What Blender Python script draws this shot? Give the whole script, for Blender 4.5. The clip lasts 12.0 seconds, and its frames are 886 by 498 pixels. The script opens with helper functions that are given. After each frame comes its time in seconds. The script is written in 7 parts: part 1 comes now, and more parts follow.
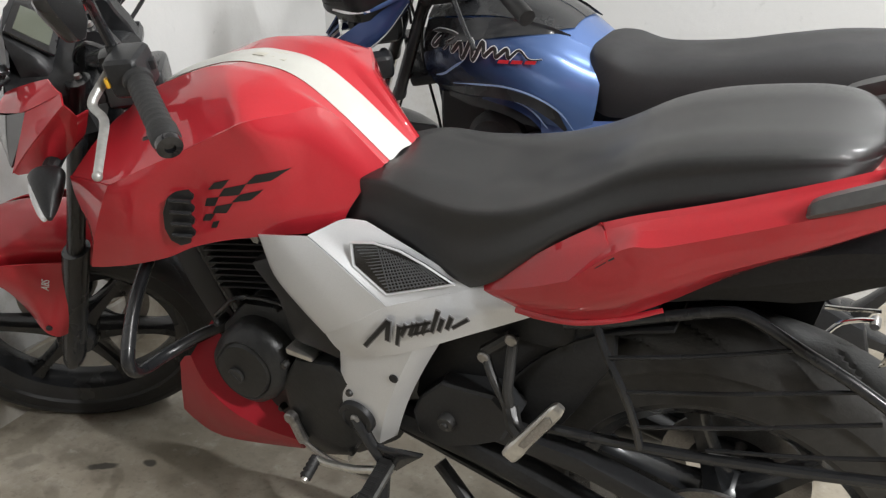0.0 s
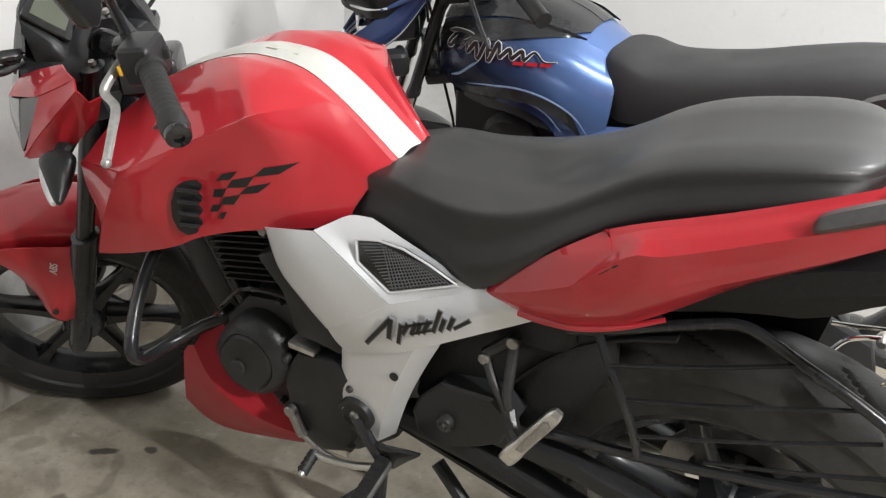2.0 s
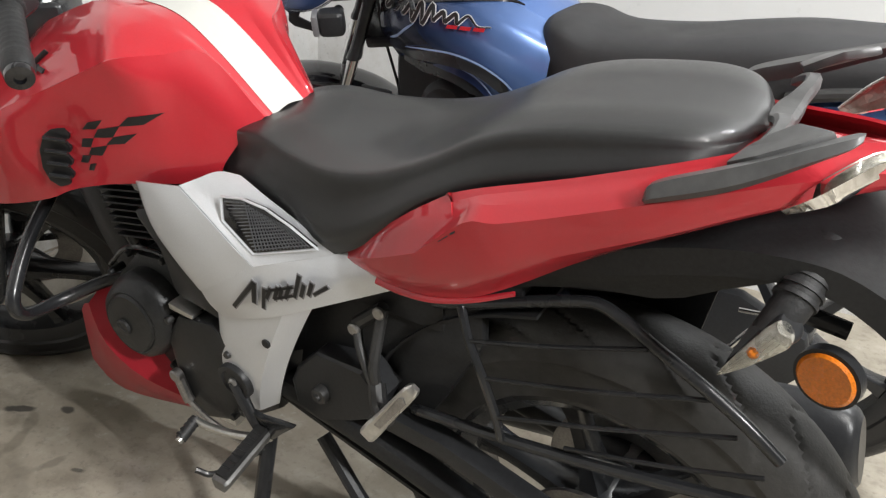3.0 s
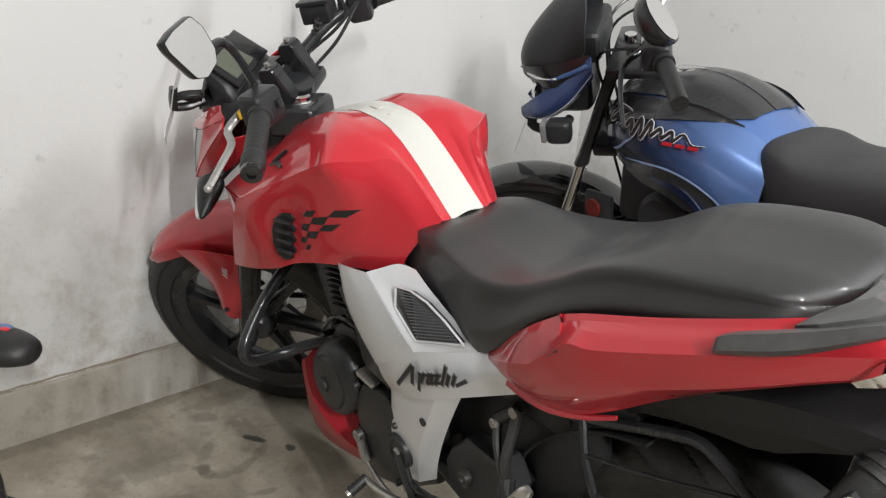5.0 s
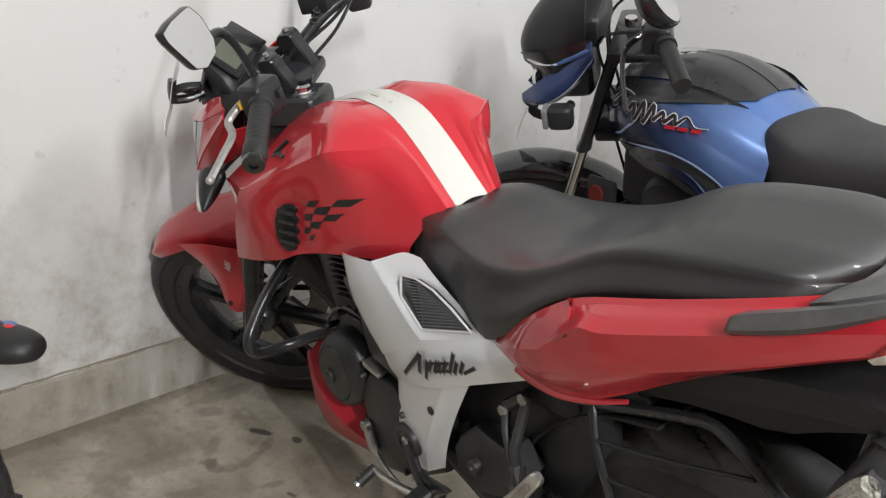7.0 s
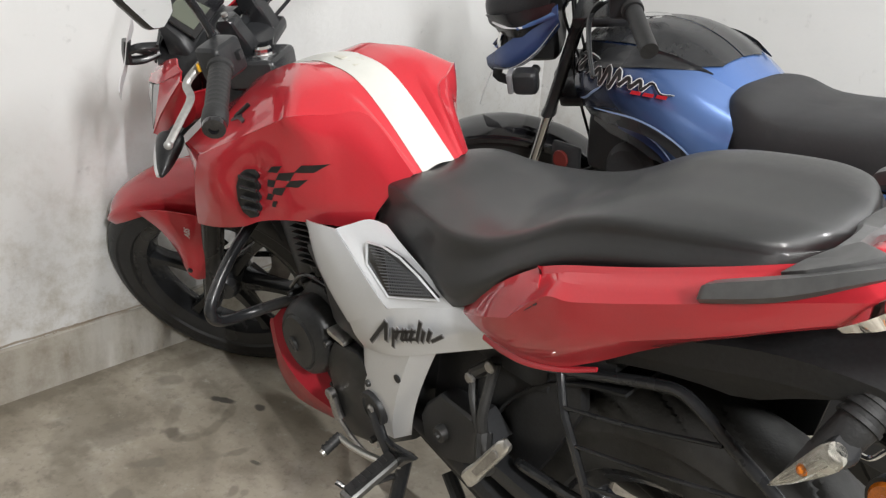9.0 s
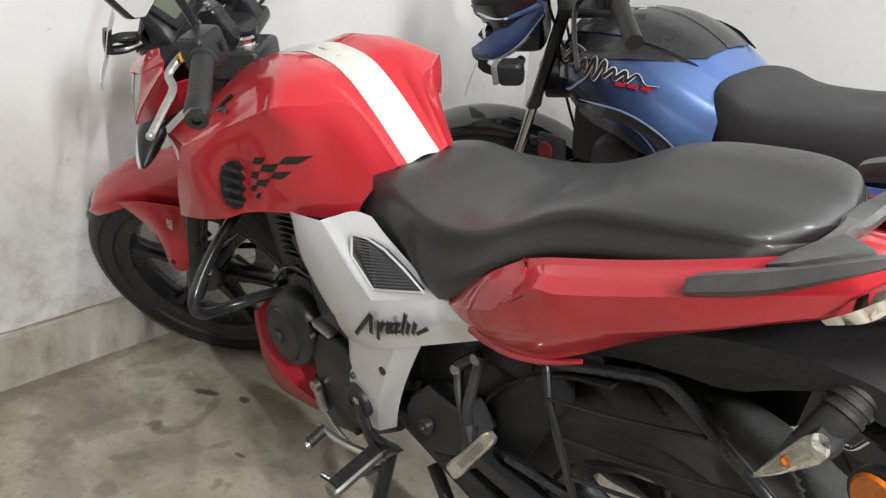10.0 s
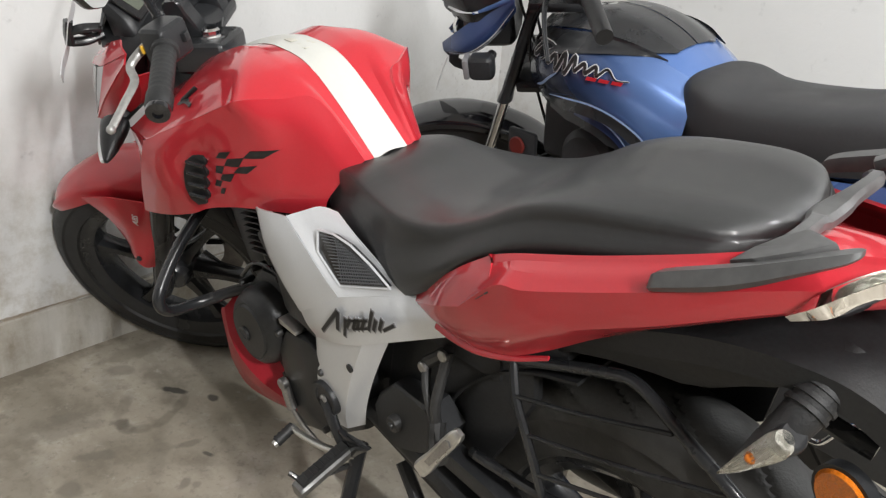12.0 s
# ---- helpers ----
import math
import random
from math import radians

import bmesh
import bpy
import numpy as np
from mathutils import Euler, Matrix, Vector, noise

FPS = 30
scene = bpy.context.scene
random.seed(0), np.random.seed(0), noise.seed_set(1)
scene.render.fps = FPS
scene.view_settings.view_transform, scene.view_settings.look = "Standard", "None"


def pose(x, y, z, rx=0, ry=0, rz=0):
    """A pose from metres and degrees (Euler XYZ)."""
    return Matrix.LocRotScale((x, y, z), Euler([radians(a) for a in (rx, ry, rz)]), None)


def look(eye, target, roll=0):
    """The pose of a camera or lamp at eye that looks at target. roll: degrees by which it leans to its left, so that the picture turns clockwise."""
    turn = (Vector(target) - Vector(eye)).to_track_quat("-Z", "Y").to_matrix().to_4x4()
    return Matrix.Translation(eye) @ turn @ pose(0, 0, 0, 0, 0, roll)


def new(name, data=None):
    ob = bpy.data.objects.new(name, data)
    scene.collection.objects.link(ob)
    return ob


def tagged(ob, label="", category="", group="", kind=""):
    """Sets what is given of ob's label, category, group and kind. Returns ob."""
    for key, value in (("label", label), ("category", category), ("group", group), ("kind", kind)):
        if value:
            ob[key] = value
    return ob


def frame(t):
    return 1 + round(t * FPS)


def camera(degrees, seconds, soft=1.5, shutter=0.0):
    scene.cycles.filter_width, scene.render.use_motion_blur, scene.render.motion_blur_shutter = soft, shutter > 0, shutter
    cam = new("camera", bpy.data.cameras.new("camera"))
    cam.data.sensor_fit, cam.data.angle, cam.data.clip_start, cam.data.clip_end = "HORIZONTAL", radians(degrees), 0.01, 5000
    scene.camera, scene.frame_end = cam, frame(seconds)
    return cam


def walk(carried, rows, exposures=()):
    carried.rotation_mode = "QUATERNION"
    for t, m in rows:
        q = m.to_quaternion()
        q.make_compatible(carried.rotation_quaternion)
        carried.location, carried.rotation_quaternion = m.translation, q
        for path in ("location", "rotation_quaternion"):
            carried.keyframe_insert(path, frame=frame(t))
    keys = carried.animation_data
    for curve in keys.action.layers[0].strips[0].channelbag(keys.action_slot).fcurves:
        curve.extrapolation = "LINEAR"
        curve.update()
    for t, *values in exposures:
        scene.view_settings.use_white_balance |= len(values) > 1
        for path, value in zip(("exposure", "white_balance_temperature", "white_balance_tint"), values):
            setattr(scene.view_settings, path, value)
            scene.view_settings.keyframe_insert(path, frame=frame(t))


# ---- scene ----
cam = camera(56.3, 12.0, soft=1.3)
PATH = [
    (0, (0.0796, -0.9975, 1.1352), (-0.7719, 0.6286, 0.3412), 0.69),
    (0.5, (0.0832, -1.0064, 1.1373), (-0.8749, 0.5561, 0.3371), 1.06),
    (1, (0.0834, -0.9998, 1.1394), (-0.8750, 0.5623, 0.3387), 1.45),
    (1.5, (0.0834, -0.9925, 1.1359), (-0.8307, 0.5987, 0.3407), 2.10),
    (2, (0.0868, -0.9901, 1.1357), (-0.7906, 0.6207, 0.3387), 2.60),
    (2.5, (0.1190, -0.9342, 1.1156), (-0.7493, 0.6815, 0.3183), 3.84),
    (2.7, (0.1689, -0.8619, 1.0996), (-0.6917, 0.7462, 0.2791), 4.48),
    (4.3, (0.3364, -0.8300, 1.1677), (-1.0079, 0.3929, 0.3326), 2.08),
    (4.5, (0.3620, -0.8147, 1.1658), (-1.0166, 0.3702, 0.3318), 2.13),
    (5, (0.4013, -0.7839, 1.1828), (-1.0695, 0.3700, 0.4718), 3.38),
    (5.5, (0.3920, -0.7829, 1.1843), (-1.1058, 0.3567, 0.5077), 3.24),
    (6, (0.3859, -0.7808, 1.1757), (-1.1076, 0.3521, 0.4785), 2.95),
    (6.5, (0.3941, -0.7852, 1.1751), (-1.0848, 0.3538, 0.4572), 2.47),
    (8.5, (0.3809, -0.7860, 1.1703), (-1.0283, 0.4020, 0.3939), 3.02),
    (9, (0.3755, -0.7831, 1.1712), (-1.0015, 0.4237, 0.3666), 3.36),
    (9.5, (0.3729, -0.7804, 1.1698), (-0.9888, 0.4371, 0.3552), 3.57),
    (10, (0.3724, -0.7810, 1.1713), (-0.9733, 0.4486, 0.3486), 3.80),
    (10.5, (0.3764, -0.7766, 1.1725), (-0.9548, 0.4683, 0.3490), 4.05),
    (11, (0.3756, -0.7692, 1.1742), (-0.9499, 0.4807, 0.3492), 4.13),
    (11.5, (0.3725, -0.7691, 1.1713), (-0.9506, 0.4817, 0.3437), 4.12),
    (12, (0.3713, -0.7641, 1.1669), (-0.9324, 0.5060, 0.3381), 4.47),
]
walk(cam, [(t, look(eye, target, roll)) for t, eye, target, roll in PATH], exposures=[(0.0, -0.07), (1.2, -0.07), (1.9, 0.09), (2.7, 0.09), (4.3, -0.14), (6.7, -0.14), (8.5, -0.04), (9.4, 0.09), (10.2, 0.09), (11.0, 0.02), (12.0, 0.04)])

# ---- light: a closed basement garage with two ceiling tubes ----
world = bpy.data.worlds.new("world")
scene.world = world
world.use_nodes = True
world.node_tree.nodes["Background"].inputs[0].default_value = (0.9, 0.95, 1.0, 1)
world.node_tree.nodes["Background"].inputs[1].default_value = 0.02


LIGHTS = [  # x, y, z, tilt, turn, length, watts, colour
    (2.40, -1.02, 2.50, 52, -8, 0.60, 104, (1.0, 0.995, 0.99)),
    (1.10, -0.40, 2.50, 25, -15, 0.60, 30, (1.0, 0.985, 0.96)),
    (0.90, 1.00, 2.50, 20, 0, 0.60, 35, (0.97, 0.99, 1.0)),
]
for x, y, z, tilt, turn, length, watts, col in LIGHTS:
    data = bpy.data.lights.new("tube_lamp", "AREA")
    data.shape, data.size, data.size_y, data.energy, data.color = "RECTANGLE", length, 0.035, watts, col
    new("tube_lamp", data).matrix_basis = pose(x, y, z, 0, tilt, turn)

# ---- materials ----


def mat(name, color, rough=0.5, metal=0.0, coat=0.0, grain=0.0, grain_scale=60.0, vary=0.0, vary_scale=4.0, bump=0.0, bump_scale=200.0, spec=0.5, coat_rough=0.06):
    m = bpy.data.materials.new(name)
    m.use_nodes = True
    nt = m.node_tree
    b = nt.nodes["Principled BSDF"]
    b.inputs["Base Color"].default_value = (*color, 1)
    b.inputs["Roughness"].default_value = rough
    b.inputs["Metallic"].default_value = metal
    b.inputs["Specular IOR Level"].default_value = spec
    if coat:
        b.inputs["Coat Weight"].default_value = coat
        b.inputs["Coat Roughness"].default_value = coat_rough
    tc = nt.nodes.new("ShaderNodeTexCoord")
    last = None
    if vary or grain:
        n1 = nt.nodes.new("ShaderNodeTexNoise")
        n1.inputs["Scale"].default_value, n1.inputs["Detail"].default_value = vary_scale, 6
        n2 = nt.nodes.new("ShaderNodeTexNoise")
        n2.inputs["Scale"].default_value, n2.inputs["Detail"].default_value = grain_scale, 3
        for n in (n1, n2):
            nt.links.new(tc.outputs["Object"], n.inputs["Vector"])
        a1 = nt.nodes.new("ShaderNodeMapRange")
        a1.inputs["From Min"].default_value, a1.inputs["From Max"].default_value = 0.3, 0.7
        a1.inputs["To Min"].default_value, a1.inputs["To Max"].default_value = 1 - vary, 1 + vary
        nt.links.new(n1.outputs["Fac"], a1.inputs["Value"])
        a2 = nt.nodes.new("ShaderNodeMapRange")
        a2.inputs["From Min"].default_value, a2.inputs["From Max"].default_value = 0.3, 0.7
        a2.inputs["To Min"].default_value, a2.inputs["To Max"].default_value = 1 - grain, 1 + grain
        nt.links.new(n2.outputs["Fac"], a2.inputs["Value"])
        mu = nt.nodes.new("ShaderNodeMath")
        mu.operation = "MULTIPLY"
        nt.links.new(a1.outputs[0], mu.inputs[0])
        nt.links.new(a2.outputs[0], mu.inputs[1])
        mx = nt.nodes.new("ShaderNodeVectorMath")
        mx.operation = "SCALE"
        mx.inputs[0].default_value = color
        nt.links.new(mu.outputs[0], mx.inputs["Scale"])
        nt.links.new(mx.outputs[0], b.inputs["Base Color"])
        rr = nt.nodes.new("ShaderNodeMapRange")
        rr.inputs["From Min"].default_value, rr.inputs["From Max"].default_value = 0.3, 0.7
        rr.inputs["To Min"].default_value, rr.inputs["To Max"].default_value = rough * 0.8, min(1, rough * 1.25)
        nt.links.new(n1.outputs["Fac"], rr.inputs["Value"])
        nt.links.new(rr.outputs[0], b.inputs["Roughness"])
    if bump:
        nb = nt.nodes.new("ShaderNodeTexNoise")
        nb.inputs["Scale"].default_value, nb.inputs["Detail"].default_value = bump_scale, 4
        nt.links.new(tc.outputs["Object"], nb.inputs["Vector"])
        bp = nt.nodes.new("ShaderNodeBump")
        bp.inputs["Strength"].default_value, bp.inputs["Distance"].default_value = bump, 0.002
        nt.links.new(nb.outputs["Fac"], bp.inputs["Height"])
        nt.links.new(bp.outputs[0], b.inputs["Normal"])
    return m


def glass(name, color, rough=0.02, mix=0.75):
    m = bpy.data.materials.new(name)
    m.use_nodes = True
    b = m.node_tree.nodes["Principled BSDF"]
    b.inputs["Base Color"].default_value = (*color, 1)
    b.inputs["Roughness"].default_value = rough
    b.inputs["Transmission Weight"].default_value = mix
    b.inputs["IOR"].default_value = 1.45
    return m


RED = mat("red_gloss_paint", (0.50, 0.024, 0.036), 0.42, 0.0, 1.0, 0.02, 300, 0.05, 3.0, spec=0.15, coat_rough=0.025)
RED_DULL = mat("red_plastic", (0.38, 0.016, 0.028), 0.42, 0.0, 0.2, 0.03, 200, 0.06, 5.0, spec=0.25)
WHITE_STRIPE = mat("white_vinyl", (0.57, 0.57, 0.535), 0.38, 0, 0.2, 0.015, 120, 0.03, 5)
SILVER = mat("silver_paint", (0.74, 0.76, 0.79), 0.36, 0.40, 0.7, 0.05, 900, 0.03, 4, coat_rough=0.05)
BLACK_PL = mat("black_plastic", (0.027, 0.028, 0.030), 0.36, 0, 0, 0.12, 200, 0.2, 6, 0.12, 500, spec=0.32)
BLACK_SATIN = mat("black_satin_paint", (0.022, 0.023, 0.025), 0.24, 0, 0.2, 0.08, 150, 0.2, 8, spec=0.42)
BLACK_DEEP = mat("dull_black_plastic", (0.024, 0.0245, 0.0255), 0.42, 0, 0, 0.15, 200, 0.25, 6, 0.1, 500, spec=0.22)
BLACK_GLOSS = mat("black_gloss", (0.010, 0.010, 0.012), 0.12, 0, 0.5)
ENGINE = mat("dark_grey_engine_paint", (0.030, 0.031, 0.032), 0.36, 0.25, 0, 0.15, 120, 0.35, 10, 0.25, 350, spec=0.4)
RUBBER = mat("rubber", (0.0155, 0.0158, 0.0165), 0.50, 0, 0, 0.15, 90, 0.2, 7, 0.3, 300)
SEAT = mat("black_seat_vinyl", (0.025, 0.0256, 0.0264), 0.36, 0, 0.22, 0.06, 180, 0.1, 5, 0.25, 1300, spec=0.38, coat_rough=0.11)
GREY_MET = mat("grey_painted_metal", (0.055, 0.055, 0.055), 0.42, 0.4, 0, 0.08, 90, 0.2, 9)
RAIL_GREY = mat("grey_rail_paint", (0.105, 0.106, 0.107), 0.38, 0.25, 0, 0.10, 110, 0.2, 12)
ALU = mat("bare_aluminium", (0.62, 0.61, 0.58), 0.32, 0.9, 0, 0.08, 150, 0.12, 12)
LEVER_ALU = mat("dull_cast_lever", (0.42, 0.42, 0.41), 0.42, 0.6, 0, 0.1, 120, 0.15, 20)
CHROME = mat("chrome", (0.78, 0.78, 0.78), 0.10, 1.0)
GREY_PEG = mat("grey_cast_alloy", (0.20, 0.20, 0.195), 0.40, 0.7, 0, 0.12, 160, 0.2, 14)
STEEL = mat("steel_bolt", (0.35, 0.34, 0.33), 0.35, 0.9, 0, 0.15, 300, 0.2, 30)
LAMP_GREY = mat("grey_lamp_lens", (0.30, 0.31, 0.31), 0.16, 0.3, 0.6, 0.08, 200, 0.15, 30, 0.4, 90)
MIRROR = mat("mirror_glass", (0.9, 0.9, 0.9), 0.02, 1.0)
PALE_BOWL = mat("pale_lamp_bowl", (0.46, 0.45, 0.40), 0.25, 0.35, 0.6, 0.12, 260, 0.12, 60, 0.9, 150)
LENS = glass("clear_lens", (0.98, 0.98, 0.96), 0.02, 1.0)
TYRE = mat("dusty_tyre_rubber", (0.044, 0.043, 0.041), 0.6, 0, 0, 0.2, 60, 0.35, 5, 0.3, 250)
EMBLEM = mat("worn_beige_emblem", (0.53, 0.515, 0.45), 0.5)
SMOKED = mat("smoked_lens", (0.045, 0.047, 0.05), 0.10, 0, 0.6)
LCD = mat("grey_lcd", (0.105, 0.115, 0.09), 0.22)
ORANGE = mat("orange_reflector", (0.75, 0.20, 0.01), 0.25, 0, 0.4, 0.15, 400, 0.1, 40, 0.5, 500)
YELLOW = mat("yellow_button", (0.75, 0.42, 0.03), 0.4)
DECAL = mat("black_decal", (0.012, 0.012, 0.013), 0.35)
DECAL_GREY = mat("grey_decal", (0.22, 0.22, 0.23), 0.35)
BLUE = mat("blue_metallic_paint", (0.085, 0.17, 0.42), 0.28, 0.45, 0.5, 0.05, 700, 0.05, 4)
BLUE_DARK = mat("dark_blue_paint", (0.020, 0.040, 0.13), 0.28, 0.3, 0.5, 0.05, 700, 0.05, 4)
BLUE_LIGHT = mat("light_blue_decal", (0.33, 0.45, 0.72), 0.3, 0.3, 0.4)
DECAL_WHITE = mat("white_decal", (0.75, 0.76, 0.78), 0.35)
DECAL_RED = mat("red_decal", (0.55, 0.02, 0.03), 0.35)
GREY_SEAT = mat("dark_grey_seat_vinyl", (0.026, 0.026, 0.028), 0.6, 0, 0, 0.08, 200, 0.1, 6, 0.3, 900)


# ---- mesh helpers ----


def part(name, bm, material, parent, label="", m=None, sharp=35, mirror=False):
    """Links a bmesh as one mesh object under a thing or a part."""
    if mirror:
        bmesh.ops.scale(bm, vec=(1, -1, 1), verts=bm.verts)
        bmesh.ops.reverse_faces(bm, faces=bm.faces)
    if m is not None:
        bmesh.ops.transform(bm, matrix=m, verts=bm.verts)
    me = bpy.data.meshes.new(name)
    bm.to_mesh(me)
    bm.free()
    me.shade_smooth()
    me.set_sharp_from_angle(angle=radians(sharp))
    for mt in material if isinstance(material, (list, tuple)) else [material]:
        me.materials.append(mt)
    ob = new(name, me)
    if parent is not None:
        ob.parent = parent
    if label:
        tagged(ob, label)
    return ob


def thing(name, m, label, category, group=""):
    ob = new(name)
    ob.empty_display_size = 0.1
    ob.matrix_basis = m
    return tagged(ob, label, category, group)


def spline(pts, n):
    """Catmull-Rom through the points; a point given twice is a corner."""
    pts = [Vector(p) for p in pts]
    out = []
    for i in range(len(pts) - 1):
        p1, p2 = pts[i], pts[i + 1]
        if (p2 - p1).length < 1e-6:
            continue
        p0 = pts[i - 1] if i else p1 + (p1 - p2)
        p3 = pts[i + 2] if i + 2 < len(pts) else p2 + (p2 - p1)
        if (p0 - p1).length < 1e-6:
            p0 = p1 + (p1 - p2)
        if (p3 - p2).length < 1e-6:
            p3 = p2 + (p2 - p1)
        for k in range(n):
            t = k / n
            out.append(0.5 * (2 * p1 + (p2 - p0) * t + (2 * p0 - 5 * p1 + 4 * p2 - p3) * t * t + (3 * p1 - p0 - 3 * p2 + p3) * t ** 3))
    out.append(pts[-1].copy())
    return out


def loft(rows, nu=4, nv=4, thick=0.0, close=False, caps=False):
    """A skin through rows of points; rows and columns are splined. thick: a shell of that thickness."""
    rows = [spline(r, nu) for r in rows]
    cols = [spline([r[i] for r in rows], nv) for i in range(len(rows[0]))]
    bm = bmesh.new()
    vs = [[bm.verts.new(c[j]) for c in cols] for j in range(len(cols[0]))]
    for j in range(len(vs) - 1):
        for i in range(len(vs[0]) - 1):
            bm.faces.new((vs[j][i], vs[j][i + 1], vs[j + 1][i + 1], vs[j + 1][i]))
        if close:
            bm.faces.new((vs[j][-1], vs[j][0], vs[j + 1][0], vs[j + 1][-1]))
    if caps:
        bm.faces.new(list(reversed(vs[0])))
        bm.faces.new(vs[-1])
    bmesh.ops.remove_doubles(bm, verts=bm.verts, dist=1e-5)
    bmesh.ops.recalc_face_normals(bm, faces=bm.faces)
    if thick:
        bmesh.ops.solidify(bm, geom=bm.faces[:], thickness=thick)
    return bm


def tube(pts, r, seg=10, n=6, r2=None, flat=1.0):
    """A round bar swept along a splined path."""
    path = spline(pts, n) if len(pts) > 2 else [Vector(p) for p in pts]
    bm = bmesh.new()
    rings = []
    side = None
    for i, p in enumerate(path):
        d = (path[min(i + 1, len(path) - 1)] - path[max(i - 1, 0)]).normalized()
        if side is None:
            side = d.orthogonal().normalized()
        side = (side - d * side.dot(d)).normalized()
        up = d.cross(side)
        rad = r if r2 is None else r + (r2 - r) * i / (len(path) - 1)
        rings.append([bm.verts.new(p + rad * (math.cos(a) * side + flat * math.sin(a) * up)) for a in (2 * math.pi * k / seg for k in range(seg))])
    for a, b in zip(rings, rings[1:]):
        for k in range(seg):
            bm.faces.new((a[k], a[(k + 1) % seg], b[(k + 1) % seg], b[k]))
    bm.faces.new(list(reversed(rings[0])))
    bm.faces.new(rings[-1])
    bmesh.ops.recalc_face_normals(bm, faces=bm.faces)
    return bm


def lathe(profile, seg=64, axis="y", closed=True):
    """Turns a profile of (radius, along) about an axis through the origin."""
    bm = bmesh.new()
    rings = []
    for k in range(seg):
        c, s = math.cos(2 * math.pi * k / seg), math.sin(2 * math.pi * k / seg)
        rings.append([bm.verts.new((r * c, a, r * s) if axis == "y" else (r * c, r * s, a)) for r, a in profile])
    n = len(profile)
    for k in range(seg):
        a, b = rings[k], rings[(k + 1) % seg]
        for i in range(n if closed else n - 1):
            bm.faces.new((a[i], a[(i + 1) % n], b[(i + 1) % n], b[i]))
    bmesh.ops.remove_doubles(bm, verts=bm.verts, dist=1e-6)
    bmesh.ops.recalc_face_normals(bm, faces=bm.faces)
    return bm


def plate(outline, y0, y1, bevel=0.003, seg=2):
    """A slab between y0 and y1 with an outline in x and z."""
    bm = bmesh.new()
    f = bm.faces.new([bm.verts.new((x, y0, z)) for x, z in outline])
    g = bmesh.ops.extrude_face_region(bm, geom=[f])
    bmesh.ops.translate(bm, vec=(0, y1 - y0, 0), verts=[v for v in g["geom"] if isinstance(v, bmesh.types.BMVert)])
    bmesh.ops.recalc_face_normals(bm, faces=bm.faces)
    if bevel:
        bmesh.ops.bevel(bm, geom=bm.edges[:], offset=bevel, segments=seg, affect="EDGES", profile=0.6)
    return bm


def slab(outline, thick, bevel=0.0):
    """A plate of that thickness on an outline of 3D points that lie nearly in one plane; it grows away from its front."""
    pts = [Vector(p) for p in outline]
    nor = sum(((a - pts[0]).cross(b - pts[0]) for a, b in zip(pts[1:], pts[2:])), Vector()).normalized()
    bm = bmesh.new()
    a = [bm.verts.new(p) for p in pts]
    b = [bm.verts.new(p - nor * thick) for p in pts]
    bm.faces.new(a)
    bm.faces.new(list(reversed(b)))
    n = len(a)
    for i in range(n):
        bm.faces.new((a[i], b[i], b[(i + 1) % n], a[(i + 1) % n]))
    bmesh.ops.recalc_face_normals(bm, faces=bm.faces)
    if bevel:
        bmesh.ops.bevel(bm, geom=bm.edges[:], offset=bevel, segments=2, affect="EDGES", profile=0.6)
    return bm


def box(x0, x1, y0, y1, z0, z1, bevel=0.004, seg=2):
    bm = bmesh.new()
    bmesh.ops.create_cube(bm, size=1)
    bmesh.ops.scale(bm, vec=(abs(x1 - x0), abs(y1 - y0), abs(z1 - z0)), verts=bm.verts)
    bmesh.ops.translate(bm, vec=((x0 + x1) / 2, (y0 + y1) / 2, (z0 + z1) / 2), verts=bm.verts)
    if bevel:
        bmesh.ops.bevel(bm, geom=bm.edges[:], offset=bevel, segments=seg, affect="EDGES", profile=0.6)
    return bm


def disc(r, y0, y1, seg=40, hole=0.0, bevel=0.0):
    p = [(hole, y0), (r - bevel, y0), (r, y0 + (bevel if y1 > y0 else -bevel)), (r, y1 - (bevel if y1 > y0 else -bevel)), (r - bevel, y1), (hole, y1)]
    return lathe(p, seg)


def at(x, y, z):
    return Matrix.Translation((x, y, z))


def joined(*bms):
    out = bmesh.new()
    for b in bms:
        me = bpy.data.meshes.new("tmp")
        b.to_mesh(me)
        b.free()
        out.from_mesh(me)
        bpy.data.meshes.remove(me)
    return out


def along(a, b):
    """A pose at a whose y axis points to b."""
    d = (Vector(b) - Vector(a)).normalized()
    return Matrix.Translation(a) @ d.to_track_quat("Y", "Z").to_matrix().to_4x4()


# ---- the room ----
ROOM = pose(-1.552, 0, 0, 0, 0, 4.86)


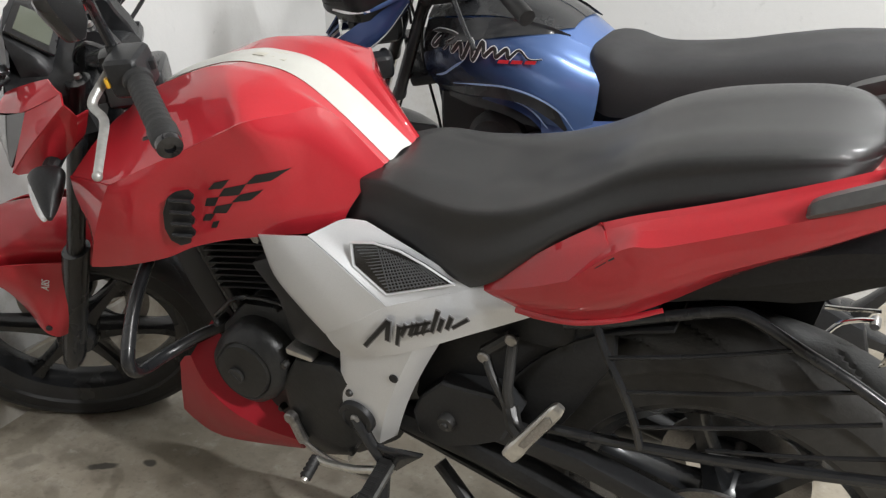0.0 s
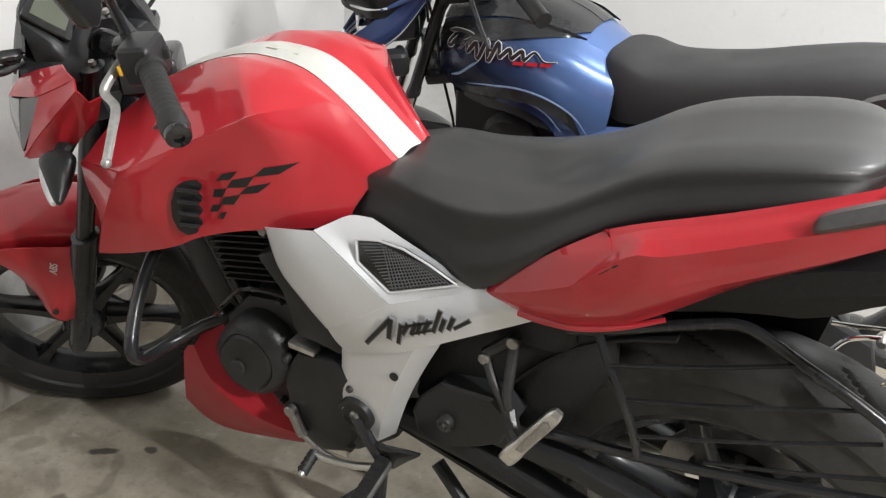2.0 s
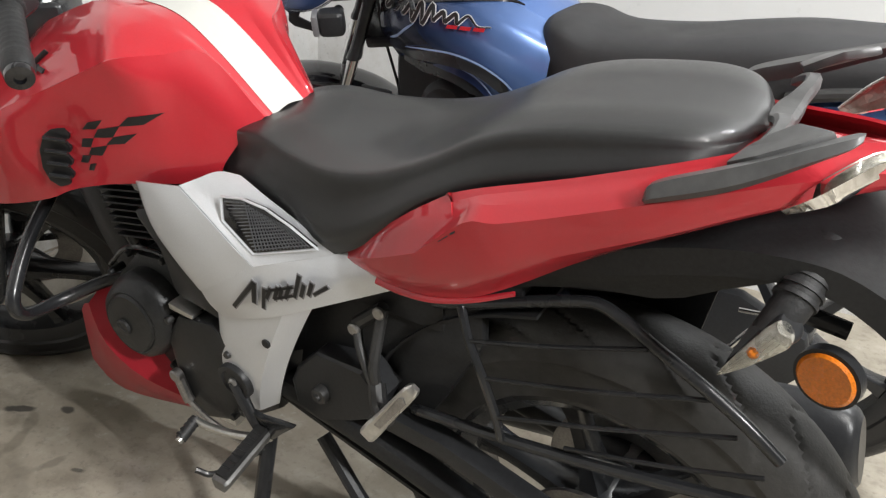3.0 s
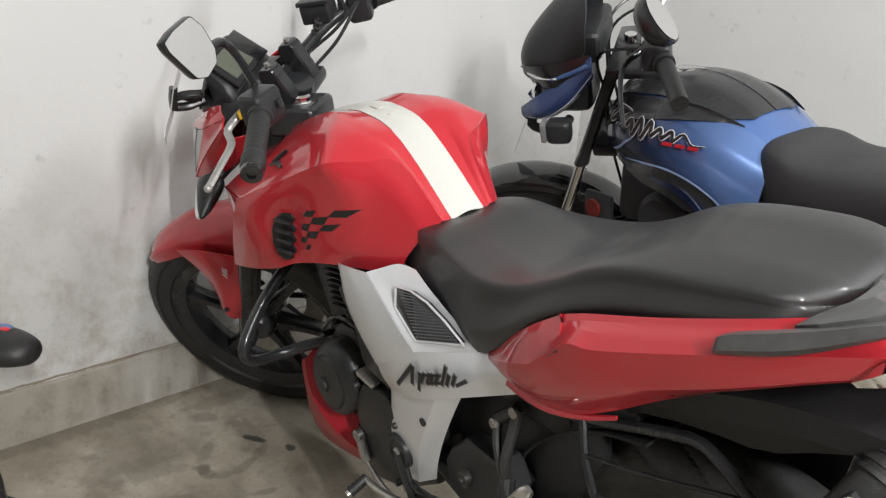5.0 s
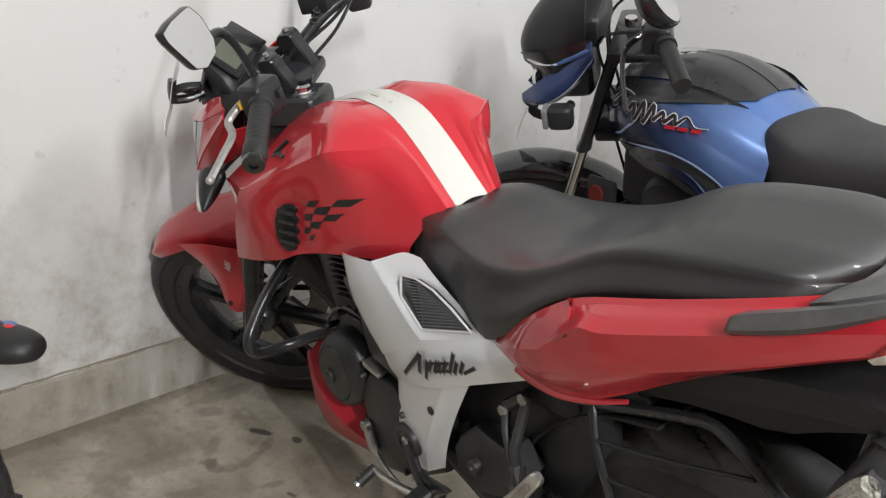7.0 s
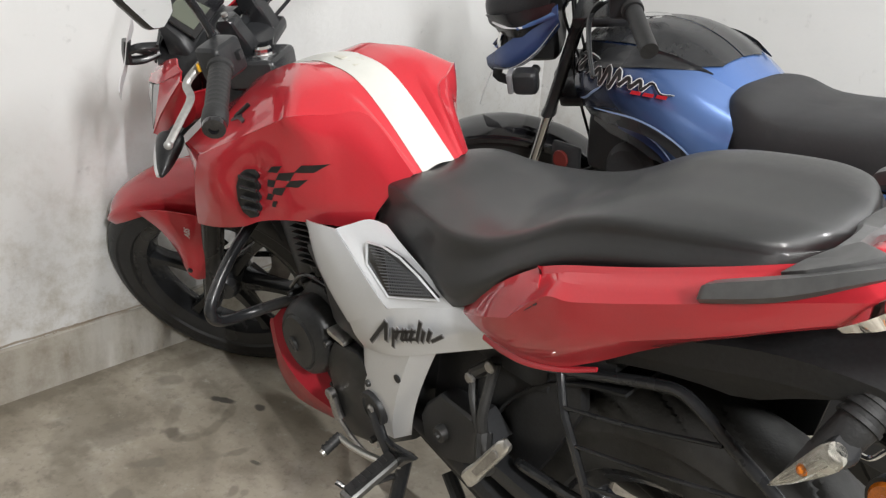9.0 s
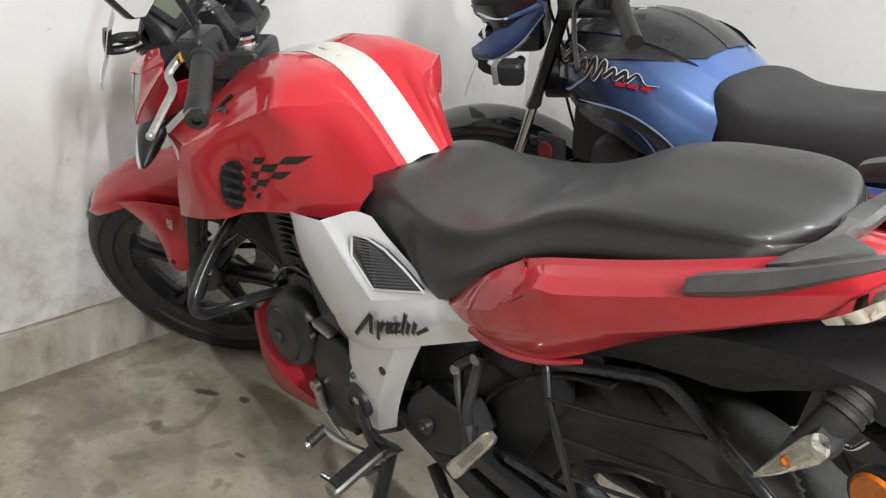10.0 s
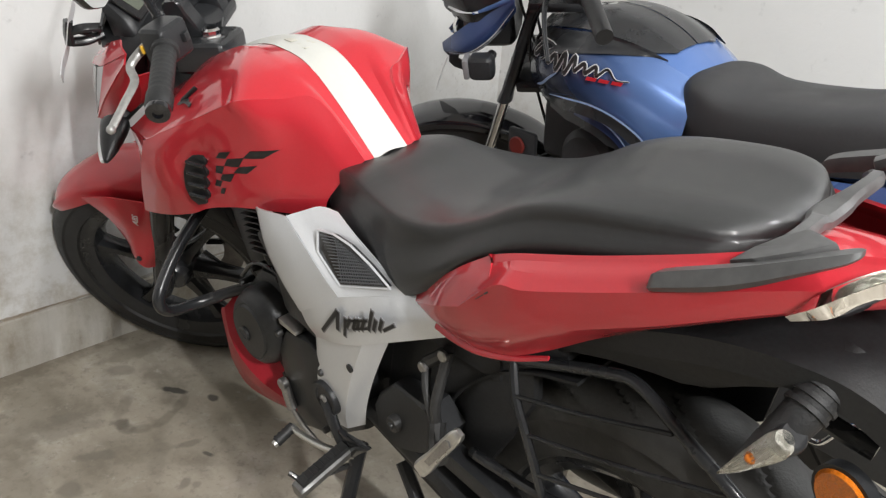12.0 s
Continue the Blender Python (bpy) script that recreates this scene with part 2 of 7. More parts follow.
def plaster(name, base, dirt):
    m = mat(name, base, 0.85)
    nt = m.node_tree
    b = nt.nodes["Principled BSDF"]
    tc = nt.nodes.new("ShaderNodeTexCoord")

    def noise_node(scale, detail, src=None):
        n = nt.nodes.new("ShaderNodeTexNoise")
        n.inputs["Scale"].default_value, n.inputs["Detail"].default_value = scale, detail
        n.inputs["Roughness"].default_value = 0.6
        nt.links.new(src or tc.outputs["Object"], n.inputs["Vector"])
        return n

    def ramp(src, lo, hi):
        r = nt.nodes.new("ShaderNodeMapRange")
        r.inputs["From Min"].default_value, r.inputs["From Max"].default_value = lo, hi
        nt.links.new(src, r.inputs["Value"])
        return r.outputs[0]

    def mixc(fac, a, c):
        x = nt.nodes.new("ShaderNodeMix")
        x.data_type = "RGBA"
        nt.links.new(fac, x.inputs["Factor"])
        if isinstance(a, tuple):
            x.inputs["A"].default_value = (*a, 1)
        else:
            nt.links.new(a, x.inputs["A"])
        x.inputs["B"].default_value = (*c, 1)
        return x.outputs["Result"]

    big = noise_node(1.3, 8)
    mid = noise_node(10, 12)
    mid.inputs["Roughness"].default_value = 0.74
    fine = noise_node(45, 6)
    c = mixc(ramp(big.outputs["Fac"], 0.42, 0.72), base, tuple(v * 0.90 for v in base))
    # scuffs and grime splashed up from the floor, denser low down
    sep = nt.nodes.new("ShaderNodeSeparateXYZ")
    nt.links.new(tc.outputs["Object"], sep.inputs[0])
    low = ramp(sep.outputs["Z"], 0.70, 0.08)
    mul = nt.nodes.new("ShaderNodeMath")
    mul.operation = "MULTIPLY"
    nt.links.new(low, mul.inputs[0])
    nt.links.new(ramp(mid.outputs["Fac"], 0.45, 0.66), mul.inputs[1])
    c = mixc(mul.outputs[0], c, dirt)
    mul2 = nt.nodes.new("ShaderNodeMath")
    mul2.operation = "MULTIPLY"
    spots = noise_node(16, 3)
    nt.links.new(ramp(spots.outputs["Fac"], 0.64, 0.74), mul2.inputs[0])
    nt.links.new(ramp(fine.outputs["Fac"], 0.45, 0.65), mul2.inputs[1])
    c = mixc(mul2.outputs[0], c, tuple(v * 0.72 for v in base))
    # specks and pits where the whitewash has flaked, in patches
    patch, pits = noise_node(2.6, 4), noise_node(70, 4)
    mul3 = nt.nodes.new("ShaderNodeMath")
    mul3.operation = "MULTIPLY"
    nt.links.new(ramp(patch.outputs["Fac"], 0.52, 0.66), mul3.inputs[0])
    nt.links.new(ramp(pits.outputs["Fac"], 0.60, 0.70), mul3.inputs[1])
    mul4 = nt.nodes.new("ShaderNodeMath")
    mul4.operation = "MULTIPLY"
    nt.links.new(mul3.outputs[0], mul4.inputs[0])
    nt.links.new(ramp(sep.outputs["Z"], 0.95, 0.35), mul4.inputs[1])
    c = mixc(mul4.outputs[0], c, tuple(v * 0.5 for v in base))
    # a brown dirt line along the top of the skirting
    wob = nt.nodes.new("ShaderNodeMath")
    wob.operation = "MULTIPLY_ADD"
    nt.links.new(mid.outputs["Fac"], wob.inputs[0])
    wob.inputs[1].default_value = 0.022
    nt.links.new(sep.outputs["Z"], wob.inputs[2])
    near = nt.nodes.new("ShaderNodeMath")
    near.operation = "COMPARE"
    nt.links.new(wob.outputs[0], near.inputs[0])
    near.inputs[1].default_value, near.inputs[2].default_value = 0.1515, 0.0032
    mul5 = nt.nodes.new("ShaderNodeMath")
    mul5.operation = "MULTIPLY"
    nt.links.new(near.outputs[0], mul5.inputs[0])
    nt.links.new(ramp(big.outputs["Fac"], 0.30, 0.60), mul5.inputs[1])
    c = mixc(mul5.outputs[0], c, (0.26, 0.21, 0.15))
    nt.links.new(c, b.inputs["Base Color"])
    bp = nt.nodes.new("ShaderNodeBump")
    bp.inputs["Strength"].default_value, bp.inputs["Distance"].default_value = 0.28, 0.003
    add = nt.nodes.new("ShaderNodeMath")
    add.operation = "ADD"
    nt.links.new(mid.outputs["Fac"], add.inputs[0])
    nt.links.new(fine.outputs["Fac"], add.inputs[1])
    nt.links.new(add.outputs[0], bp.inputs["Height"])
    nt.links.new(bp.outputs[0], b.inputs["Normal"])
    return m


WALL = plaster("whitewashed_plaster", (0.70, 0.70, 0.695), (0.40, 0.365, 0.305))
def splashed(m, white):
    """Runs of whitewash that dripped over the cement."""
    nt = m.node_tree
    b = nt.nodes["Principled BSDF"]
    src = b.inputs["Base Color"].links[0].from_socket
    tc, mp, n1, n2, r1, r2, mu, mx = (nt.nodes.new("ShaderNode" + k) for k in ("TexCoord", "Mapping", "TexNoise", "TexNoise", "MapRange", "MapRange", "Math", "Mix"))
    mp.inputs["Scale"].default_value = (1, 15, 4)
    n1.inputs["Detail"].default_value, n1.inputs["Scale"].default_value = 5, 1.0
    n2.inputs["Scale"].default_value, n2.inputs["Detail"].default_value = 2.4, 4
    nt.links.new(tc.outputs["Object"], mp.inputs["Vector"])
    nt.links.new(mp.outputs[0], n1.inputs["Vector"])
    nt.links.new(tc.outputs["Object"], n2.inputs["Vector"])
    r1.inputs["From Min"].default_value, r1.inputs["From Max"].default_value = 0.38, 0.68
    r2.inputs["From Min"].default_value, r2.inputs["From Max"].default_value = 0.46, 0.66
    nt.links.new(n1.outputs["Fac"], r1.inputs["Value"])
    nt.links.new(n2.outputs["Fac"], r2.inputs["Value"])
    mu.operation = "MULTIPLY"
    nt.links.new(r1.outputs[0], mu.inputs[0])
    nt.links.new(r2.outputs[0], mu.inputs[1])
    mx.data_type = "RGBA"
    nt.links.new(mu.outputs[0], mx.inputs["Factor"])
    nt.links.new(src, mx.inputs["A"])
    mx.inputs["B"].default_value = (*white, 1)
    nt.links.new(mx.outputs["Result"], b.inputs["Base Color"])
    return m


SKIRT = splashed(plaster("cement_skirting", (0.41, 0.38, 0.325), (0.25, 0.22, 0.17)), (0.61, 0.595, 0.56))
CEIL = mat("white_ceiling", (0.75, 0.75, 0.73), 0.9, 0, 0, 0.03, 60, 0.04, 2, 0.2, 40)


def concrete():
    """Worn cement floor: pale, with brown-grey stains, a smeared tyre arc, small oil spots and painted patches of cast
    shade.
    """
    m = mat("worn_concrete", (0.40, 0.37, 0.32), 0.75)
    nt = m.node_tree
    b = nt.nodes["Principled BSDF"]
    tc = nt.nodes.new("ShaderNodeTexCoord")

    def noise_node(scale, detail, rough=0.6):
        n = nt.nodes.new("ShaderNodeTexNoise")
        n.inputs["Scale"].default_value, n.inputs["Detail"].default_value = scale, detail
        n.inputs["Roughness"].default_value = rough
        nt.links.new(tc.outputs["Object"], n.inputs["Vector"])
        return n.outputs["Fac"]

    def ramp(src, lo, hi, top=1.0):
        r = nt.nodes.new("ShaderNodeMapRange")
        r.interpolation_type = "SMOOTHSTEP"
        r.inputs["From Min"].default_value, r.inputs["From Max"].default_value = lo, hi
        r.inputs["To Max"].default_value = top
        nt.links.new(src, r.inputs["Value"])
        return r.outputs[0]

    def math_node(op, a, c):
        x = nt.nodes.new("ShaderNodeMath")
        x.operation = op
        for k, v in enumerate((a, c)):
            if isinstance(v, (int, float)):
                x.inputs[k].default_value = v
            else:
                nt.links.new(v, x.inputs[k])
        return x.outputs[0]

    def mixc(fac, a, c):
        x = nt.nodes.new("ShaderNodeMix")
        x.data_type = "RGBA"
        nt.links.new(fac, x.inputs["Factor"])
        if isinstance(a, tuple):
            x.inputs["A"].default_value = (*a, 1)
        else:
            nt.links.new(a, x.inputs["A"])
        x.inputs["B"].default_value = (*c, 1)
        return x.outputs["Result"]

    big, mid, fine = noise_node(2.2, 7), noise_node(9, 8), noise_node(60, 5)
    c = mixc(ramp(big, 0.38, 0.66), (0.430, 0.388, 0.318), (0.275, 0.242, 0.188))
    c = mixc(ramp(mid, 0.50, 0.70, 0.75), c, (0.20, 0.178, 0.14))
    c = mixc(ramp(mid, 0.46, 0.28, 0.6), c, (0.54, 0.51, 0.45))
    c = mixc(ramp(fine, 0.53, 0.72, 0.45), c, (0.18, 0.163, 0.135))
    gran = noise_node(24, 7, 0.7)
    c = mixc(ramp(gran, 0.54, 0.68, 0.55), c, (0.23, 0.205, 0.165))
    c = mixc(ramp(gran, 0.42, 0.30, 0.45), c, (0.52, 0.49, 0.43))

    def stain_or_shade(cx, cy, rx, ry, rz, inner, color, fac):
        """An oval or ring mark, for stains and painted shade; inner: the ring's hole as a share of its radius."""
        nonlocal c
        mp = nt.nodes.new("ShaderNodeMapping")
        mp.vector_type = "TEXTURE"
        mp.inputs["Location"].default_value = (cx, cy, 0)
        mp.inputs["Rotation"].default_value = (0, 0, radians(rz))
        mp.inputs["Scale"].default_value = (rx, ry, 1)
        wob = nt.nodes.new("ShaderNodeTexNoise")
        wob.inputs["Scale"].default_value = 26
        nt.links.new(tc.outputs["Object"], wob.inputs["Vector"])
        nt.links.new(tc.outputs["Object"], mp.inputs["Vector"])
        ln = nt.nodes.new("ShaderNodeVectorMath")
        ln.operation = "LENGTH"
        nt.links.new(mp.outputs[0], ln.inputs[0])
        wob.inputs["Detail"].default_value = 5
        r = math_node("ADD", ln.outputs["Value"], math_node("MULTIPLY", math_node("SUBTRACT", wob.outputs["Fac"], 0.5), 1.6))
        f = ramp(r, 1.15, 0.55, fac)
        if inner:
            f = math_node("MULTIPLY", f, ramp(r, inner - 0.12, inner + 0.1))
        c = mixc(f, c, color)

    for s in STAINS_AND_SHADE:
        stain_or_shade(*s)
    nt.links.new(c, b.inputs["Base Color"])
    nt.links.new(ramp(mid, 0.3, 0.7, 1.0), b.inputs["Roughness"])
    rr = nt.nodes.new("ShaderNodeMapRange")
    rr.inputs["To Min"].default_value, rr.inputs["To Max"].default_value = 0.55, 0.85
    nt.links.new(mid, rr.inputs["Value"])
    nt.links.new(rr.outputs[0], b.inputs["Roughness"])
    bp = nt.nodes.new("ShaderNodeBump")
    bp.inputs["Strength"].default_value, bp.inputs["Distance"].default_value = 0.35, 0.003
    nt.links.new(math_node("ADD", mid, fine), bp.inputs["Height"])
    nt.links.new(bp.outputs[0], b.inputs["Normal"])
    return m


STAINS_AND_SHADE = [
    # two long brown ovals along the foot of the wall
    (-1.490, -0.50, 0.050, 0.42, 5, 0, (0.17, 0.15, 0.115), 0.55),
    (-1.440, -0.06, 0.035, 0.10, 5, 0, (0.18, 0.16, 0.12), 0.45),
    # the next two are cast shade, painted into the floor colour
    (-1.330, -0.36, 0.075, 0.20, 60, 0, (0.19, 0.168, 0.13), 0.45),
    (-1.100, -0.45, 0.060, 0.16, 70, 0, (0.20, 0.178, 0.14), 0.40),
    (-1.227, -0.064, 0.037, 0.011, 35, 0, (0.040, 0.038, 0.034), 0.85),
    (-1.144, -0.005, 0.019, 0.012, 5, 0, (0.040, 0.038, 0.034), 0.85),
    (-1.164, -0.210, 0.039, 0.020, 12, 0, (0.15, 0.135, 0.105), 0.55),
    (-1.130, -0.181, 0.038, 0.017, 73, 0, (0.15, 0.135, 0.105), 0.55),
    (-1.137, -0.126, 0.047, 0.016, 111, 0, (0.15, 0.135, 0.105), 0.5),
    (-1.167, -0.074, 0.043, 0.015, 131, 0, (0.15, 0.135, 0.105), 0.45),
    (-1.221, -0.193, 0.055, 0.016, 139, 0, (0.15, 0.135, 0.105), 0.35),
    (-1.265, -0.156, 0.033, 0.014, 146, 0, (0.15, 0.135, 0.105), 0.22),
    (-1.178, -0.214, 0.026, 0.022, 16, 0, (0.11, 0.095, 0.075), 0.6),
    (-1.098, -0.296, 0.049, 0.018, 63, 0, (0.19, 0.172, 0.14), 0.7),
    (-1.023, -0.127, 0.038, 0.012, 72, 0, (0.19, 0.172, 0.14), 0.7),
    (-0.967, -0.111, 0.016, 0.007, 26, 0, (0.040, 0.038, 0.034), 0.7),
    (-1.030, -0.383, 0.030, 0.030, 41, 0, (0.19, 0.172, 0.14), 0.7),
    (-0.912, -0.193, 0.022, 0.012, 126, 0, (0.19, 0.172, 0.14), 0.6),
    (-0.895, -0.175, 0.012, 0.012, 113, 0, (0.19, 0.172, 0.14), 0.5),
    (-1.020, -0.200, 0.082, 0.020, 150, 0, (0.19, 0.172, 0.14), 0.35),
    (-1.240, -0.325, 0.102, 0.050, 79, 0, (0.19, 0.172, 0.14), 0.4),
    (-1.381, -0.126, 0.041, 0.030, 31, 0, (0.19, 0.172, 0.14), 0.6),
]
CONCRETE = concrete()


def room_box(name, x0, x1, y0, y1, z0, z1, material, kind="structure", bevel=0.0):
    ob = part(name, box(x0, x1, y0, y1, z0, z1, bevel), material, None)
    ob.matrix_basis = ROOM
    return tagged(ob, kind=kind)


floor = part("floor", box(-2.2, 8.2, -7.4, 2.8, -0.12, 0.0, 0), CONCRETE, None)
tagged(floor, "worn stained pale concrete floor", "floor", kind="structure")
tagged(room_box("wall_west", -0.2, 0, -6.5, 1.45, 0, 2.63, WALL), "whitewashed plaster wall, scuffed and grimy near the floor", "wall")
tagged(room_box("wall_north", -0.2, 8.2, 1.45, 1.65, 0, 2.63, WALL), "whitewashed plaster wall with faint patches", "wall")
tagged(room_box("wall_east", 8.0, 8.2, -6.5, 1.45, 0, 2.63, WALL), "plain whitewashed wall", "wall")
tagged(room_box("wall_south", -0.2, 8.2, -6.7, -6.5, 0, 2.63, WALL), "plain whitewashed wall", "wall")
tagged(room_box("ceiling", -0.2, 8.2, -6.7, 1.65, 2.63, 2.78, CEIL), "plain white ceiling", "ceiling")


def skirting():
    """Cement skirting with an uneven, chipped top edge."""
    bm = bmesh.new()
    n = 120
    rows = []
    for i in range(n + 1):
        y = -3.0 + 4.45 * i / n
        h = 0.138 + 0.006 * noise.noise((y * 6, 0, 0)) + 0.004 * noise.noise((y * 30, 3, 0))
        rows.append([bm.verts.new((x, y, z)) for x, z in ((0.001, 0.0), (0.012, 0.0), (0.010, h - 0.004), (0.004, h), (0.001, h))])
    for a, b in zip(rows, rows[1:]):
        for k in range(4):
            bm.faces.new((a[k], a[k + 1], b[k + 1], b[k]))
    bmesh.ops.recalc_face_normals(bm, faces=bm.faces)
    ob = part("baseboard", bm, SKIRT, None)
    ob.matrix_basis = ROOM
    return tagged(ob, "rough grey cement skirting along the wall", "skirting", kind="structure")


skirting()
for x, y, z, tilt, turn, length, watts, col in LIGHTS:
    lamp = thing("tube_light", pose(x, y, z, 0, tilt, turn), "white tilted batten fitting under the ceiling", "ceiling light", "ceiling tubes")
    part("batten", box(-length / 2 - 0.03, length / 2 + 0.03, -0.022, 0.022, 0.012, 0.050, 0.005), CEIL, lamp)
    part("stem", tube([(0, 0, 0.03), Matrix.Rotation(radians(-tilt), 3, "Y") @ Vector((0, 0, 2.63 - z))], 0.008, 10), CEIL, lamp)


# ---- the red motorcycle: x to its tail, y to its right, z up; it leans on its side stand ----
RED_POSE = pose(0, 0.0957, 0, 9.5)
red_bike = thing("motorcycle", RED_POSE, "red naked motorcycle with white tank stripe, leaning on its stand", "motorcycle", "parked motorcycles")


def steer(axis_point, rake, degrees):
    """The turn of the fork about its raked axis, to the left."""
    u = Vector((math.sin(radians(rake)), 0, math.cos(radians(rake))))
    return Matrix.Translation(axis_point) @ Matrix.Rotation(radians(degrees), 4, u) @ Matrix.Translation(-Vector(axis_point))


S = steer((-1.0036, 0, 0.895), 25, 39)
# the bars sit a little askew in their clamps
BAR = S @ at(-0.92, -0.25, 1.015) @ Matrix.Rotation(radians(2.5), 4, "Z") @ Matrix.Rotation(radians(-7.5), 4, "X") @ at(0.92, 0.25, -1.015)

LEFT_END = S @ at(-0.92, -0.25, 1.015) @ Matrix.Rotation(radians(-3.5), 4, "X") @ at(0.92, 0.25, -1.015)

def L(*pts):
    """Points as (x, distance to the left, z)."""
    return [(x, -d, z) for x, d, z in pts]


def mirrored(bm):
    """The same mesh on the other side."""
    bmesh.ops.scale(bm, vec=(1, -1, 1), verts=bm.verts)
    bmesh.ops.reverse_faces(bm, faces=bm.faces)
    return bm


def both(name, make, material, parent, label="", m=None, sharp=35):
    """The same part on the left and on the right."""
    return part(name, make(), material, parent, label, m, sharp), part(name, make(), material, parent, label, m, sharp, mirror=True)


def alloy_wheel(name, parent, m, radius, width, rim_r, spokes, phase, tyre_mat, rim_mat, label, stripe=None):
    """Tyre, cast rim with tapered spokes, hub and brake disc about the y axis."""
    hub = new(name)
    hub.parent, hub.matrix_local = parent, m
    tagged(hub, label)
    w = width / 2
    prof = []
    for k in range(41):
        a = math.pi * (k / 40 - 0.5)
        prof.append((rim_r - 0.004 + (radius - rim_r + 0.004) * math.cos(a) ** 0.62, w * math.sin(a) * (1.0 if abs(math.sin(a)) < 0.97 else 0.93)))
    prof += [(rim_r - 0.012, w * 0.72), (rim_r - 0.012, -w * 0.72)]
    bm = lathe(prof, 640)
    for v in bm.verts:
        # tread: long curved grooves that sweep back from the crown to the shoulder, and one round the crown
        r, th, s = math.hypot(v.co.x, v.co.z), math.atan2(v.co.z, v.co.x), v.co.y / w
        if r < rim_r + 0.60 * (radius - rim_r):
            continue
        g = (th * 20 / (2 * math.pi) + (0.9 if s > 0 else 1.4) * abs(s) ** 1.5) % 1.0
        cut = max(0.0, 1 - abs(g - 0.07) / 0.07) if 0.10 < abs(s) < 0.93 else 0.0
        if cut > 0:
            k = 1 - 0.0032 * min(1.0, 1.6 * cut) / r
            v.co.x, v.co.z = v.co.x * k, v.co.z * k
    part("tyre", bm, tyre_mat, hub, sharp=28)
    rw = w * 0.82
    rim = [(rim_r + 0.004, -rw), (rim_r + 0.004, -rw + 0.006), (rim_r - 0.014, -rw + 0.010), (rim_r - 0.020, -0.012), (rim_r - 0.020, 0.012), (rim_r - 0.014, rw - 0.010),
           (rim_r + 0.004, rw - 0.006), (rim_r + 0.004, rw), (rim_r - 0.016, rw), (rim_r - 0.036, rw * 0.7), (rim_r - 0.045, 0), (rim_r - 0.036, -rw * 0.7), (rim_r - 0.016, -rw)]
    rim_ob = part("rim", lathe(rim, 96), rim_mat, hub)
    if stripe:
        for s in (-1, 1):
            part("rim_tape", lathe([(rim_r - 0.004, s * (rw + 0.0006)), (rim_r - 0.0005, s * (rw + 0.0006)), (rim_r - 0.0005, s * rw), (rim_r - 0.004, s * rw)], 96), stripe, rim_ob)
    part("hub", lathe([(0.012, -0.055), (0.034, -0.055), (0.040, -0.045), (0.046, -0.02), (0.046, 0.02), (0.040, 0.045), (0.034, 0.055), (0.012, 0.055)], 32), rim_mat, hub)
    for k in range(spokes):
        a = phase + 2 * math.pi * k / spokes
        rows = []
        for r, wd, th in ((0.036, 0.021, 0.030), (0.08, 0.014, 0.022), (rim_r - 0.08, 0.0115, 0.018), (rim_r - 0.038, 0.018, 0.022)):
            rows.append([(r, y, z) for y, z in ((-th, -wd * 0.7), (-th, wd * 0.7), (-th * 0.5, wd), (th * 0.5, wd), (th, wd * 0.7), (th, -wd * 0.7), (th * 0.5, -wd), (-th * 0.5, -wd))])
        part("spoke", loft(rows, 1, 3, close=True, caps=True), rim_mat, hub, m=Matrix.Rotation(a, 4, "Y"))
    return hub


def front_wheel_red():
    m = S @ at(-1.333, 0, 0.2925)
    hub = alloy_wheel("front_wheel", red_bike, m, 0.299, 0.106, 0.231, 6, 0.35, RUBBER, BLACK_SATIN, "black cast alloy front wheel", DECAL_RED)
    part("brake_disc", disc(0.135, 0.062, 0.067, 56, 0.085), STEEL, hub, "petal steel brake disc")
    for k in range(6):
        part("disc_arm", box(0.04, 0.092, 0.062, 0.067, -0.008, 0.008, 0), BLACK_SATIN, hub, m=Matrix.Rotation(k * math.pi / 3, 4, "Y"))
    part("axle", disc(0.011, -0.105, 0.105, 16), STEEL, hub)


def rear_wheel_red():
    hub = alloy_wheel("rear_wheel", red_bike, at(0, 0, 0.334), 0.331, 0.126, 0.226, 6, 0.2, TYRE, BLACK_SATIN, "black alloy rear wheel with wide tyre", DECAL_RED)
    part("sprocket", disc(0.085, -0.072, -0.066, 48, 0.04), STEEL, hub)
    part("brake_disc", disc(0.11, 0.06, 0.065, 48, 0.07), STEEL, hub)
    part("axle", disc(0.010, -0.125, 0.125, 16), STEEL, hub)


front_wheel_red()
rear_wheel_red()

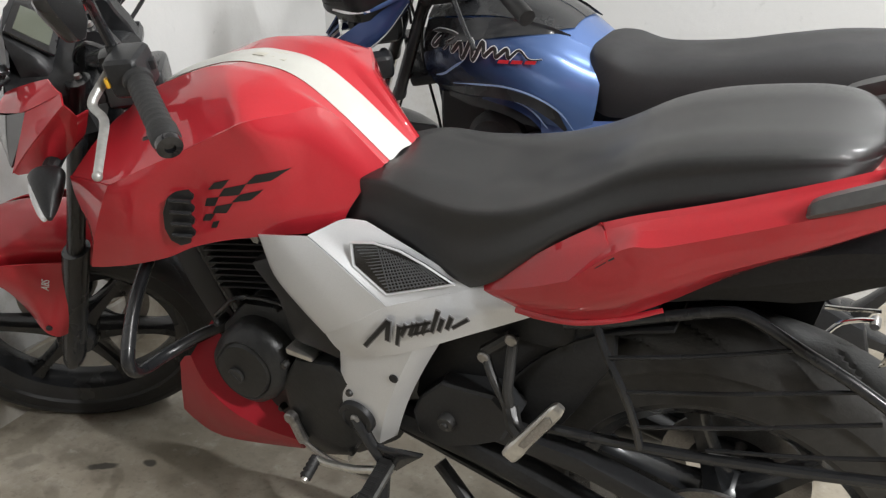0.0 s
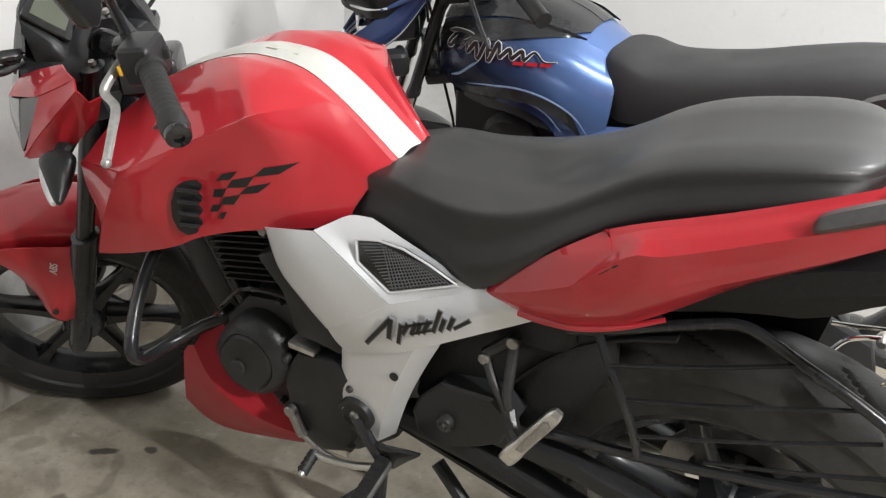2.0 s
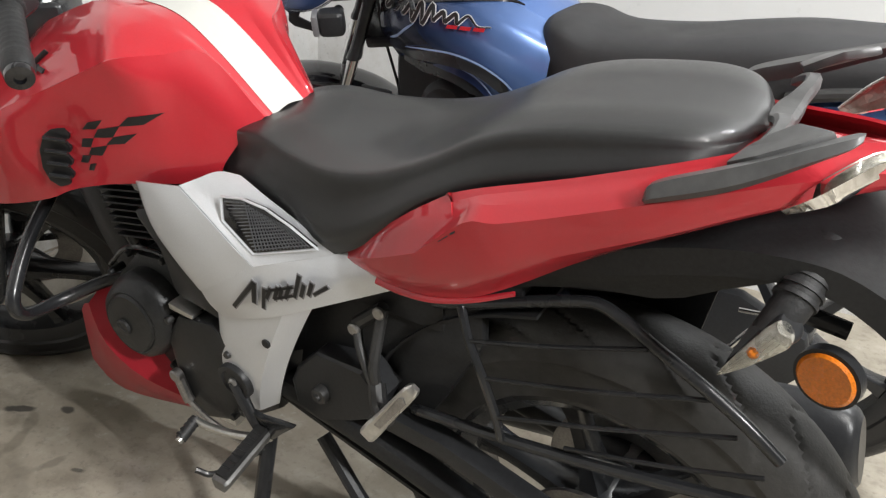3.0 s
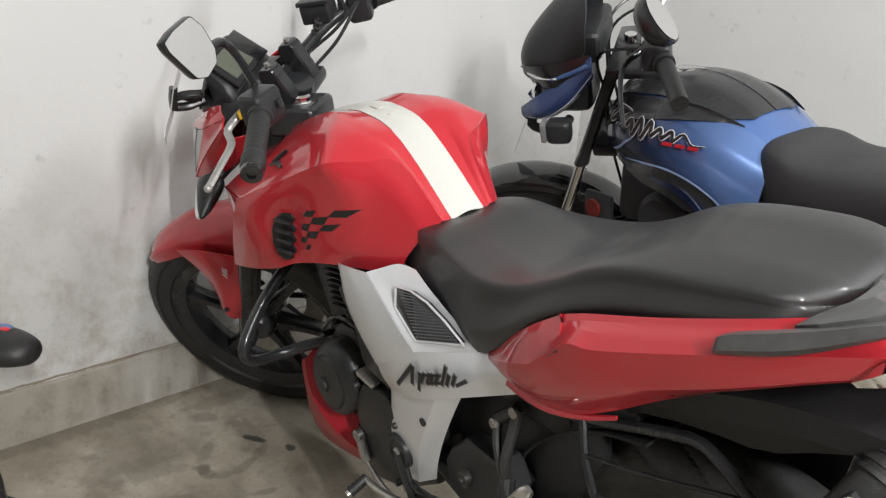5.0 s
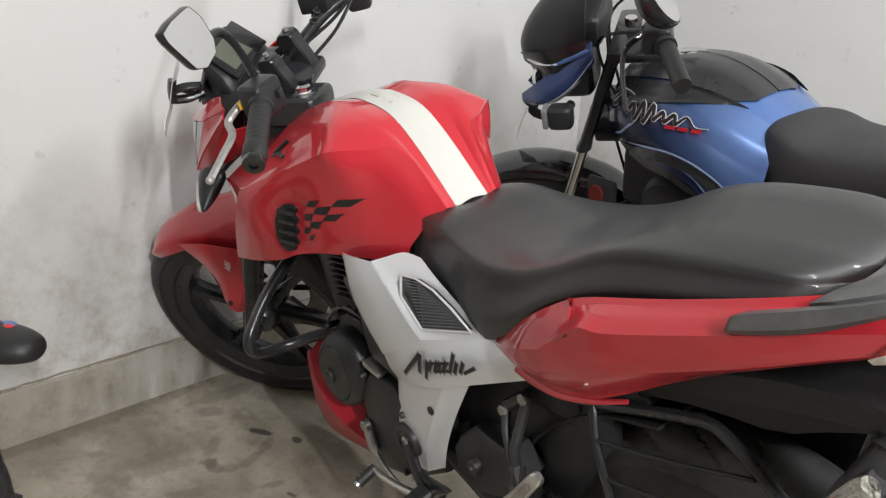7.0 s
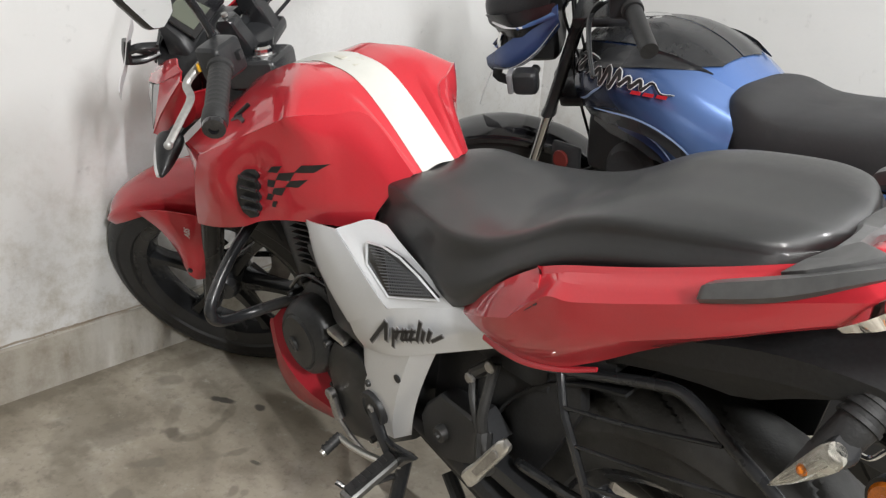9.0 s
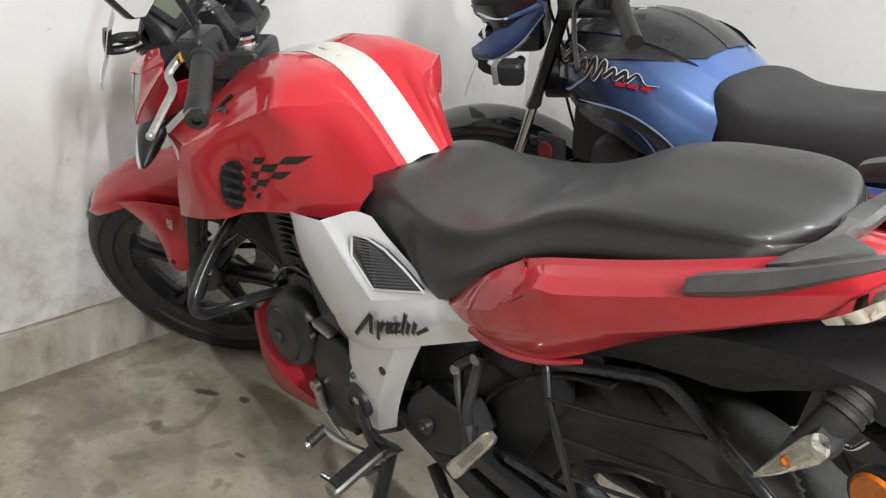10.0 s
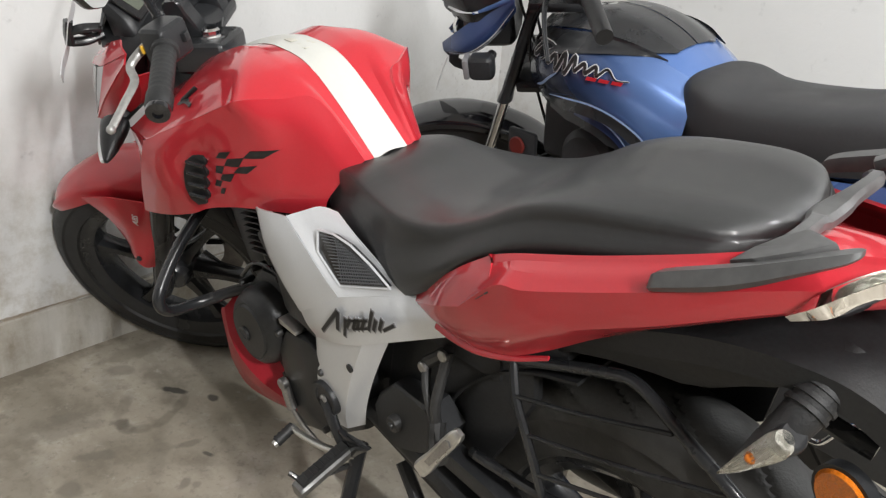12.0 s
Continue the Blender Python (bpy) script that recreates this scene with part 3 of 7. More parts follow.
# tank and its side shrouds: one skin below the crease, one above it
FLANK = [
    L((-0.985, 0.150, 0.640), (-0.953, 0.199, 0.630), (-0.953, 0.199, 0.630), (-0.875, 0.194, 0.650), (-0.800, 0.182, 0.674), (-0.756, 0.171, 0.694), (-0.700, 0.158, 0.712), (-0.650, 0.143, 0.721), (-0.610, 0.130, 0.726), (-0.585, 0.120, 0.728), (-0.560, 0.108, 0.730), (-0.535, 0.096, 0.733)),
    L((-0.975, 0.167, 0.690), (-0.915, 0.208, 0.690), (-0.915, 0.208, 0.690), (-0.850, 0.202, 0.704), (-0.790, 0.188, 0.718), (-0.748, 0.168, 0.726), (-0.695, 0.160, 0.742), (-0.640, 0.146, 0.754), (-0.600, 0.133, 0.759), (-0.575, 0.121, 0.760), (-0.550, 0.109, 0.759), (-0.527, 0.096, 0.756)),
    L((-0.960, 0.182, 0.745), (-0.875, 0.214, 0.748), (-0.875, 0.214, 0.748), (-0.820, 0.206, 0.758), (-0.778, 0.188, 0.768), (-0.737, 0.168, 0.778), (-0.690, 0.162, 0.790), (-0.645, 0.150, 0.802), (-0.600, 0.131, 0.808), (-0.572, 0.114, 0.808), (-0.540, 0.098, 0.798), (-0.513, 0.085, 0.780)),
    L((-0.952, 0.187, 0.770), (-0.852, 0.215, 0.780), (-0.852, 0.215, 0.780), (-0.800, 0.206, 0.802), (-0.755, 0.192, 0.819), (-0.715, 0.177, 0.832), (-0.675, 0.166, 0.847), (-0.640, 0.156, 0.859), (-0.605, 0.143, 0.870), (-0.575, 0.110, 0.866), (-0.540, 0.086, 0.850), (-0.500, 0.074, 0.799)),
    L((-0.945, 0.191, 0.787), (-0.838, 0.213, 0.801), (-0.838, 0.213, 0.801), (-0.790, 0.201, 0.824), (-0.730, 0.187, 0.852), (-0.690, 0.176, 0.871), (-0.665, 0.169, 0.883), (-0.645, 0.163, 0.892), (-0.622, 0.155, 0.902), (-0.588, 0.112, 0.899), (-0.555, 0.069, 0.892), (-0.486, 0.052, 0.817)),
]
CREASE = FLANK[-1]
STRIPE = L((-0.945, 0.036, 0.840), (-0.925, 0.036, 0.852), (-0.925, 0.036, 0.852), (-0.880, 0.036, 0.880), (-0.840, 0.036, 0.898), (-0.800, 0.036, 0.912), (-0.770, 0.036, 0.921), (-0.740, 0.036, 0.928), (-0.700, 0.036, 0.931), (-0.632, 0.036, 0.922), (-0.570, 0.036, 0.885), (-0.485, 0.036, 0.813))
SHOULDER = [(x, -d, z + h) for (x, y, z), d, h in zip(STRIPE, (0.070, 0.071, 0.071, 0.072, 0.072, 0.072, 0.072, 0.072, 0.072, 0.068, 0.055, 0.043), (0, 0, 0, 0, 0, 0.002, 0.004, 0.006, 0.007, 0.006, 0.005, 0.002))]
TOPMID = [tuple((a + b) / 2 + (h if i == 2 else 0) for i, (a, b) in enumerate(zip(p, q))) for p, q, h in zip(CREASE, SHOULDER, (0.006, 0.010, 0.010, 0.013, 0.013, 0.012, 0.011, 0.010, 0.009, 0.005, 0.002, 0.001))]


tank = new("fuel_tank")
tank.parent = red_bike
tagged(tank, "glossy red sculpted fuel tank with a white centre stripe")
# the tank sits a little to the left of the frame's middle
for name, rows, thick in (("tank_side", FLANK, -0.004), ("tank_upper", [CREASE, TOPMID, SHOULDER, SHOULDER, STRIPE], 0.0)):
    part(name, loft(rows, 4, 4, thick=thick), RED, tank, sharp=24)
    part(name, loft(rows, 4, 4, thick=thick), RED, tank, m=at(0, -0.013, 0), sharp=24, mirror=True)


def tank_stripe():
    c = [(x, -0.0065, z + 0.005) for x, y, z in STRIPE]
    r = [(x, -y - 0.013, z) for x, y, z in STRIPE]
    bm = loft([STRIPE, c, r], 6, 4)
    bmesh.ops.translate(bm, vec=(0, 0, 0.0008), verts=bm.verts)
    return bm


part("stripe", tank_stripe(), WHITE_STRIPE, tank, "white stripe along the tank with a faint emblem", sharp=60)
for k, (x, y, lx, ly) in enumerate(((-0.700, -0.004, 0.020, 0.006), (-0.683, 0.004, 0.016, 0.010), (-0.664, -0.002, 0.018, 0.007), (-0.672, 0.012, 0.010, 0.005))):
    part("emblem_mark", box(-lx / 2, lx / 2, -ly, ly, 0, 0.001, 0.0004), EMBLEM, tank, m=at(x, y - 0.009, 0.9358 - 0.10 * max(0, x + 0.70)))
# a small black leaping-figure sticker by the grip, as plain strokes
for p, q in (((-0.806, 0.163, 0.853), (-0.768, 0.163, 0.868)), ((-0.790, 0.163, 0.860), (-0.765, 0.148, 0.884)), ((-0.774, 0.165, 0.866), (-0.748, 0.170, 0.867)), ((-0.800, 0.158, 0.858), (-0.792, 0.150, 0.866))):
    part("sticker_mark", tube(L(p, tuple((a + b) / 2 + (0.001 if i == 2 else 0) for i, (a, b) in enumerate(zip(p, q))), q), 0.0035, 8, 3, flat=0.4), DECAL, tank)


def intake():
    """Black air intake behind the shroud's edge: round in front, scalloped behind."""
    front = [(-0.727, 0.166, 0.797), (-0.746, 0.176, 0.794), (-0.760, 0.184, 0.782), (-0.770, 0.189, 0.760), (-0.774, 0.190, 0.734), (-0.771, 0.187, 0.713), (-0.762, 0.180, 0.702), (-0.748, 0.173, 0.706)]
    back = []
    for k in range(4):
        x, z = -0.745 + k * 0.0048, 0.712 + k * 0.0205
        back += [(x - 0.004, 0.171, z), (x + 0.005, 0.1695, z + 0.006), (x + 0.007, 0.169, z + 0.012), (x + 0.001, 0.169, z + 0.018)]
    return slab(L(*((x, d + 0.006, z) for x, d, z in front + back)), 0.016, 0.002)


both("air_intake", intake, DECAL, red_bike, "black ribbed air intake with scalloped edge")
for k in range(4):
    z = 0.722 + k * 0.0195
    part("rib", tube(L((-0.764 + k * 0.004, 0.1945, z + 0.003), (-0.752 + k * 0.0045, 0.1865, z), (-0.740 + k * 0.0048, 0.1800, z - 0.002)), 0.0030, 8, 3), BLACK_SATIN, red_bike)


def seat():
    """One-piece dished seat: low nose, rising to the pillion part."""
    secs = [  # x, half width, top z, bottom z, width of the top as a share
        (-0.572, 0.030, 0.770, 0.738, 0.70), (-0.555, 0.075, 0.788, 0.728, 0.78), (-0.515, 0.094, 0.808, 0.718, 0.82), (-0.46, 0.106, 0.819, 0.706, 0.84), (-0.40, 0.118, 0.814, 0.700, 0.86), (-0.33, 0.134, 0.817, 0.702, 0.86),
        (-0.26, 0.141, 0.834, 0.750, 0.84), (-0.20, 0.139, 0.862, 0.804, 0.82), (-0.14, 0.130, 0.898, 0.836, 0.83), (-0.08, 0.125, 0.920, 0.858, 0.85), (0.0, 0.121, 0.935, 0.884, 0.85),
        (0.045, 0.113, 0.940, 0.898, 0.85), (0.075, 0.099, 0.939, 0.903, 0.83), (0.095, 0.070, 0.934, 0.910, 0.74), (0.106, 0.018, 0.924, 0.911, 0.6)]
    rows = []
    for x, w, zt, zb, k in secs:
        h = zt - zb
        half = [(w * 0.93, zb), (w * 0.985, zb + 0.25 * h), (w * (0.40 + 0.60 * k), zb + 0.62 * h), (w * (k + 0.045), zt - 0.0100), (w * (k - 0.02), zt - 0.0030), (w * 0.50, zt + 0.0005), (w * 0.25, zt - 0.0005), (0.0, zt - 0.001)]
        rows.append([(x, -y, z) for y, z in half] + [(x, y, z) for y, z in reversed(half[:-1])])
    return loft(rows, 3, 4, close=True, caps=True)


part("seat", seat(), SEAT, red_bike, "black one-piece vinyl seat with a raised pillion part", sharp=50)


def tail_panel(sink=0.0):
    """Red tail cowl flank: bright upper ledge, a band below it and the broad lower face."""
    top = L((-0.155, 0.138, 0.842), (-0.135, 0.137, 0.851), (-0.11, 0.136, 0.861), (-0.03, 0.132, 0.890), (0.06, 0.126, 0.926), (0.13, 0.108, 0.950), (0.20, 0.080, 0.960), (0.27, 0.045, 0.962))
    lip = L((-0.150, 0.142, 0.836), (-0.130, 0.142, 0.846), (-0.11, 0.141, 0.855), (-0.03, 0.137, 0.884), (0.06, 0.131, 0.919), (0.13, 0.113, 0.943), (0.20, 0.084, 0.954), (0.27, 0.048, 0.957))
    led = L((-0.142, 0.156, 0.826), (-0.116, 0.155, 0.848), (-0.09, 0.155, 0.856), (-0.02, 0.150, 0.880), (0.06, 0.143, 0.910), (0.135, 0.122, 0.934), (0.205, 0.090, 0.947), (0.272, 0.051, 0.953))
    mid = L((-0.183, 0.165, 0.776), (-0.122, 0.170, 0.834), (-0.085, 0.169, 0.844), (-0.02, 0.161, 0.868), (0.06, 0.151, 0.900), (0.14, 0.128, 0.927), (0.21, 0.095, 0.942), (0.275, 0.053, 0.949))
    bel = L((-0.186, 0.157, 0.734), (-0.130, 0.162, 0.764), (-0.090, 0.162, 0.784), (-0.025, 0.155, 0.820), (0.06, 0.147, 0.864), (0.14, 0.124, 0.903), (0.21, 0.090, 0.926), (0.275, 0.050, 0.940))
    low = L((-0.184, 0.138, 0.702), (-0.130, 0.138, 0.722), (-0.080, 0.132, 0.753), (-0.020, 0.125, 0.797), (0.06, 0.119, 0.849), (0.14, 0.106, 0.892), (0.21, 0.077, 0.918), (0.275, 0.046, 0.934))
    rows = [[(x, y * (1 - sink * 4 * max(0, x)), z - sink * min(1, max(0, x / 0.09))) for x, y, z in r] for r in (top, lip, lip, led, led, mid, mid, bel, low)]
    return loft(rows, 4, 3)


def tail_front():
    """The folded front facet of the tail cowl, below the seat's corner."""
    top = L((-0.322, 0.113, 0.703), (-0.262, 0.131, 0.757), (-0.205, 0.139, 0.806), (-0.155, 0.138, 0.842))
    lip = L((-0.321, 0.116, 0.701), (-0.258, 0.136, 0.752), (-0.200, 0.147, 0.800), (-0.142, 0.156, 0.826))
    fold = L((-0.318, 0.120, 0.699), (-0.270, 0.141, 0.726), (-0.225, 0.156, 0.752), (-0.183, 0.165, 0.776))
    bel = L((-0.312, 0.121, 0.698), (-0.265, 0.139, 0.709), (-0.225, 0.150, 0.720), (-0.186, 0.157, 0.734))
    low = L((-0.306, 0.119, 0.696), (-0.262, 0.129, 0.693), (-0.225, 0.134, 0.695), (-0.184, 0.138, 0.702))
    return loft([top, lip, lip, fold, fold, bel, low], 4, 3)


def tail_shell(sink=0.0):
    """Front facet and flank, welded along their shared fold."""
    bm = joined(tail_panel(sink), tail_front())
    bmesh.ops.remove_doubles(bm, verts=bm.verts, dist=0.0006)
    bmesh.ops.recalc_face_normals(bm, faces=bm.faces)
    bmesh.ops.solidify(bm, geom=bm.faces[:], thickness=0.004)
    return bm


part("tail_panel", tail_shell(), RED, red_bike, "glossy red folded tail side panel, scratched", None, 22)
part("tail_panel", tail_shell(0.045), RED, red_bike, "glossy red folded tail side panel", None, 22, mirror=True)


def tail_tip():
    """Slim lip along the lower edge of the cowl that runs out to a point."""
    return tube(L((-0.262, 0.128, 0.693), (-0.225, 0.1345, 0.695), (-0.180, 0.1385, 0.702), (-0.130, 0.1375, 0.719), (-0.084, 0.128, 0.738)), 0.0070, 12, 5, 0.0030, 0.6)


both("tail_tip", tail_tip, RED, red_bike)


RIDGE = L((-0.558, 0.147, 0.742), (-0.512, 0.151, 0.714), (-0.470, 0.153, 0.684), (-0.440, 0.152, 0.662))
FOLD = L((-0.553, 0.150, 0.584), (-0.497, 0.158, 0.622), (-0.440, 0.152, 0.662), (-0.385, 0.139, 0.682), (-0.320, 0.121, 0.703), (-0.285, 0.104, 0.716))


def panel_band():
    """Diagonal outer band of the silver cover, between its front edge and the ridge."""
    edge = L((-0.651, 0.136, 0.722), (-0.631, 0.146, 0.664), (-0.591, 0.149, 0.620), (-0.553, 0.150, 0.584))
    inner = [(x + 0.004, y + 0.016, z - 0.002) for x, y, z in edge]
    near = L((-0.641, 0.147, 0.727), (-0.616, 0.155, 0.672), (-0.578, 0.158, 0.629), (-0.545, 0.1545, 0.590))
    mid = L((-0.606, 0.152, 0.736), (-0.570, 0.158, 0.694), (-0.530, 0.160, 0.654), (-0.497, 0.158, 0.622))
    return loft([inner, edge, edge, near, mid, RIDGE], 4, 4, thick=-0.003)


def panel_inner():
    """Inner slope from the ridge down to the vent and up under the seat."""
    r1 = L((-0.543, 0.131, 0.748), (-0.499, 0.134, 0.722), (-0.460, 0.139, 0.695), (-0.425, 0.148, 0.667))
    r2 = L((-0.520, 0.112, 0.756), (-0.455, 0.124, 0.734), (-0.412, 0.130, 0.710), (-0.385, 0.139, 0.682))
    r3 = L((-0.490, 0.104, 0.754), (-0.425, 0.117, 0.742), (-0.375, 0.120, 0.724), (-0.320, 0.121, 0.703))
    return loft([RIDGE, RIDGE, r1, r2, r3], 4, 4, thick=-0.003)


def panel_lower():
    """Flat lower face of the silver cover, with its edge turned in."""
    mid = L((-0.541, 0.150, 0.566), (-0.483, 0.1575, 0.593), (-0.430, 0.154, 0.622), (-0.365, 0.144, 0.650), (-0.283, 0.1290, 0.692), (-0.240, 0.104, 0.712))
    low = L((-0.528, 0.145, 0.548), (-0.470, 0.151, 0.570), (-0.415, 0.149, 0.594), (-0.345, 0.139, 0.631), (-0.238, 0.118, 0.686), (-0.205, 0.102, 0.702))
    turn = [(x, y + 0.020, z - 0.003) for x, y, z in low]
    return loft([FOLD, FOLD, mid, low, low, turn], 4, 4, thick=-0.003)


cover = new("side_cover")
cover.parent = red_bike
tagged(cover, "silver plastic side cover under the seat")
cover_right = new("side_cover")
cover_right.parent = red_bike
for make in (panel_band, panel_inner, panel_lower):
    part("cover_panel", make(), SILVER, cover, sharp=28)
    part("cover_panel", make(), SILVER, cover_right, sharp=28, mirror=True)


def side_leg():
    """The silver cover's lower leg down to the foot peg, bulging round the pivot, with a turned rear facet."""
    r0 = L((-0.536, 0.128, 0.552), (-0.532, 0.140, 0.552), (-0.47, 0.142, 0.570), (-0.412, 0.140, 0.594), (-0.412, 0.140, 0.594), (-0.376, 0.118, 0.612))
    r1 = L((-0.545, 0.128, 0.500), (-0.540, 0.141, 0.500), (-0.49, 0.144, 0.510), (-0.444, 0.142, 0.526), (-0.444, 0.142, 0.526), (-0.412, 0.118, 0.545))
    r2 = L((-0.562, 0.128, 0.462), (-0.557, 0.141, 0.460), (-0.51, 0.145, 0.458), (-0.468, 0.142, 0.468), (-0.468, 0.142, 0.468), (-0.442, 0.118, 0.482))
    r3 = L((-0.568, 0.126, 0.425), (-0.563, 0.139, 0.420), (-0.52, 0.143, 0.410), (-0.486, 0.140, 0.415), (-0.486, 0.140, 0.415), (-0.464, 0.117, 0.425))
    r4 = L((-0.556, 0.120, 0.388), (-0.552, 0.131, 0.384), (-0.525, 0.134, 0.370), (-0.500, 0.132, 0.372), (-0.500, 0.132, 0.372), (-0.480, 0.112, 0.380))
    return loft([r0, r1, r2, r3, r4], 4, 4, thick=-0.004)


part("cover_leg", side_leg(), SILVER, cover, sharp=28)
part("cover_leg", side_leg(), SILVER, cover_right, sharp=28, mirror=True)
VENT = L((-0.493, 0.1315, 0.739), (-0.488, 0.1395, 0.711), (-0.441, 0.1420, 0.679), (-0.350, 0.128, 0.7095), (-0.388, 0.1270, 0.7265), (-0.424, 0.1285, 0.741), (-0.459, 0.1300, 0.745))
VENT = [(x, y - 0.006, z) for x, y, z in VENT]
vent = part("vent", slab(VENT, 0.008, 0.001), BLACK_GLOSS, red_bike, "black meshed vent in a silver frame")
VENT_MID = sum((Vector(p) for p in VENT), Vector()) / len(VENT)
part("vent_frame", tube([Vector(p).lerp(VENT_MID, -0.05) for p in VENT + VENT[:1]], 0.0019, 8, 1, flat=0.8), SILVER, vent, "raised silver vent frame")
GRILLE = mat("grey_grille", (0.13, 0.135, 0.145), 0.28, 0.5)
for k in range(15):
    f = (k + 1) / 16
    a, b2 = Vector(VENT[0]).lerp(Vector(VENT[2]), f), Vector(VENT[6]).lerp(Vector(VENT[3]), f)
    part("slat", tube([a.lerp(b2, 0.04) - Vector((0, 0.0008, 0)), a.lerp(b2, 0.95) - Vector((0, 0.0008, 0))], 0.0009, 6), GRILLE, vent)
for k in range(16):
    f = (k + 1) / 17
    c, d = Vector(VENT[2]).lerp(Vector(VENT[3]), f), Vector(VENT[6]).lerp(Vector(VENT[4]), f)
    part("slat", tube([c.lerp(d, 0.04) - Vector((0, 0.0008, 0)), c.lerp(d, 0.95) - Vector((0, 0.0008, 0))], 0.0009, 6), GRILLE, vent)
part("hole_plug", disc(0.007, 0, 0.003, 16), BLACK_PL, red_bike, m=at(-0.448, -0.1485, 0.529))


def side_script(parent):
    """The dark brush-script badge, drawn as plain slanted strokes on a grey edge."""
    o, ux = Vector((-0.470, -0.1645, 0.598)), Vector((0.148, 0.012, 0.066))
    up = Vector((0.001, 0.000, 0.030))
    strokes = [(-0.04, 0.0, 0.24, 1.05, 0.16), (0.20, 0.05, 0.245, 1.05, 0.18), (0.30, -0.30, 0.35, 0.66, 0.14), (0.35, 0.18, 0.42, 0.62, 0.15), (0.44, 0.10, 0.50, 0.60, 0.15), (0.50, 0.10, 0.545, 0.58, 0.15), (0.56, 0.08, 0.63, 0.60, 0.15),
               (0.66, 0.06, 0.745, 1.05, 0.14), (0.73, 0.06, 0.785, 0.58, 0.15), (0.81, 0.08, 0.87, 0.58, 0.15), (0.87, 0.08, 1.02, 0.30, 0.12),
               (0.34, 0.58, 0.66, 0.54, 0.10), (0.44, 0.12, 0.65, 0.12, 0.10)]
    nrm = ux.cross(up).normalized()
    if nrm.y > 0:
        nrm = -nrm
    for x0, z0, x1, z1, w in strokes:
        p, q = o + ux * x0 + up * z0, o + ux * x1 + up * z1
        side = (q - p).cross(nrm).normalized() * (w * 0.024)
        for grow, lift, material in ((1.5, 0.0, DECAL_GREY), (1.0, 0.0006, DECAL)):
            a, b2 = side * grow, (q - p).normalized() * (grow - 1) * 0.004
            part("badge_stroke", slab([v + nrm * lift for v in (p - a * 0.4 - b2, q - a + b2, q + a * 0.6 + b2, p + a - b2)], 0.0012), material, parent)


side_script(red_bike)


def on_flank(x, z, lift):
    """A point on the tank's left flank, at x and z."""
    pts = []
    for r in FLANK:
        r = spline(r, 10)
        pts.append(min(r, key=lambda q: abs(q.x - x)))
    p = min(spline(pts, 14), key=lambda q: abs(q.z - z))
    return Vector((x, p.y - lift, z))


# black chequer decal behind the air intake: slanted fields (x and z of two opposite edges)
CHECKS = (((-0.698, 0.798), (-0.685, 0.810), (-0.662, 0.816), (-0.677, 0.801)), ((-0.6855, 0.787), (-0.674, 0.801), (-0.641, 0.809), (-0.656, 0.791)), ((-0.642, 0.809), (-0.626, 0.823), (-0.583, 0.830), (-0.610, 0.813)), ((-0.714, 0.768), (-0.706, 0.782), (-0.686, 0.786), (-0.696, 0.771)),
          ((-0.669, 0.779), (-0.654, 0.792), (-0.621, 0.800), (-0.641, 0.784)), ((-0.703, 0.759), (-0.694, 0.771), (-0.667, 0.778), (-0.681, 0.761)), ((-0.724, 0.743), (-0.716, 0.755), (-0.6995, 0.758), (-0.710, 0.745)), ((-0.7126, 0.733), (-0.706, 0.744), (-0.695, 0.747), (-0.7035, 0.7345)))
for quad in CHECKS:
    bm = bmesh.new()
    a, b2, c, d = (Vector((x, 0, z)) for x, z in quad)
    grid = []
    for i in range(5):
        p, q = a.lerp(d, i / 4), b2.lerp(c, i / 4)
        grid.append([bm.verts.new(on_flank(v.x, v.z, 0.0052)) for v in (p, p.lerp(q, 0.5), q)])
    for r0, r1 in zip(grid, grid[1:]):
        for k in range(2):
            bm.faces.new((r0[k], r1[k], r1[k + 1], r0[k + 1]))
    bmesh.ops.recalc_face_normals(bm, faces=bm.faces)
    bmesh.ops.solidify(bm, geom=bm.faces[:], thickness=0.0006)
    part("decal", bm, DECAL, tank)

# front end, turned with the bars
part("steering_stem", tube([(-1.03, 0, 0.838), (-0.99, 0, 0.925)], 0.03, 16), BLACK_SATIN, red_bike, m=S)


def fork_leg():
    a, b2 = Vector((-1.045, -0.095, 0.93)), Vector((-1.335, -0.095, 0.285))
    rings = [(0.0, 0.019), (0.10, 0.019), (0.101, 0.0175), (0.52, 0.0175), (0.521, 0.026), (0.53, 0.027), (0.93, 0.025), (0.97, 0.024), (1.0, 0.018)]
    rows = [[tuple(a.lerp(b2, f) + Vector((math.cos(t) * r, math.sin(t) * r, 0))) for t in (2 * math.pi * k / 20 for k in range(20))] for f, r in rings]
    return loft(rows, 1, 1, close=True, caps=True)


both("fork_leg", fork_leg, BLACK_SATIN, red_bike, "black telescopic fork leg", m=S)
part("top_clamp", box(-1.065, -0.972, -0.108, 0.085, 0.885, 0.912, 0.012), BLACK_SATIN, red_bike, m=S @ Matrix.Translation((0, 0, 0)))
part("lower_clamp", box(-1.12, -1.02, -0.115, 0.115, 0.755, 0.785, 0.010), BLACK_SATIN, red_bike, m=S)
YOKE = at(-0.945, -0.022, 0.876) @ Matrix.Rotation(radians(39), 4, "Z")
part("yoke_cover", box(-0.050, 0.042, -0.056, 0.056, -0.028, 0.026, 0.014, 3), BLACK_SATIN, red_bike, "black cast steering yoke", m=YOKE)
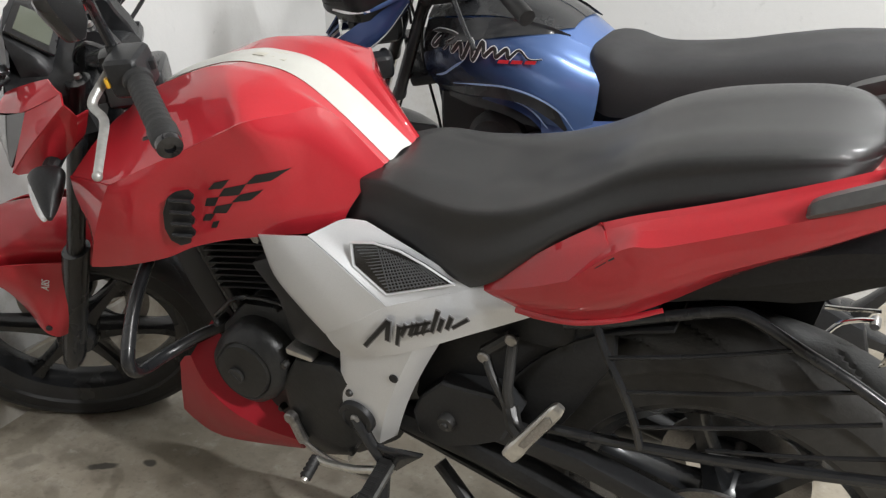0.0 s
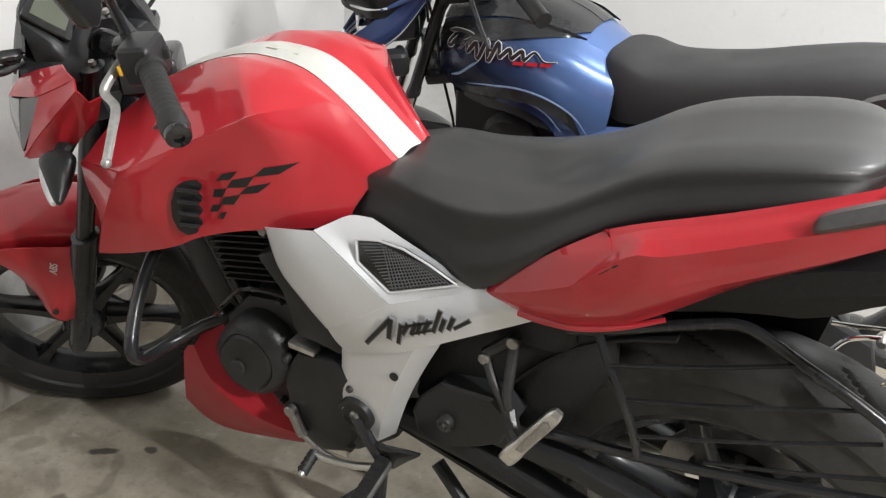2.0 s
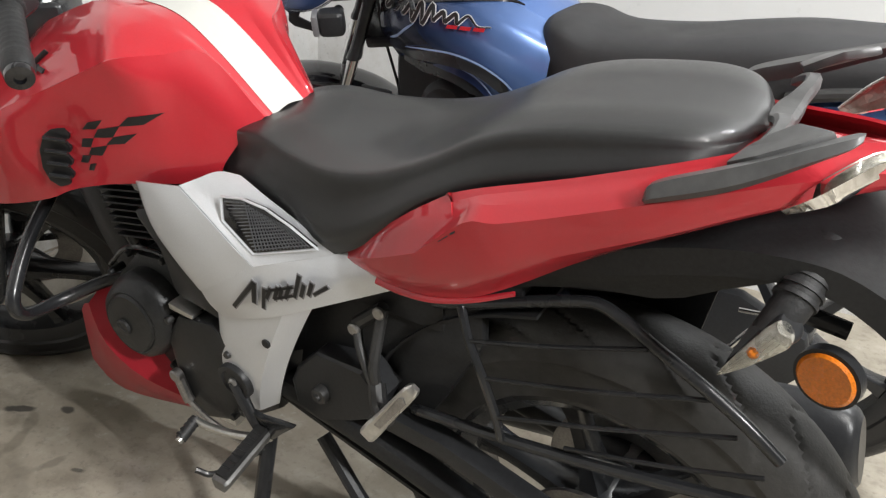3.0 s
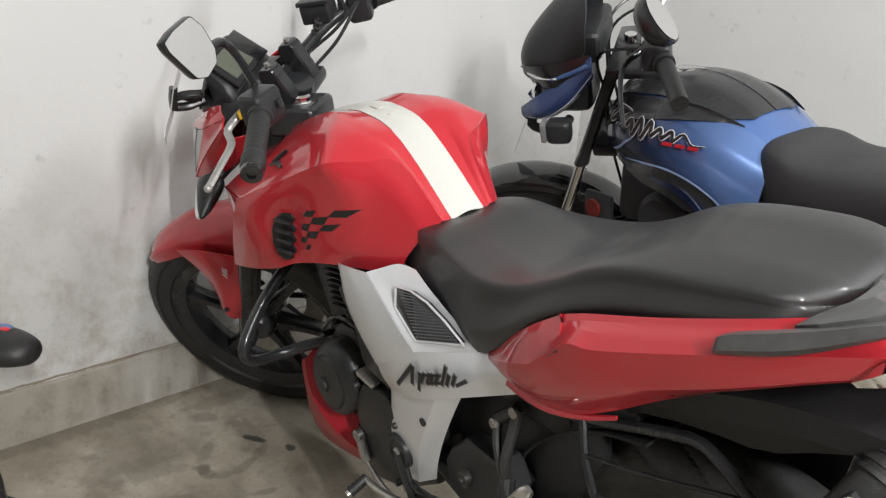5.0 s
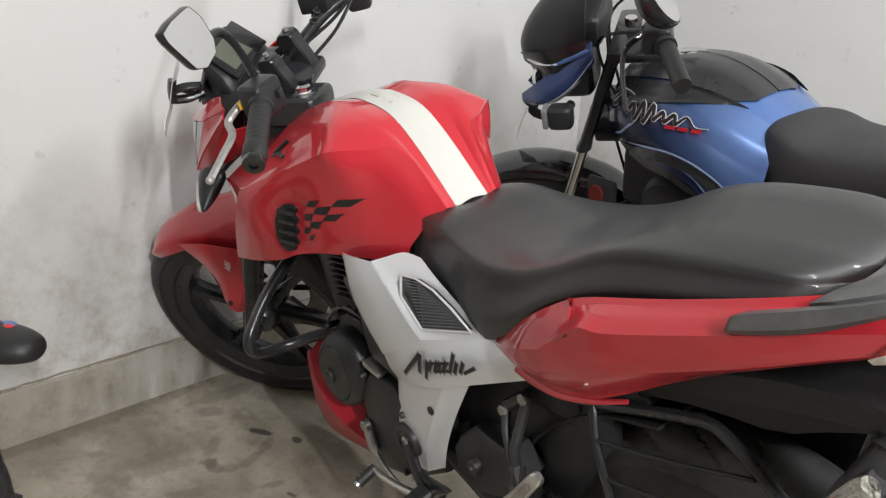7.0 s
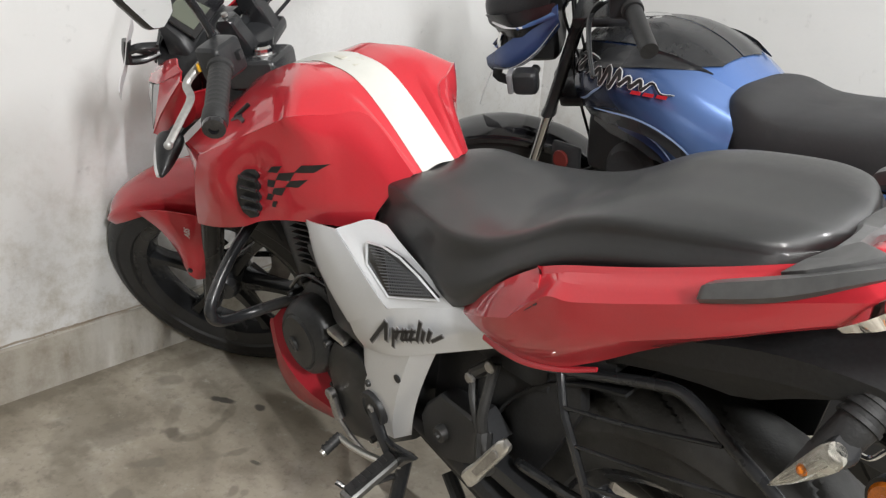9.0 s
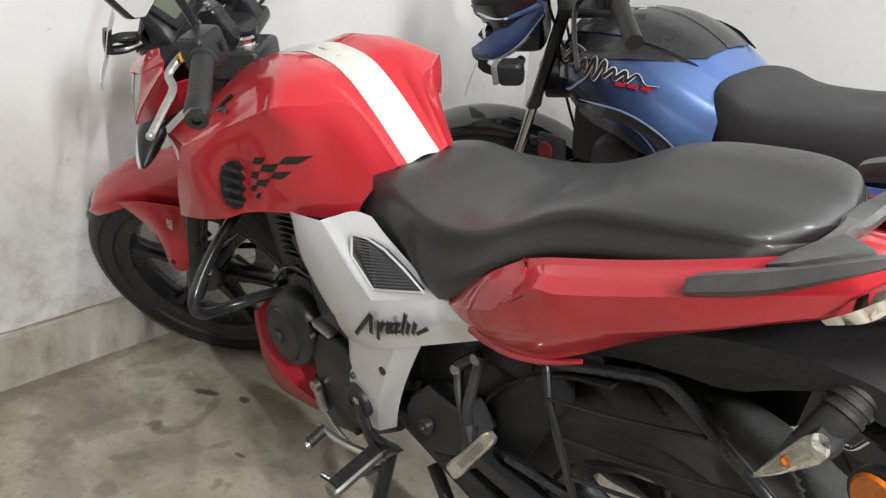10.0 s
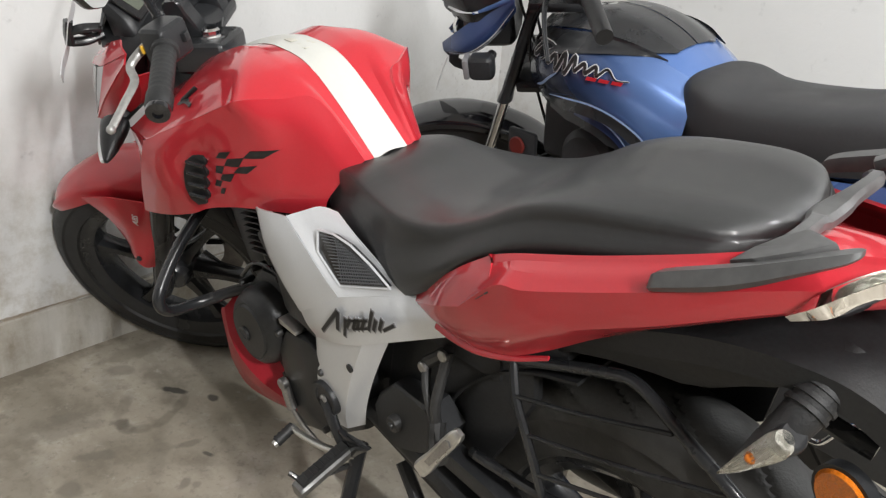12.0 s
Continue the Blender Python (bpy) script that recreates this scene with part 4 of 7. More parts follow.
part("stem_nut", lathe([(0, 0.016), (0.012, 0.016), (0.0155, 0.012), (0.0155, 0.004), (0.021, 0.003), (0.021, 0), (0, 0)], 8, "z"), CHROME, red_bike, "bright chrome stem nut", m=at(-0.930, -0.026, 0.901))
part("ignition_barrel", lathe([(0, 0.05), (0.017, 0.05), (0.02, 0.045), (0.02, 0), (0, 0)], 24, "z"), BLACK_PL, red_bike, m=S @ at(-1.085, 0, 0.90))
part("key_slot", lathe([(0, 0.002), (0.009, 0.002), (0.009, 0), (0, 0)], 20, "z"), CHROME, red_bike, m=S @ at(-1.085, 0, 0.951))
for s in (-1, 1):
    part("bar_riser", loft([[(x + dx, s * (0.045 + dy), z) for dx, dy in ((-w, -0.013), (-w * 0.8, -0.016), (w * 0.8, -0.016), (w, -0.013), (w, 0.013), (w * 0.8, 0.016), (-w * 0.8, 0.016), (-w, 0.013))] for x, w, z in ((-1.000, 0.026, 0.905), (-1.002, 0.023, 0.935), (-1.008, 0.020, 0.960), (-1.009, 0.017, 0.978), (-1.009, 0.010, 0.984))], 1, 2, close=True, caps=True), BLACK_SATIN, red_bike, "black cast bar clamp", m=S)
    part("clamp_bolt", lathe([(0, 0.006), (0.005, 0.006), (0.006, 0), (0, 0)], 12, "z"), STEEL, red_bike, m=S @ at(-1.01, s * 0.045, 0.985))
    part("clamp_bolt", lathe([(0, 0.006), (0.005, 0.006), (0.006, 0), (0, 0)], 12, "z"), STEEL, red_bike, m=S @ at(-1.045, s * 0.09, 0.930))
part("handlebar", tube([(-0.866, -0.395, 0.989), (-0.906, -0.27, 1.015), (-0.955, -0.17, 1.015), (-1.005, -0.08, 0.978), (-1.01, 0, 0.972), (-1.005, 0.08, 0.978), (-0.955, 0.17, 1.015), (-0.905, 0.27, 1.018), (-0.862, 0.395, 0.999)], 0.0115, 14, 8), BLACK_SATIN, red_bike, "matt black handlebar", m=BAR)


def grip():
    """Rubber grip with a ribbed sleeve and a flared end."""
    a, b2 = Vector((-0.905, -0.265, 1.017)), Vector((-0.862, -0.392, 0.999))
    prof = [(0, 0.020), (0.06, 0.0195), (0.07, 0.0165)]
    for k in range(9):
        f = 0.12 + k * 0.075
        prof += [(f, 0.0168), (f + 0.03, 0.0162), (f + 0.05, 0.0168)]
    prof += [(0.80, 0.017), (0.81, 0.0185), (0.96, 0.0185), (1.0, 0.0165)]
    rows = []
    d = (b2 - a).normalized()
    sx = d.cross(Vector((0, 0, 1))).normalized()
    sz = sx.cross(d)
    for f, r in prof:
        rows.append([tuple(a.lerp(b2, f) + r * (math.cos(t) * sx + math.sin(t) * sz)) for t in (2 * math.pi * k / 16 for k in range(16))])
    return loft(rows, 1, 1, close=True, caps=True)


part("grip", grip(), RUBBER, red_bike, "black ribbed rubber grip", m=LEFT_END)
part("grip", mirrored(grip()), RUBBER, red_bike, "black ribbed rubber grip", m=BAR)


def bar_end():
    a = along((-0.862, -0.392, 0.999), (-0.855, -0.413, 0.996))
    bm = lathe([(0, 0), (0.016, 0), (0.017, 0.004), (0.016, 0.010), (0.007, 0.012), (0.007, 0.008), (0, 0.008)], 20)
    bmesh.ops.transform(bm, matrix=a, verts=bm.verts)
    return bm


part("bar_end", bar_end(), BLACK_GLOSS, red_bike, m=LEFT_END)
part("bar_end", mirrored(bar_end()), BLACK_GLOSS, red_bike, m=BAR)


def switch_box():
    bm = box(-0.022, 0.026, -0.030, 0.028, -0.030, 0.026, 0.012, 3)
    bmesh.ops.transform(bm, matrix=at(-0.918, -0.235, 1.02) @ Matrix.Rotation(radians(-16), 4, "Z"), verts=bm.verts)
    return bm


both("switchgear", switch_box, BLACK_PL, red_bike, "black switchgear", m=BAR)
part("yellow_switch", box(-0.950, -0.944, -0.258, -0.248, 1.008, 1.022, 0.003), YELLOW, red_bike, "small yellow passing switch", m=BAR)
part("horn_button", box(-0.895, -0.884, -0.238, -0.224, 1.012, 1.026, 0.003), BLACK_PL, red_bike, m=BAR)
part("kill_switch", box(-0.925, -0.895, 0.215, 0.245, 1.046, 1.058, 0.004), DECAL_RED, red_bike, "red engine stop switch", m=BAR)


def lever(p):
    """Cast lever blade that ends in a ball."""
    b1 = tube(p, 0.0034, 10, 6, 0.0028, 2.1)
    b2 = bmesh.new()
    bmesh.ops.create_uvsphere(b2, u_segments=14, v_segments=10, radius=0.0068)
    bmesh.ops.translate(b2, vec=p[-1], verts=b2.verts)
    return joined(b1, b2)


part("lever", lever([(-0.940, -0.200, 1.014), (-0.960, -0.243, 1.007), (-0.974, -0.266, 0.995), (-0.960, -0.290, 0.985), (-0.962, -0.330, 0.976), (-0.967, -0.375, 0.9644)]), LEVER_ALU, red_bike, "silver ball-ended clutch lever", m=S)
part("lever", lever([(-0.945, 0.20, 1.012), (-0.968, 0.235, 1.008), (-0.985, 0.27, 0.998), (-0.975, 0.31, 0.990), (-0.968, 0.35, 0.980), (-0.966, 0.375, 0.970)]), LEVER_ALU, red_bike, "silver ball-ended brake lever", m=BAR)
part("lever_perch", box(-0.965, -0.92, -0.20, -0.165, 0.996, 1.028, 0.008), BLACK_PL, red_bike, m=BAR)
part("brake_reservoir", joined(box(-1.005, -0.945, 0.145, 0.195, 1.018, 1.055, 0.006), box(-1.008, -0.942, 0.142, 0.198, 1.055, 1.064, 0.003)), BLACK_PL, red_bike, "square black brake fluid reservoir", m=BAR)


def mirror(side, m):
    """Stalked mirror: a kinked arm and an angular, shield-shaped head."""
    s = -side
    arm = part("mirror_arm", tube([(-0.938, s * -0.200, 1.02), (-0.939, s * -0.202, 1.045), (-0.936, s * -0.214, 1.087), (-0.931, s * -0.232, 1.120), (-0.932, s * -0.250, 1.137), (-0.930, s * -0.285, 1.142)], 0.0068, 10, 6), BLACK_SATIN, red_bike, "black mirror stalk", m=m)
    part("stalk_nut", lathe([(0, 0.02), (0.010, 0.02), (0.012, 0.004), (0.012, 0), (0, 0)], 6, "z"), BLACK_SATIN, arm, m=m @ at(-0.938, s * -0.20, 1.018))
    corners = [(-0.296, 1.203), (-0.345, 1.205), (-0.371, 1.201), (-0.369, 1.186), (-0.340, 1.128), (-0.317, 1.117), (-0.284, 1.122), (-0.274, 1.140), (-0.280, 1.178)]
    cy, cz = -0.324, 1.162
    out = [Vector((0, s * (y - cy), z - cz)) for y, z in corners]
    ring = []
    for a, b, c in zip(out[-1:] + out[:-1], out, out[1:] + out[:1]):
        ring += [b.lerp(a, 0.38), b.lerp(a, 0.16).lerp(b.lerp(c, 0.02), 0.5), b.lerp(a, 0.02).lerp(b.lerp(c, 0.16), 0.5), b.lerp(c, 0.38)]
    mm = m @ at(-0.925, s * cy, cz)
    rows = [[(dx, p.y * k, p.z * k) for p in ring] for dx, k in ((0.002, 0.962), (0.003, 0.980), (0.0, 1.0), (-0.006, 1.005), (-0.012, 0.96), (-0.018, 0.76), (-0.020, 0.3))]
    head = part("mirror_head", loft(rows, 1, 1, close=True, caps=True), BLACK_SATIN, red_bike, "black shield-shaped mirror", m=mm)
    bm = bmesh.new()
    bm.faces.new([bm.verts.new((0.0026, p.y * 0.962, p.z * 0.962)) for p in ring])
    part("mirror_glass", bm, MIRROR, head, "mirror glass", m=mm)


mirror(-1, S)
mirror(1, BAR)
# instrument cluster, headlamp and cowl
part("instrument_unit", loft([[(-1.13, y, z) for y, z in ((-0.075, 0.965), (-0.06, 1.03), (0, 1.045), (0.06, 1.03), (0.075, 0.965))], [(-1.09, y, z) for y, z in ((-0.085, 0.935), (-0.075, 0.99), (0, 1.005), (0.075, 0.99), (0.085, 0.935))],
     [(-1.07, y, z) for y, z in ((-0.07, 0.915), (-0.065, 0.95), (0, 0.96), (0.065, 0.95), (0.07, 0.915))]], 3, 3, thick=-0.02), BLACK_PL, red_bike, "black digital instrument display unit", m=S @ at(0, 0, -0.030))
part("display_bezel", slab([(-1.1300, -0.062, 1.0290), (-1.1300, 0.062, 1.0290), (-1.0775, 0.066, 0.9755), (-1.0775, -0.066, 0.9755)], 0.006, 0.003), BLACK_GLOSS, red_bike, "glossy black display bezel", m=S @ at(0.0035, 0, -0.0205))
part("display", slab([(-1.1225, -0.050, 1.0225), (-1.1225, 0.014, 1.0225), (-1.0855, 0.022, 0.9845), (-1.0855, -0.050, 0.9845)], 0.006, 0.001), LCD, red_bike, "unlit grey liquid crystal display", m=S @ at(0.004, 0, -0.020))


def cowl():
    """Side cowl of the headlamp: a brow, a flat cheek and a lower facet below the fold."""
    fold = L((-1.183, 0.149, 0.824), (-1.135, 0.167, 0.872), (-1.085, 0.182, 0.916), (-1.041, 0.192, 0.953))
    lens_edge = L((-1.112, 0.153, 0.930), (-1.088, 0.160, 0.940), (-1.066, 0.166, 0.950), (-1.043, 0.174, 0.962))
    top = L((-1.159, 0.077, 0.919), (-1.127, 0.101, 0.938), (-1.095, 0.124, 0.955), (-1.062, 0.146, 0.970))
    brow = L((-1.186, 0.090, 0.897), (-1.150, 0.122, 0.912), (-1.112, 0.153, 0.930), (-1.043, 0.174, 0.962))
    crest = [tuple((Vector(a).lerp(Vector(b), 0.5) + Vector((0, -0.004, 0.002)))) for a, b in zip(top, brow)]
    low = L((-1.181, 0.147, 0.817), (-1.122, 0.176, 0.840), (-1.068, 0.172, 0.866), (-1.036, 0.183, 0.925))
    under = L((-1.170, 0.125, 0.818), (-1.120, 0.140, 0.832), (-1.065, 0.140, 0.855), (-1.030, 0.150, 0.910))
    return joined(loft([top, crest, brow], 4, 3, thick=-0.003), loft([lens_edge, fold], 4, 3, thick=-0.003), loft([fold, low, low, under], 4, 3, thick=-0.003))


def lamp_lens():
    """Outer corner of the headlamp lens, below the brow."""
    return loft([L((-1.184, 0.060, 0.893), (-1.186, 0.088, 0.895), (-1.160, 0.114, 0.905)), L((-1.200, 0.066, 0.862), (-1.194, 0.100, 0.866), (-1.172, 0.124, 0.876)), L((-1.190, 0.100, 0.832), (-1.188, 0.128, 0.832), (-1.183, 0.140, 0.836))], 3, 4, thick=-0.003)


def lamp_side():
    """Dark inner side between the lens and the cheek."""
    return loft([L((-1.160, 0.113, 0.904), (-1.114, 0.149, 0.926)), L((-1.172, 0.123, 0.875), (-1.142, 0.150, 0.884)), L((-1.184, 0.139, 0.835), (-1.181, 0.146, 0.832))], 3, 3, thick=-0.003)


# the headlamp hangs askew: its far side is lower and closer in
FAR_SIDE = S @ at(-0.010, -0.040, -0.032)
part("headlamp_cowl", cowl(), RED, red_bike, "red headlamp side cowl", m=S, sharp=25)
part("headlamp_cowl", mirrored(cowl()), RED, red_bike, "red headlamp side cowl", m=FAR_SIDE, sharp=25)
part("lamp_corner", lamp_lens(), LAMP_GREY, red_bike, "grey reflecting corner of the headlamp lens", m=S)
part("lamp_corner", mirrored(lamp_lens()), LAMP_GREY, red_bike, "grey reflecting corner of the headlamp lens", m=FAR_SIDE)
part("lamp_side", lamp_side(), BLACK_GLOSS, red_bike, m=S)
part("lamp_side", mirrored(lamp_side()), BLACK_GLOSS, red_bike, m=FAR_SIDE)
part("headlamp", loft([[(-1.175, y, z) for y, z in ((-0.070, 0.89), (0, 0.915), (0.070, 0.89))], [(-1.198, y, z) for y, z in ((-0.068, 0.862), (0, 0.885), (0.068, 0.862))], [(-1.192, y, z) for y, z in ((-0.095, 0.832), (0, 0.830), (0.095, 0.832))],
     [(-1.17, y, z) for y, z in ((-0.06, 0.822), (0, 0.815), (0.06, 0.822))]], 4, 4, thick=-0.006), SMOKED, red_bike, "smoked headlamp lens", m=S)
part("headlamp_shell", loft([[(x, y * w, z) for y, z in ((-1, 0.84), (-1, 0.915), (-0.6, 0.945), (0, 0.95), (0.6, 0.945), (1, 0.915), (1, 0.84), (0.6, 0.825), (-0.6, 0.825))] for x, w in ((-1.160, 0.085), (-1.10, 0.110), (-1.05, 0.105))], 2, 3, close=True, caps=True), BLACK_PL, red_bike, "black shell behind the headlamp", m=S)
part("fly_screen", loft([[(-1.13, y, z) for y, z in ((-0.09, 0.985), (0, 1.03), (0.09, 0.985))], [(-1.153, y, z) for y, z in ((-0.080, 0.960), (0, 0.995), (0.080, 0.960))], [(-1.172, y, z) for y, z in ((-0.066, 0.936), (0, 0.962), (0.066, 0.936))]], 4, 4, thick=-0.004), BLACK_PL, red_bike, "black fly screen", m=S @ at(0, 0, -0.018))
part("plate_bracket", joined(tube(L((-1.150, 0.072, 0.944), (-1.170, 0.095, 0.946), (-1.186, 0.112, 0.955)), 0.0055, 8, 4, flat=1.6), tube(L((-1.140, 0.080, 0.960), (-1.160, 0.100, 0.972), (-1.180, 0.110, 0.972)), 0.0055, 8, 4, flat=1.6), tube(L((-1.176, 0.104, 0.990), (-1.183, 0.110, 0.972), (-1.187, 0.115, 0.952)), 0.008, 8, 4, flat=1.4), tube(L((-1.158, 0.086, 0.950), (-1.172, 0.103, 0.968)), 0.004, 8)), BLACK_SATIN, red_bike, "black number plate bracket", m=S)
# the plate is bent askew on its bracket
front_plate = part("number_plate", loft([[Vector(c) + Vector((0.012, -0.010, 0.016)) * f for f in (-1.0, 0.0, 0.6)] for c in L((-1.150, 0.098, 1.022), (-1.176, 0.108, 0.984), (-1.192, 0.122, 0.950), (-1.199, 0.145, 0.931), (-1.196, 0.165, 0.920))], 2, 4, thick=0.0015), DECAL_WHITE, red_bike, "white front number plate bent askew", m=S)
for s in (-1, 1):
    stalk = part("indicator_stalk", tube([(-1.08, s * 0.08, 0.850), (-1.10, s * 0.15, 0.850), (-1.113, s * 0.195, 0.846)], 0.013, 10, 4), RUBBER, red_bike, m=S)
    base, tip = Vector((-1.116, s * 0.190, 0.846)), Vector((-1.111, s * 0.267, 0.820))

    def blade(shift, rows):
        ring = [(2 * math.pi * k / 14) for k in range(14)]
        return loft([[tuple(base.lerp(tip, f) + Vector(shift) + Vector((a * math.cos(t), 0, b * math.sin(t)))) for t in ring] for f, a, b in rows], 2, 2, close=True, caps=True)

    pod = part("indicator", blade((0, 0, 0), ((0.0, 0.022, 0.012), (0.10, 0.028, 0.018), (0.45, 0.022, 0.017), (0.80, 0.012, 0.011), (1.0, 0.004, 0.004))), BLACK_PL, red_bike, "black tapering front indicator", m=S)
    part("indicator_lens", blade((-0.010, 0, -0.004), ((0.10, 0.014, 0.010), (0.22, 0.020, 0.015), (0.50, 0.017, 0.014), (0.80, 0.010, 0.009), (0.95, 0.004, 0.004))), DECAL_WHITE, pod, "pale indicator lens", m=S)


def fender():
    """Front mudguard: beaked nose, creased top, a drop on each side of the fork."""
    rows = []
    for ang, w, lift, drop in ((-46, 0.018, 0.004, 0.006), (-42, 0.048, 0.008, 0.030), (-30, 0.066, 0.014, 0.050), (-10, 0.072, 0.020, 0.062), (8, 0.074, 0.022, 0.070), (24, 0.072, 0.020, 0.070), (36, 0.062, 0.016, 0.05)):
        a = radians(ang)
        r = 0.297 + lift
        c, sn = math.sin(a), math.cos(a)
        pts = []
        for f, dr in ((-1.0, drop), (-0.98, drop * 0.45), (-0.72, 0.012), (-0.30, 0.002), (0, 0.0), (0.30, 0.002), (0.72, 0.012), (0.98, drop * 0.45), (1.0, drop)):
            pts.append((-1.333 + (r - dr) * c, f * w, 0.303 + (r - dr) * sn))
        rows.append(pts)
    return loft(rows, 3, 4, thick=0.003)


part("front_fender", fender(), RED, red_bike, "red front mudguard", m=S, sharp=28)


def fender_ear():
    r0 = L((-1.40, 0.080, 0.575), (-1.33, 0.092, 0.585), (-1.25, 0.098, 0.575), (-1.215, 0.092, 0.56))
    r1 = L((-1.36, 0.086, 0.52), (-1.31, 0.104, 0.525), (-1.255, 0.112, 0.515), (-1.225, 0.104, 0.505))
    r2 = L((-1.345, 0.092, 0.46), (-1.32, 0.112, 0.455), (-1.285, 0.120, 0.445), (-1.265, 0.110, 0.44))
    r3 = L((-1.335, 0.108, 0.43), (-1.325, 0.118, 0.415), (-1.31, 0.122, 0.405), (-1.295, 0.116, 0.402))
    return loft([r0, r1, r2, r3], 4, 4, thick=-0.003)


both("fender_side", fender_ear, RED, red_bike, "red mudguard side piece", m=S)
part("fender_bolt", disc(0.006, 0, -0.004, 12), BLACK_PL, red_bike, m=S @ at(-1.315, -0.121, 0.432))
part("brake_caliper", box(-1.30, -1.22, 0.045, 0.095, 0.36, 0.46, 0.012), GREY_MET, red_bike, m=S)

# engine
engine = new("engine")
engine.parent = red_bike
tagged(engine, "dark grey single-cylinder engine")
part("crankcase", plate([(-0.82, 0.40), (-0.80, 0.50), (-0.74, 0.56), (-0.62, 0.575), (-0.52, 0.53), (-0.47, 0.46), (-0.48, 0.36), (-0.56, 0.30), (-0.70, 0.285), (-0.79, 0.32)], -0.115, 0.13, 0.012), ENGINE, engine)
part("magneto_cover", loft([[(-0.735 + r * math.cos(a) * (1 + 0.55 * max(0, math.cos(a - 0.9)) ** 2), -y, 0.450 + r * math.sin(a) * (1 + 0.55 * max(0, math.cos(a - 0.9)) ** 2)) for a in (2 * math.pi * k / 36 for k in range(36))] for r, y in ((0.066, 0.112), (0.066, 0.140), (0.060, 0.154), (0.050, 0.161), (0.047, 0.159), (0.044, 0.163), (0.001, 0.165))], 1, 1, close=True), ENGINE, engine, "dark grey round magneto cover")
part("cover_plug", disc(0.014, -0.164, -0.170, 28, 0, 0.001), GREY_MET, engine, "slotted dark plug", m=at(-0.739, 0, 0.452))
part("plug_slot", box(-0.010, 0.010, -0.1712, -0.168, -0.0016, 0.0016, 0), BLACK_PL, engine, m=at(-0.739, 0, 0.452) @ Matrix.Rotation(radians(35), 4, "Y"))
part("sprocket_cover", plate([(-0.66, 0.36), (-0.665, 0.45), (-0.63, 0.505), (-0.56, 0.515), (-0.515, 0.49), (-0.515, 0.40), (-0.55, 0.33), (-0.63, 0.30)], -0.105, -0.147, 0.010), ENGINE, engine, "dark grey sprocket cover")
part("cover_strip", plate([(-0.640, 0.514), (-0.592, 0.512), (-0.592, 0.520), (-0.640, 0.526)], -0.118, -0.149, 0.003), ALU, engine, "bare aluminium strip")
for x, z in ((-0.80, 0.51), (-0.745, 0.562), (-0.665, 0.575), (-0.63, 0.50), (-0.64, 0.44), (-0.645, 0.385), (-0.60, 0.55), (-0.70, 0.36)):
    part("bolt", lathe([(0, -0.128), (0.0045, -0.128), (0.0058, -0.125), (0.0065, -0.119), (0.0065, -0.10), (0, -0.10)], 10), ENGINE, engine, m=at(x, 0, z))
for x, z in ((-0.648, 0.49), (-0.645, 0.34), (-0.530, 0.475), (-0.545, 0.345)):
    part("cover_screw", lathe([(0, -0.153), (0.005, -0.153), (0.006, -0.151), (0.006, -0.14), (0, -0.14)], 10), GREY_MET, engine, m=at(x, 0, z))
part("sump_lug", box(-0.630, -0.575, -0.125, -0.095, 0.286, 0.312, 0.004), ALU, engine, "bare cast lug under the engine")
part("cover_seam", tube(L((-0.805, 0.118, 0.52), (-0.745, 0.120, 0.572), (-0.66, 0.120, 0.585), (-0.60, 0.120, 0.56)), 0.004, 8, 4), BLACK_SATIN, engine)
FINM = at(-0.745, 0, 0.560) @ Matrix.Rotation(radians(-12), 4, "Y")
part("cylinder", box(-0.055, 0.055, -0.07, 0.07, 0, 0.16, 0.01), ENGINE, engine, m=FINM)
for k in range(11):
    part("fin", box(-0.072, 0.072, -0.088, 0.088, 0.008 + k * 0.0115, 0.0108 + k * 0.0115, 0.001, 1), ENGINE, engine, m=FINM)
part("cylinder_head", box(-0.065, 0.065, -0.08, 0.08, 0.145, 0.215, 0.014), ENGINE, engine, m=FINM)
part("engine_mount", box(-0.665, -0.645, -0.125, -0.10, 0.69, 0.735, 0.004), GREY_MET, engine)
part("mount_bolt", disc(0.008, -0.12, -0.134, 6), STEEL, engine, m=at(-0.668, 0, 0.705))
part("air_duct", plate([(-0.688, 0.664), (-0.646, 0.684), (-0.592, 0.655), (-0.545, 0.610), (-0.538, 0.520), (-0.580, 0.528), (-0.632, 0.534), (-0.646, 0.610)], -0.095, -0.140, 0.014), BLACK_PL, red_bike, "black plastic frame cover")


def belly_pan():
    r0 = L((-0.872, 0.132, 0.425), (-0.838, 0.148, 0.392), (-0.80, 0.153, 0.360), (-0.745, 0.146, 0.328), (-0.680, 0.118, 0.292))
    r1 = L((-0.915, 0.122, 0.390), (-0.875, 0.138, 0.345), (-0.825, 0.145, 0.312), (-0.765, 0.136, 0.287), (-0.683, 0.112, 0.272))
    r2 = L((-0.975, 0.098, 0.240), (-0.92, 0.112, 0.232), (-0.86, 0.120, 0.234), (-0.78, 0.116, 0.246), (-0.687, 0.103, 0.258))
    r3 = L((-0.960, 0.030, 0.225), (-0.91, 0.040, 0.215), (-0.85, 0.050, 0.218), (-0.77, 0.050, 0.232), (-0.690, 0.050, 0.245))
    r_in = [(x + 0.02, y * 0.66, z + 0.05) for x, y, z in r0]
    return loft([r_in, r0, r0, r1, r2, r2, r3], 2, 2, thick=-0.004)


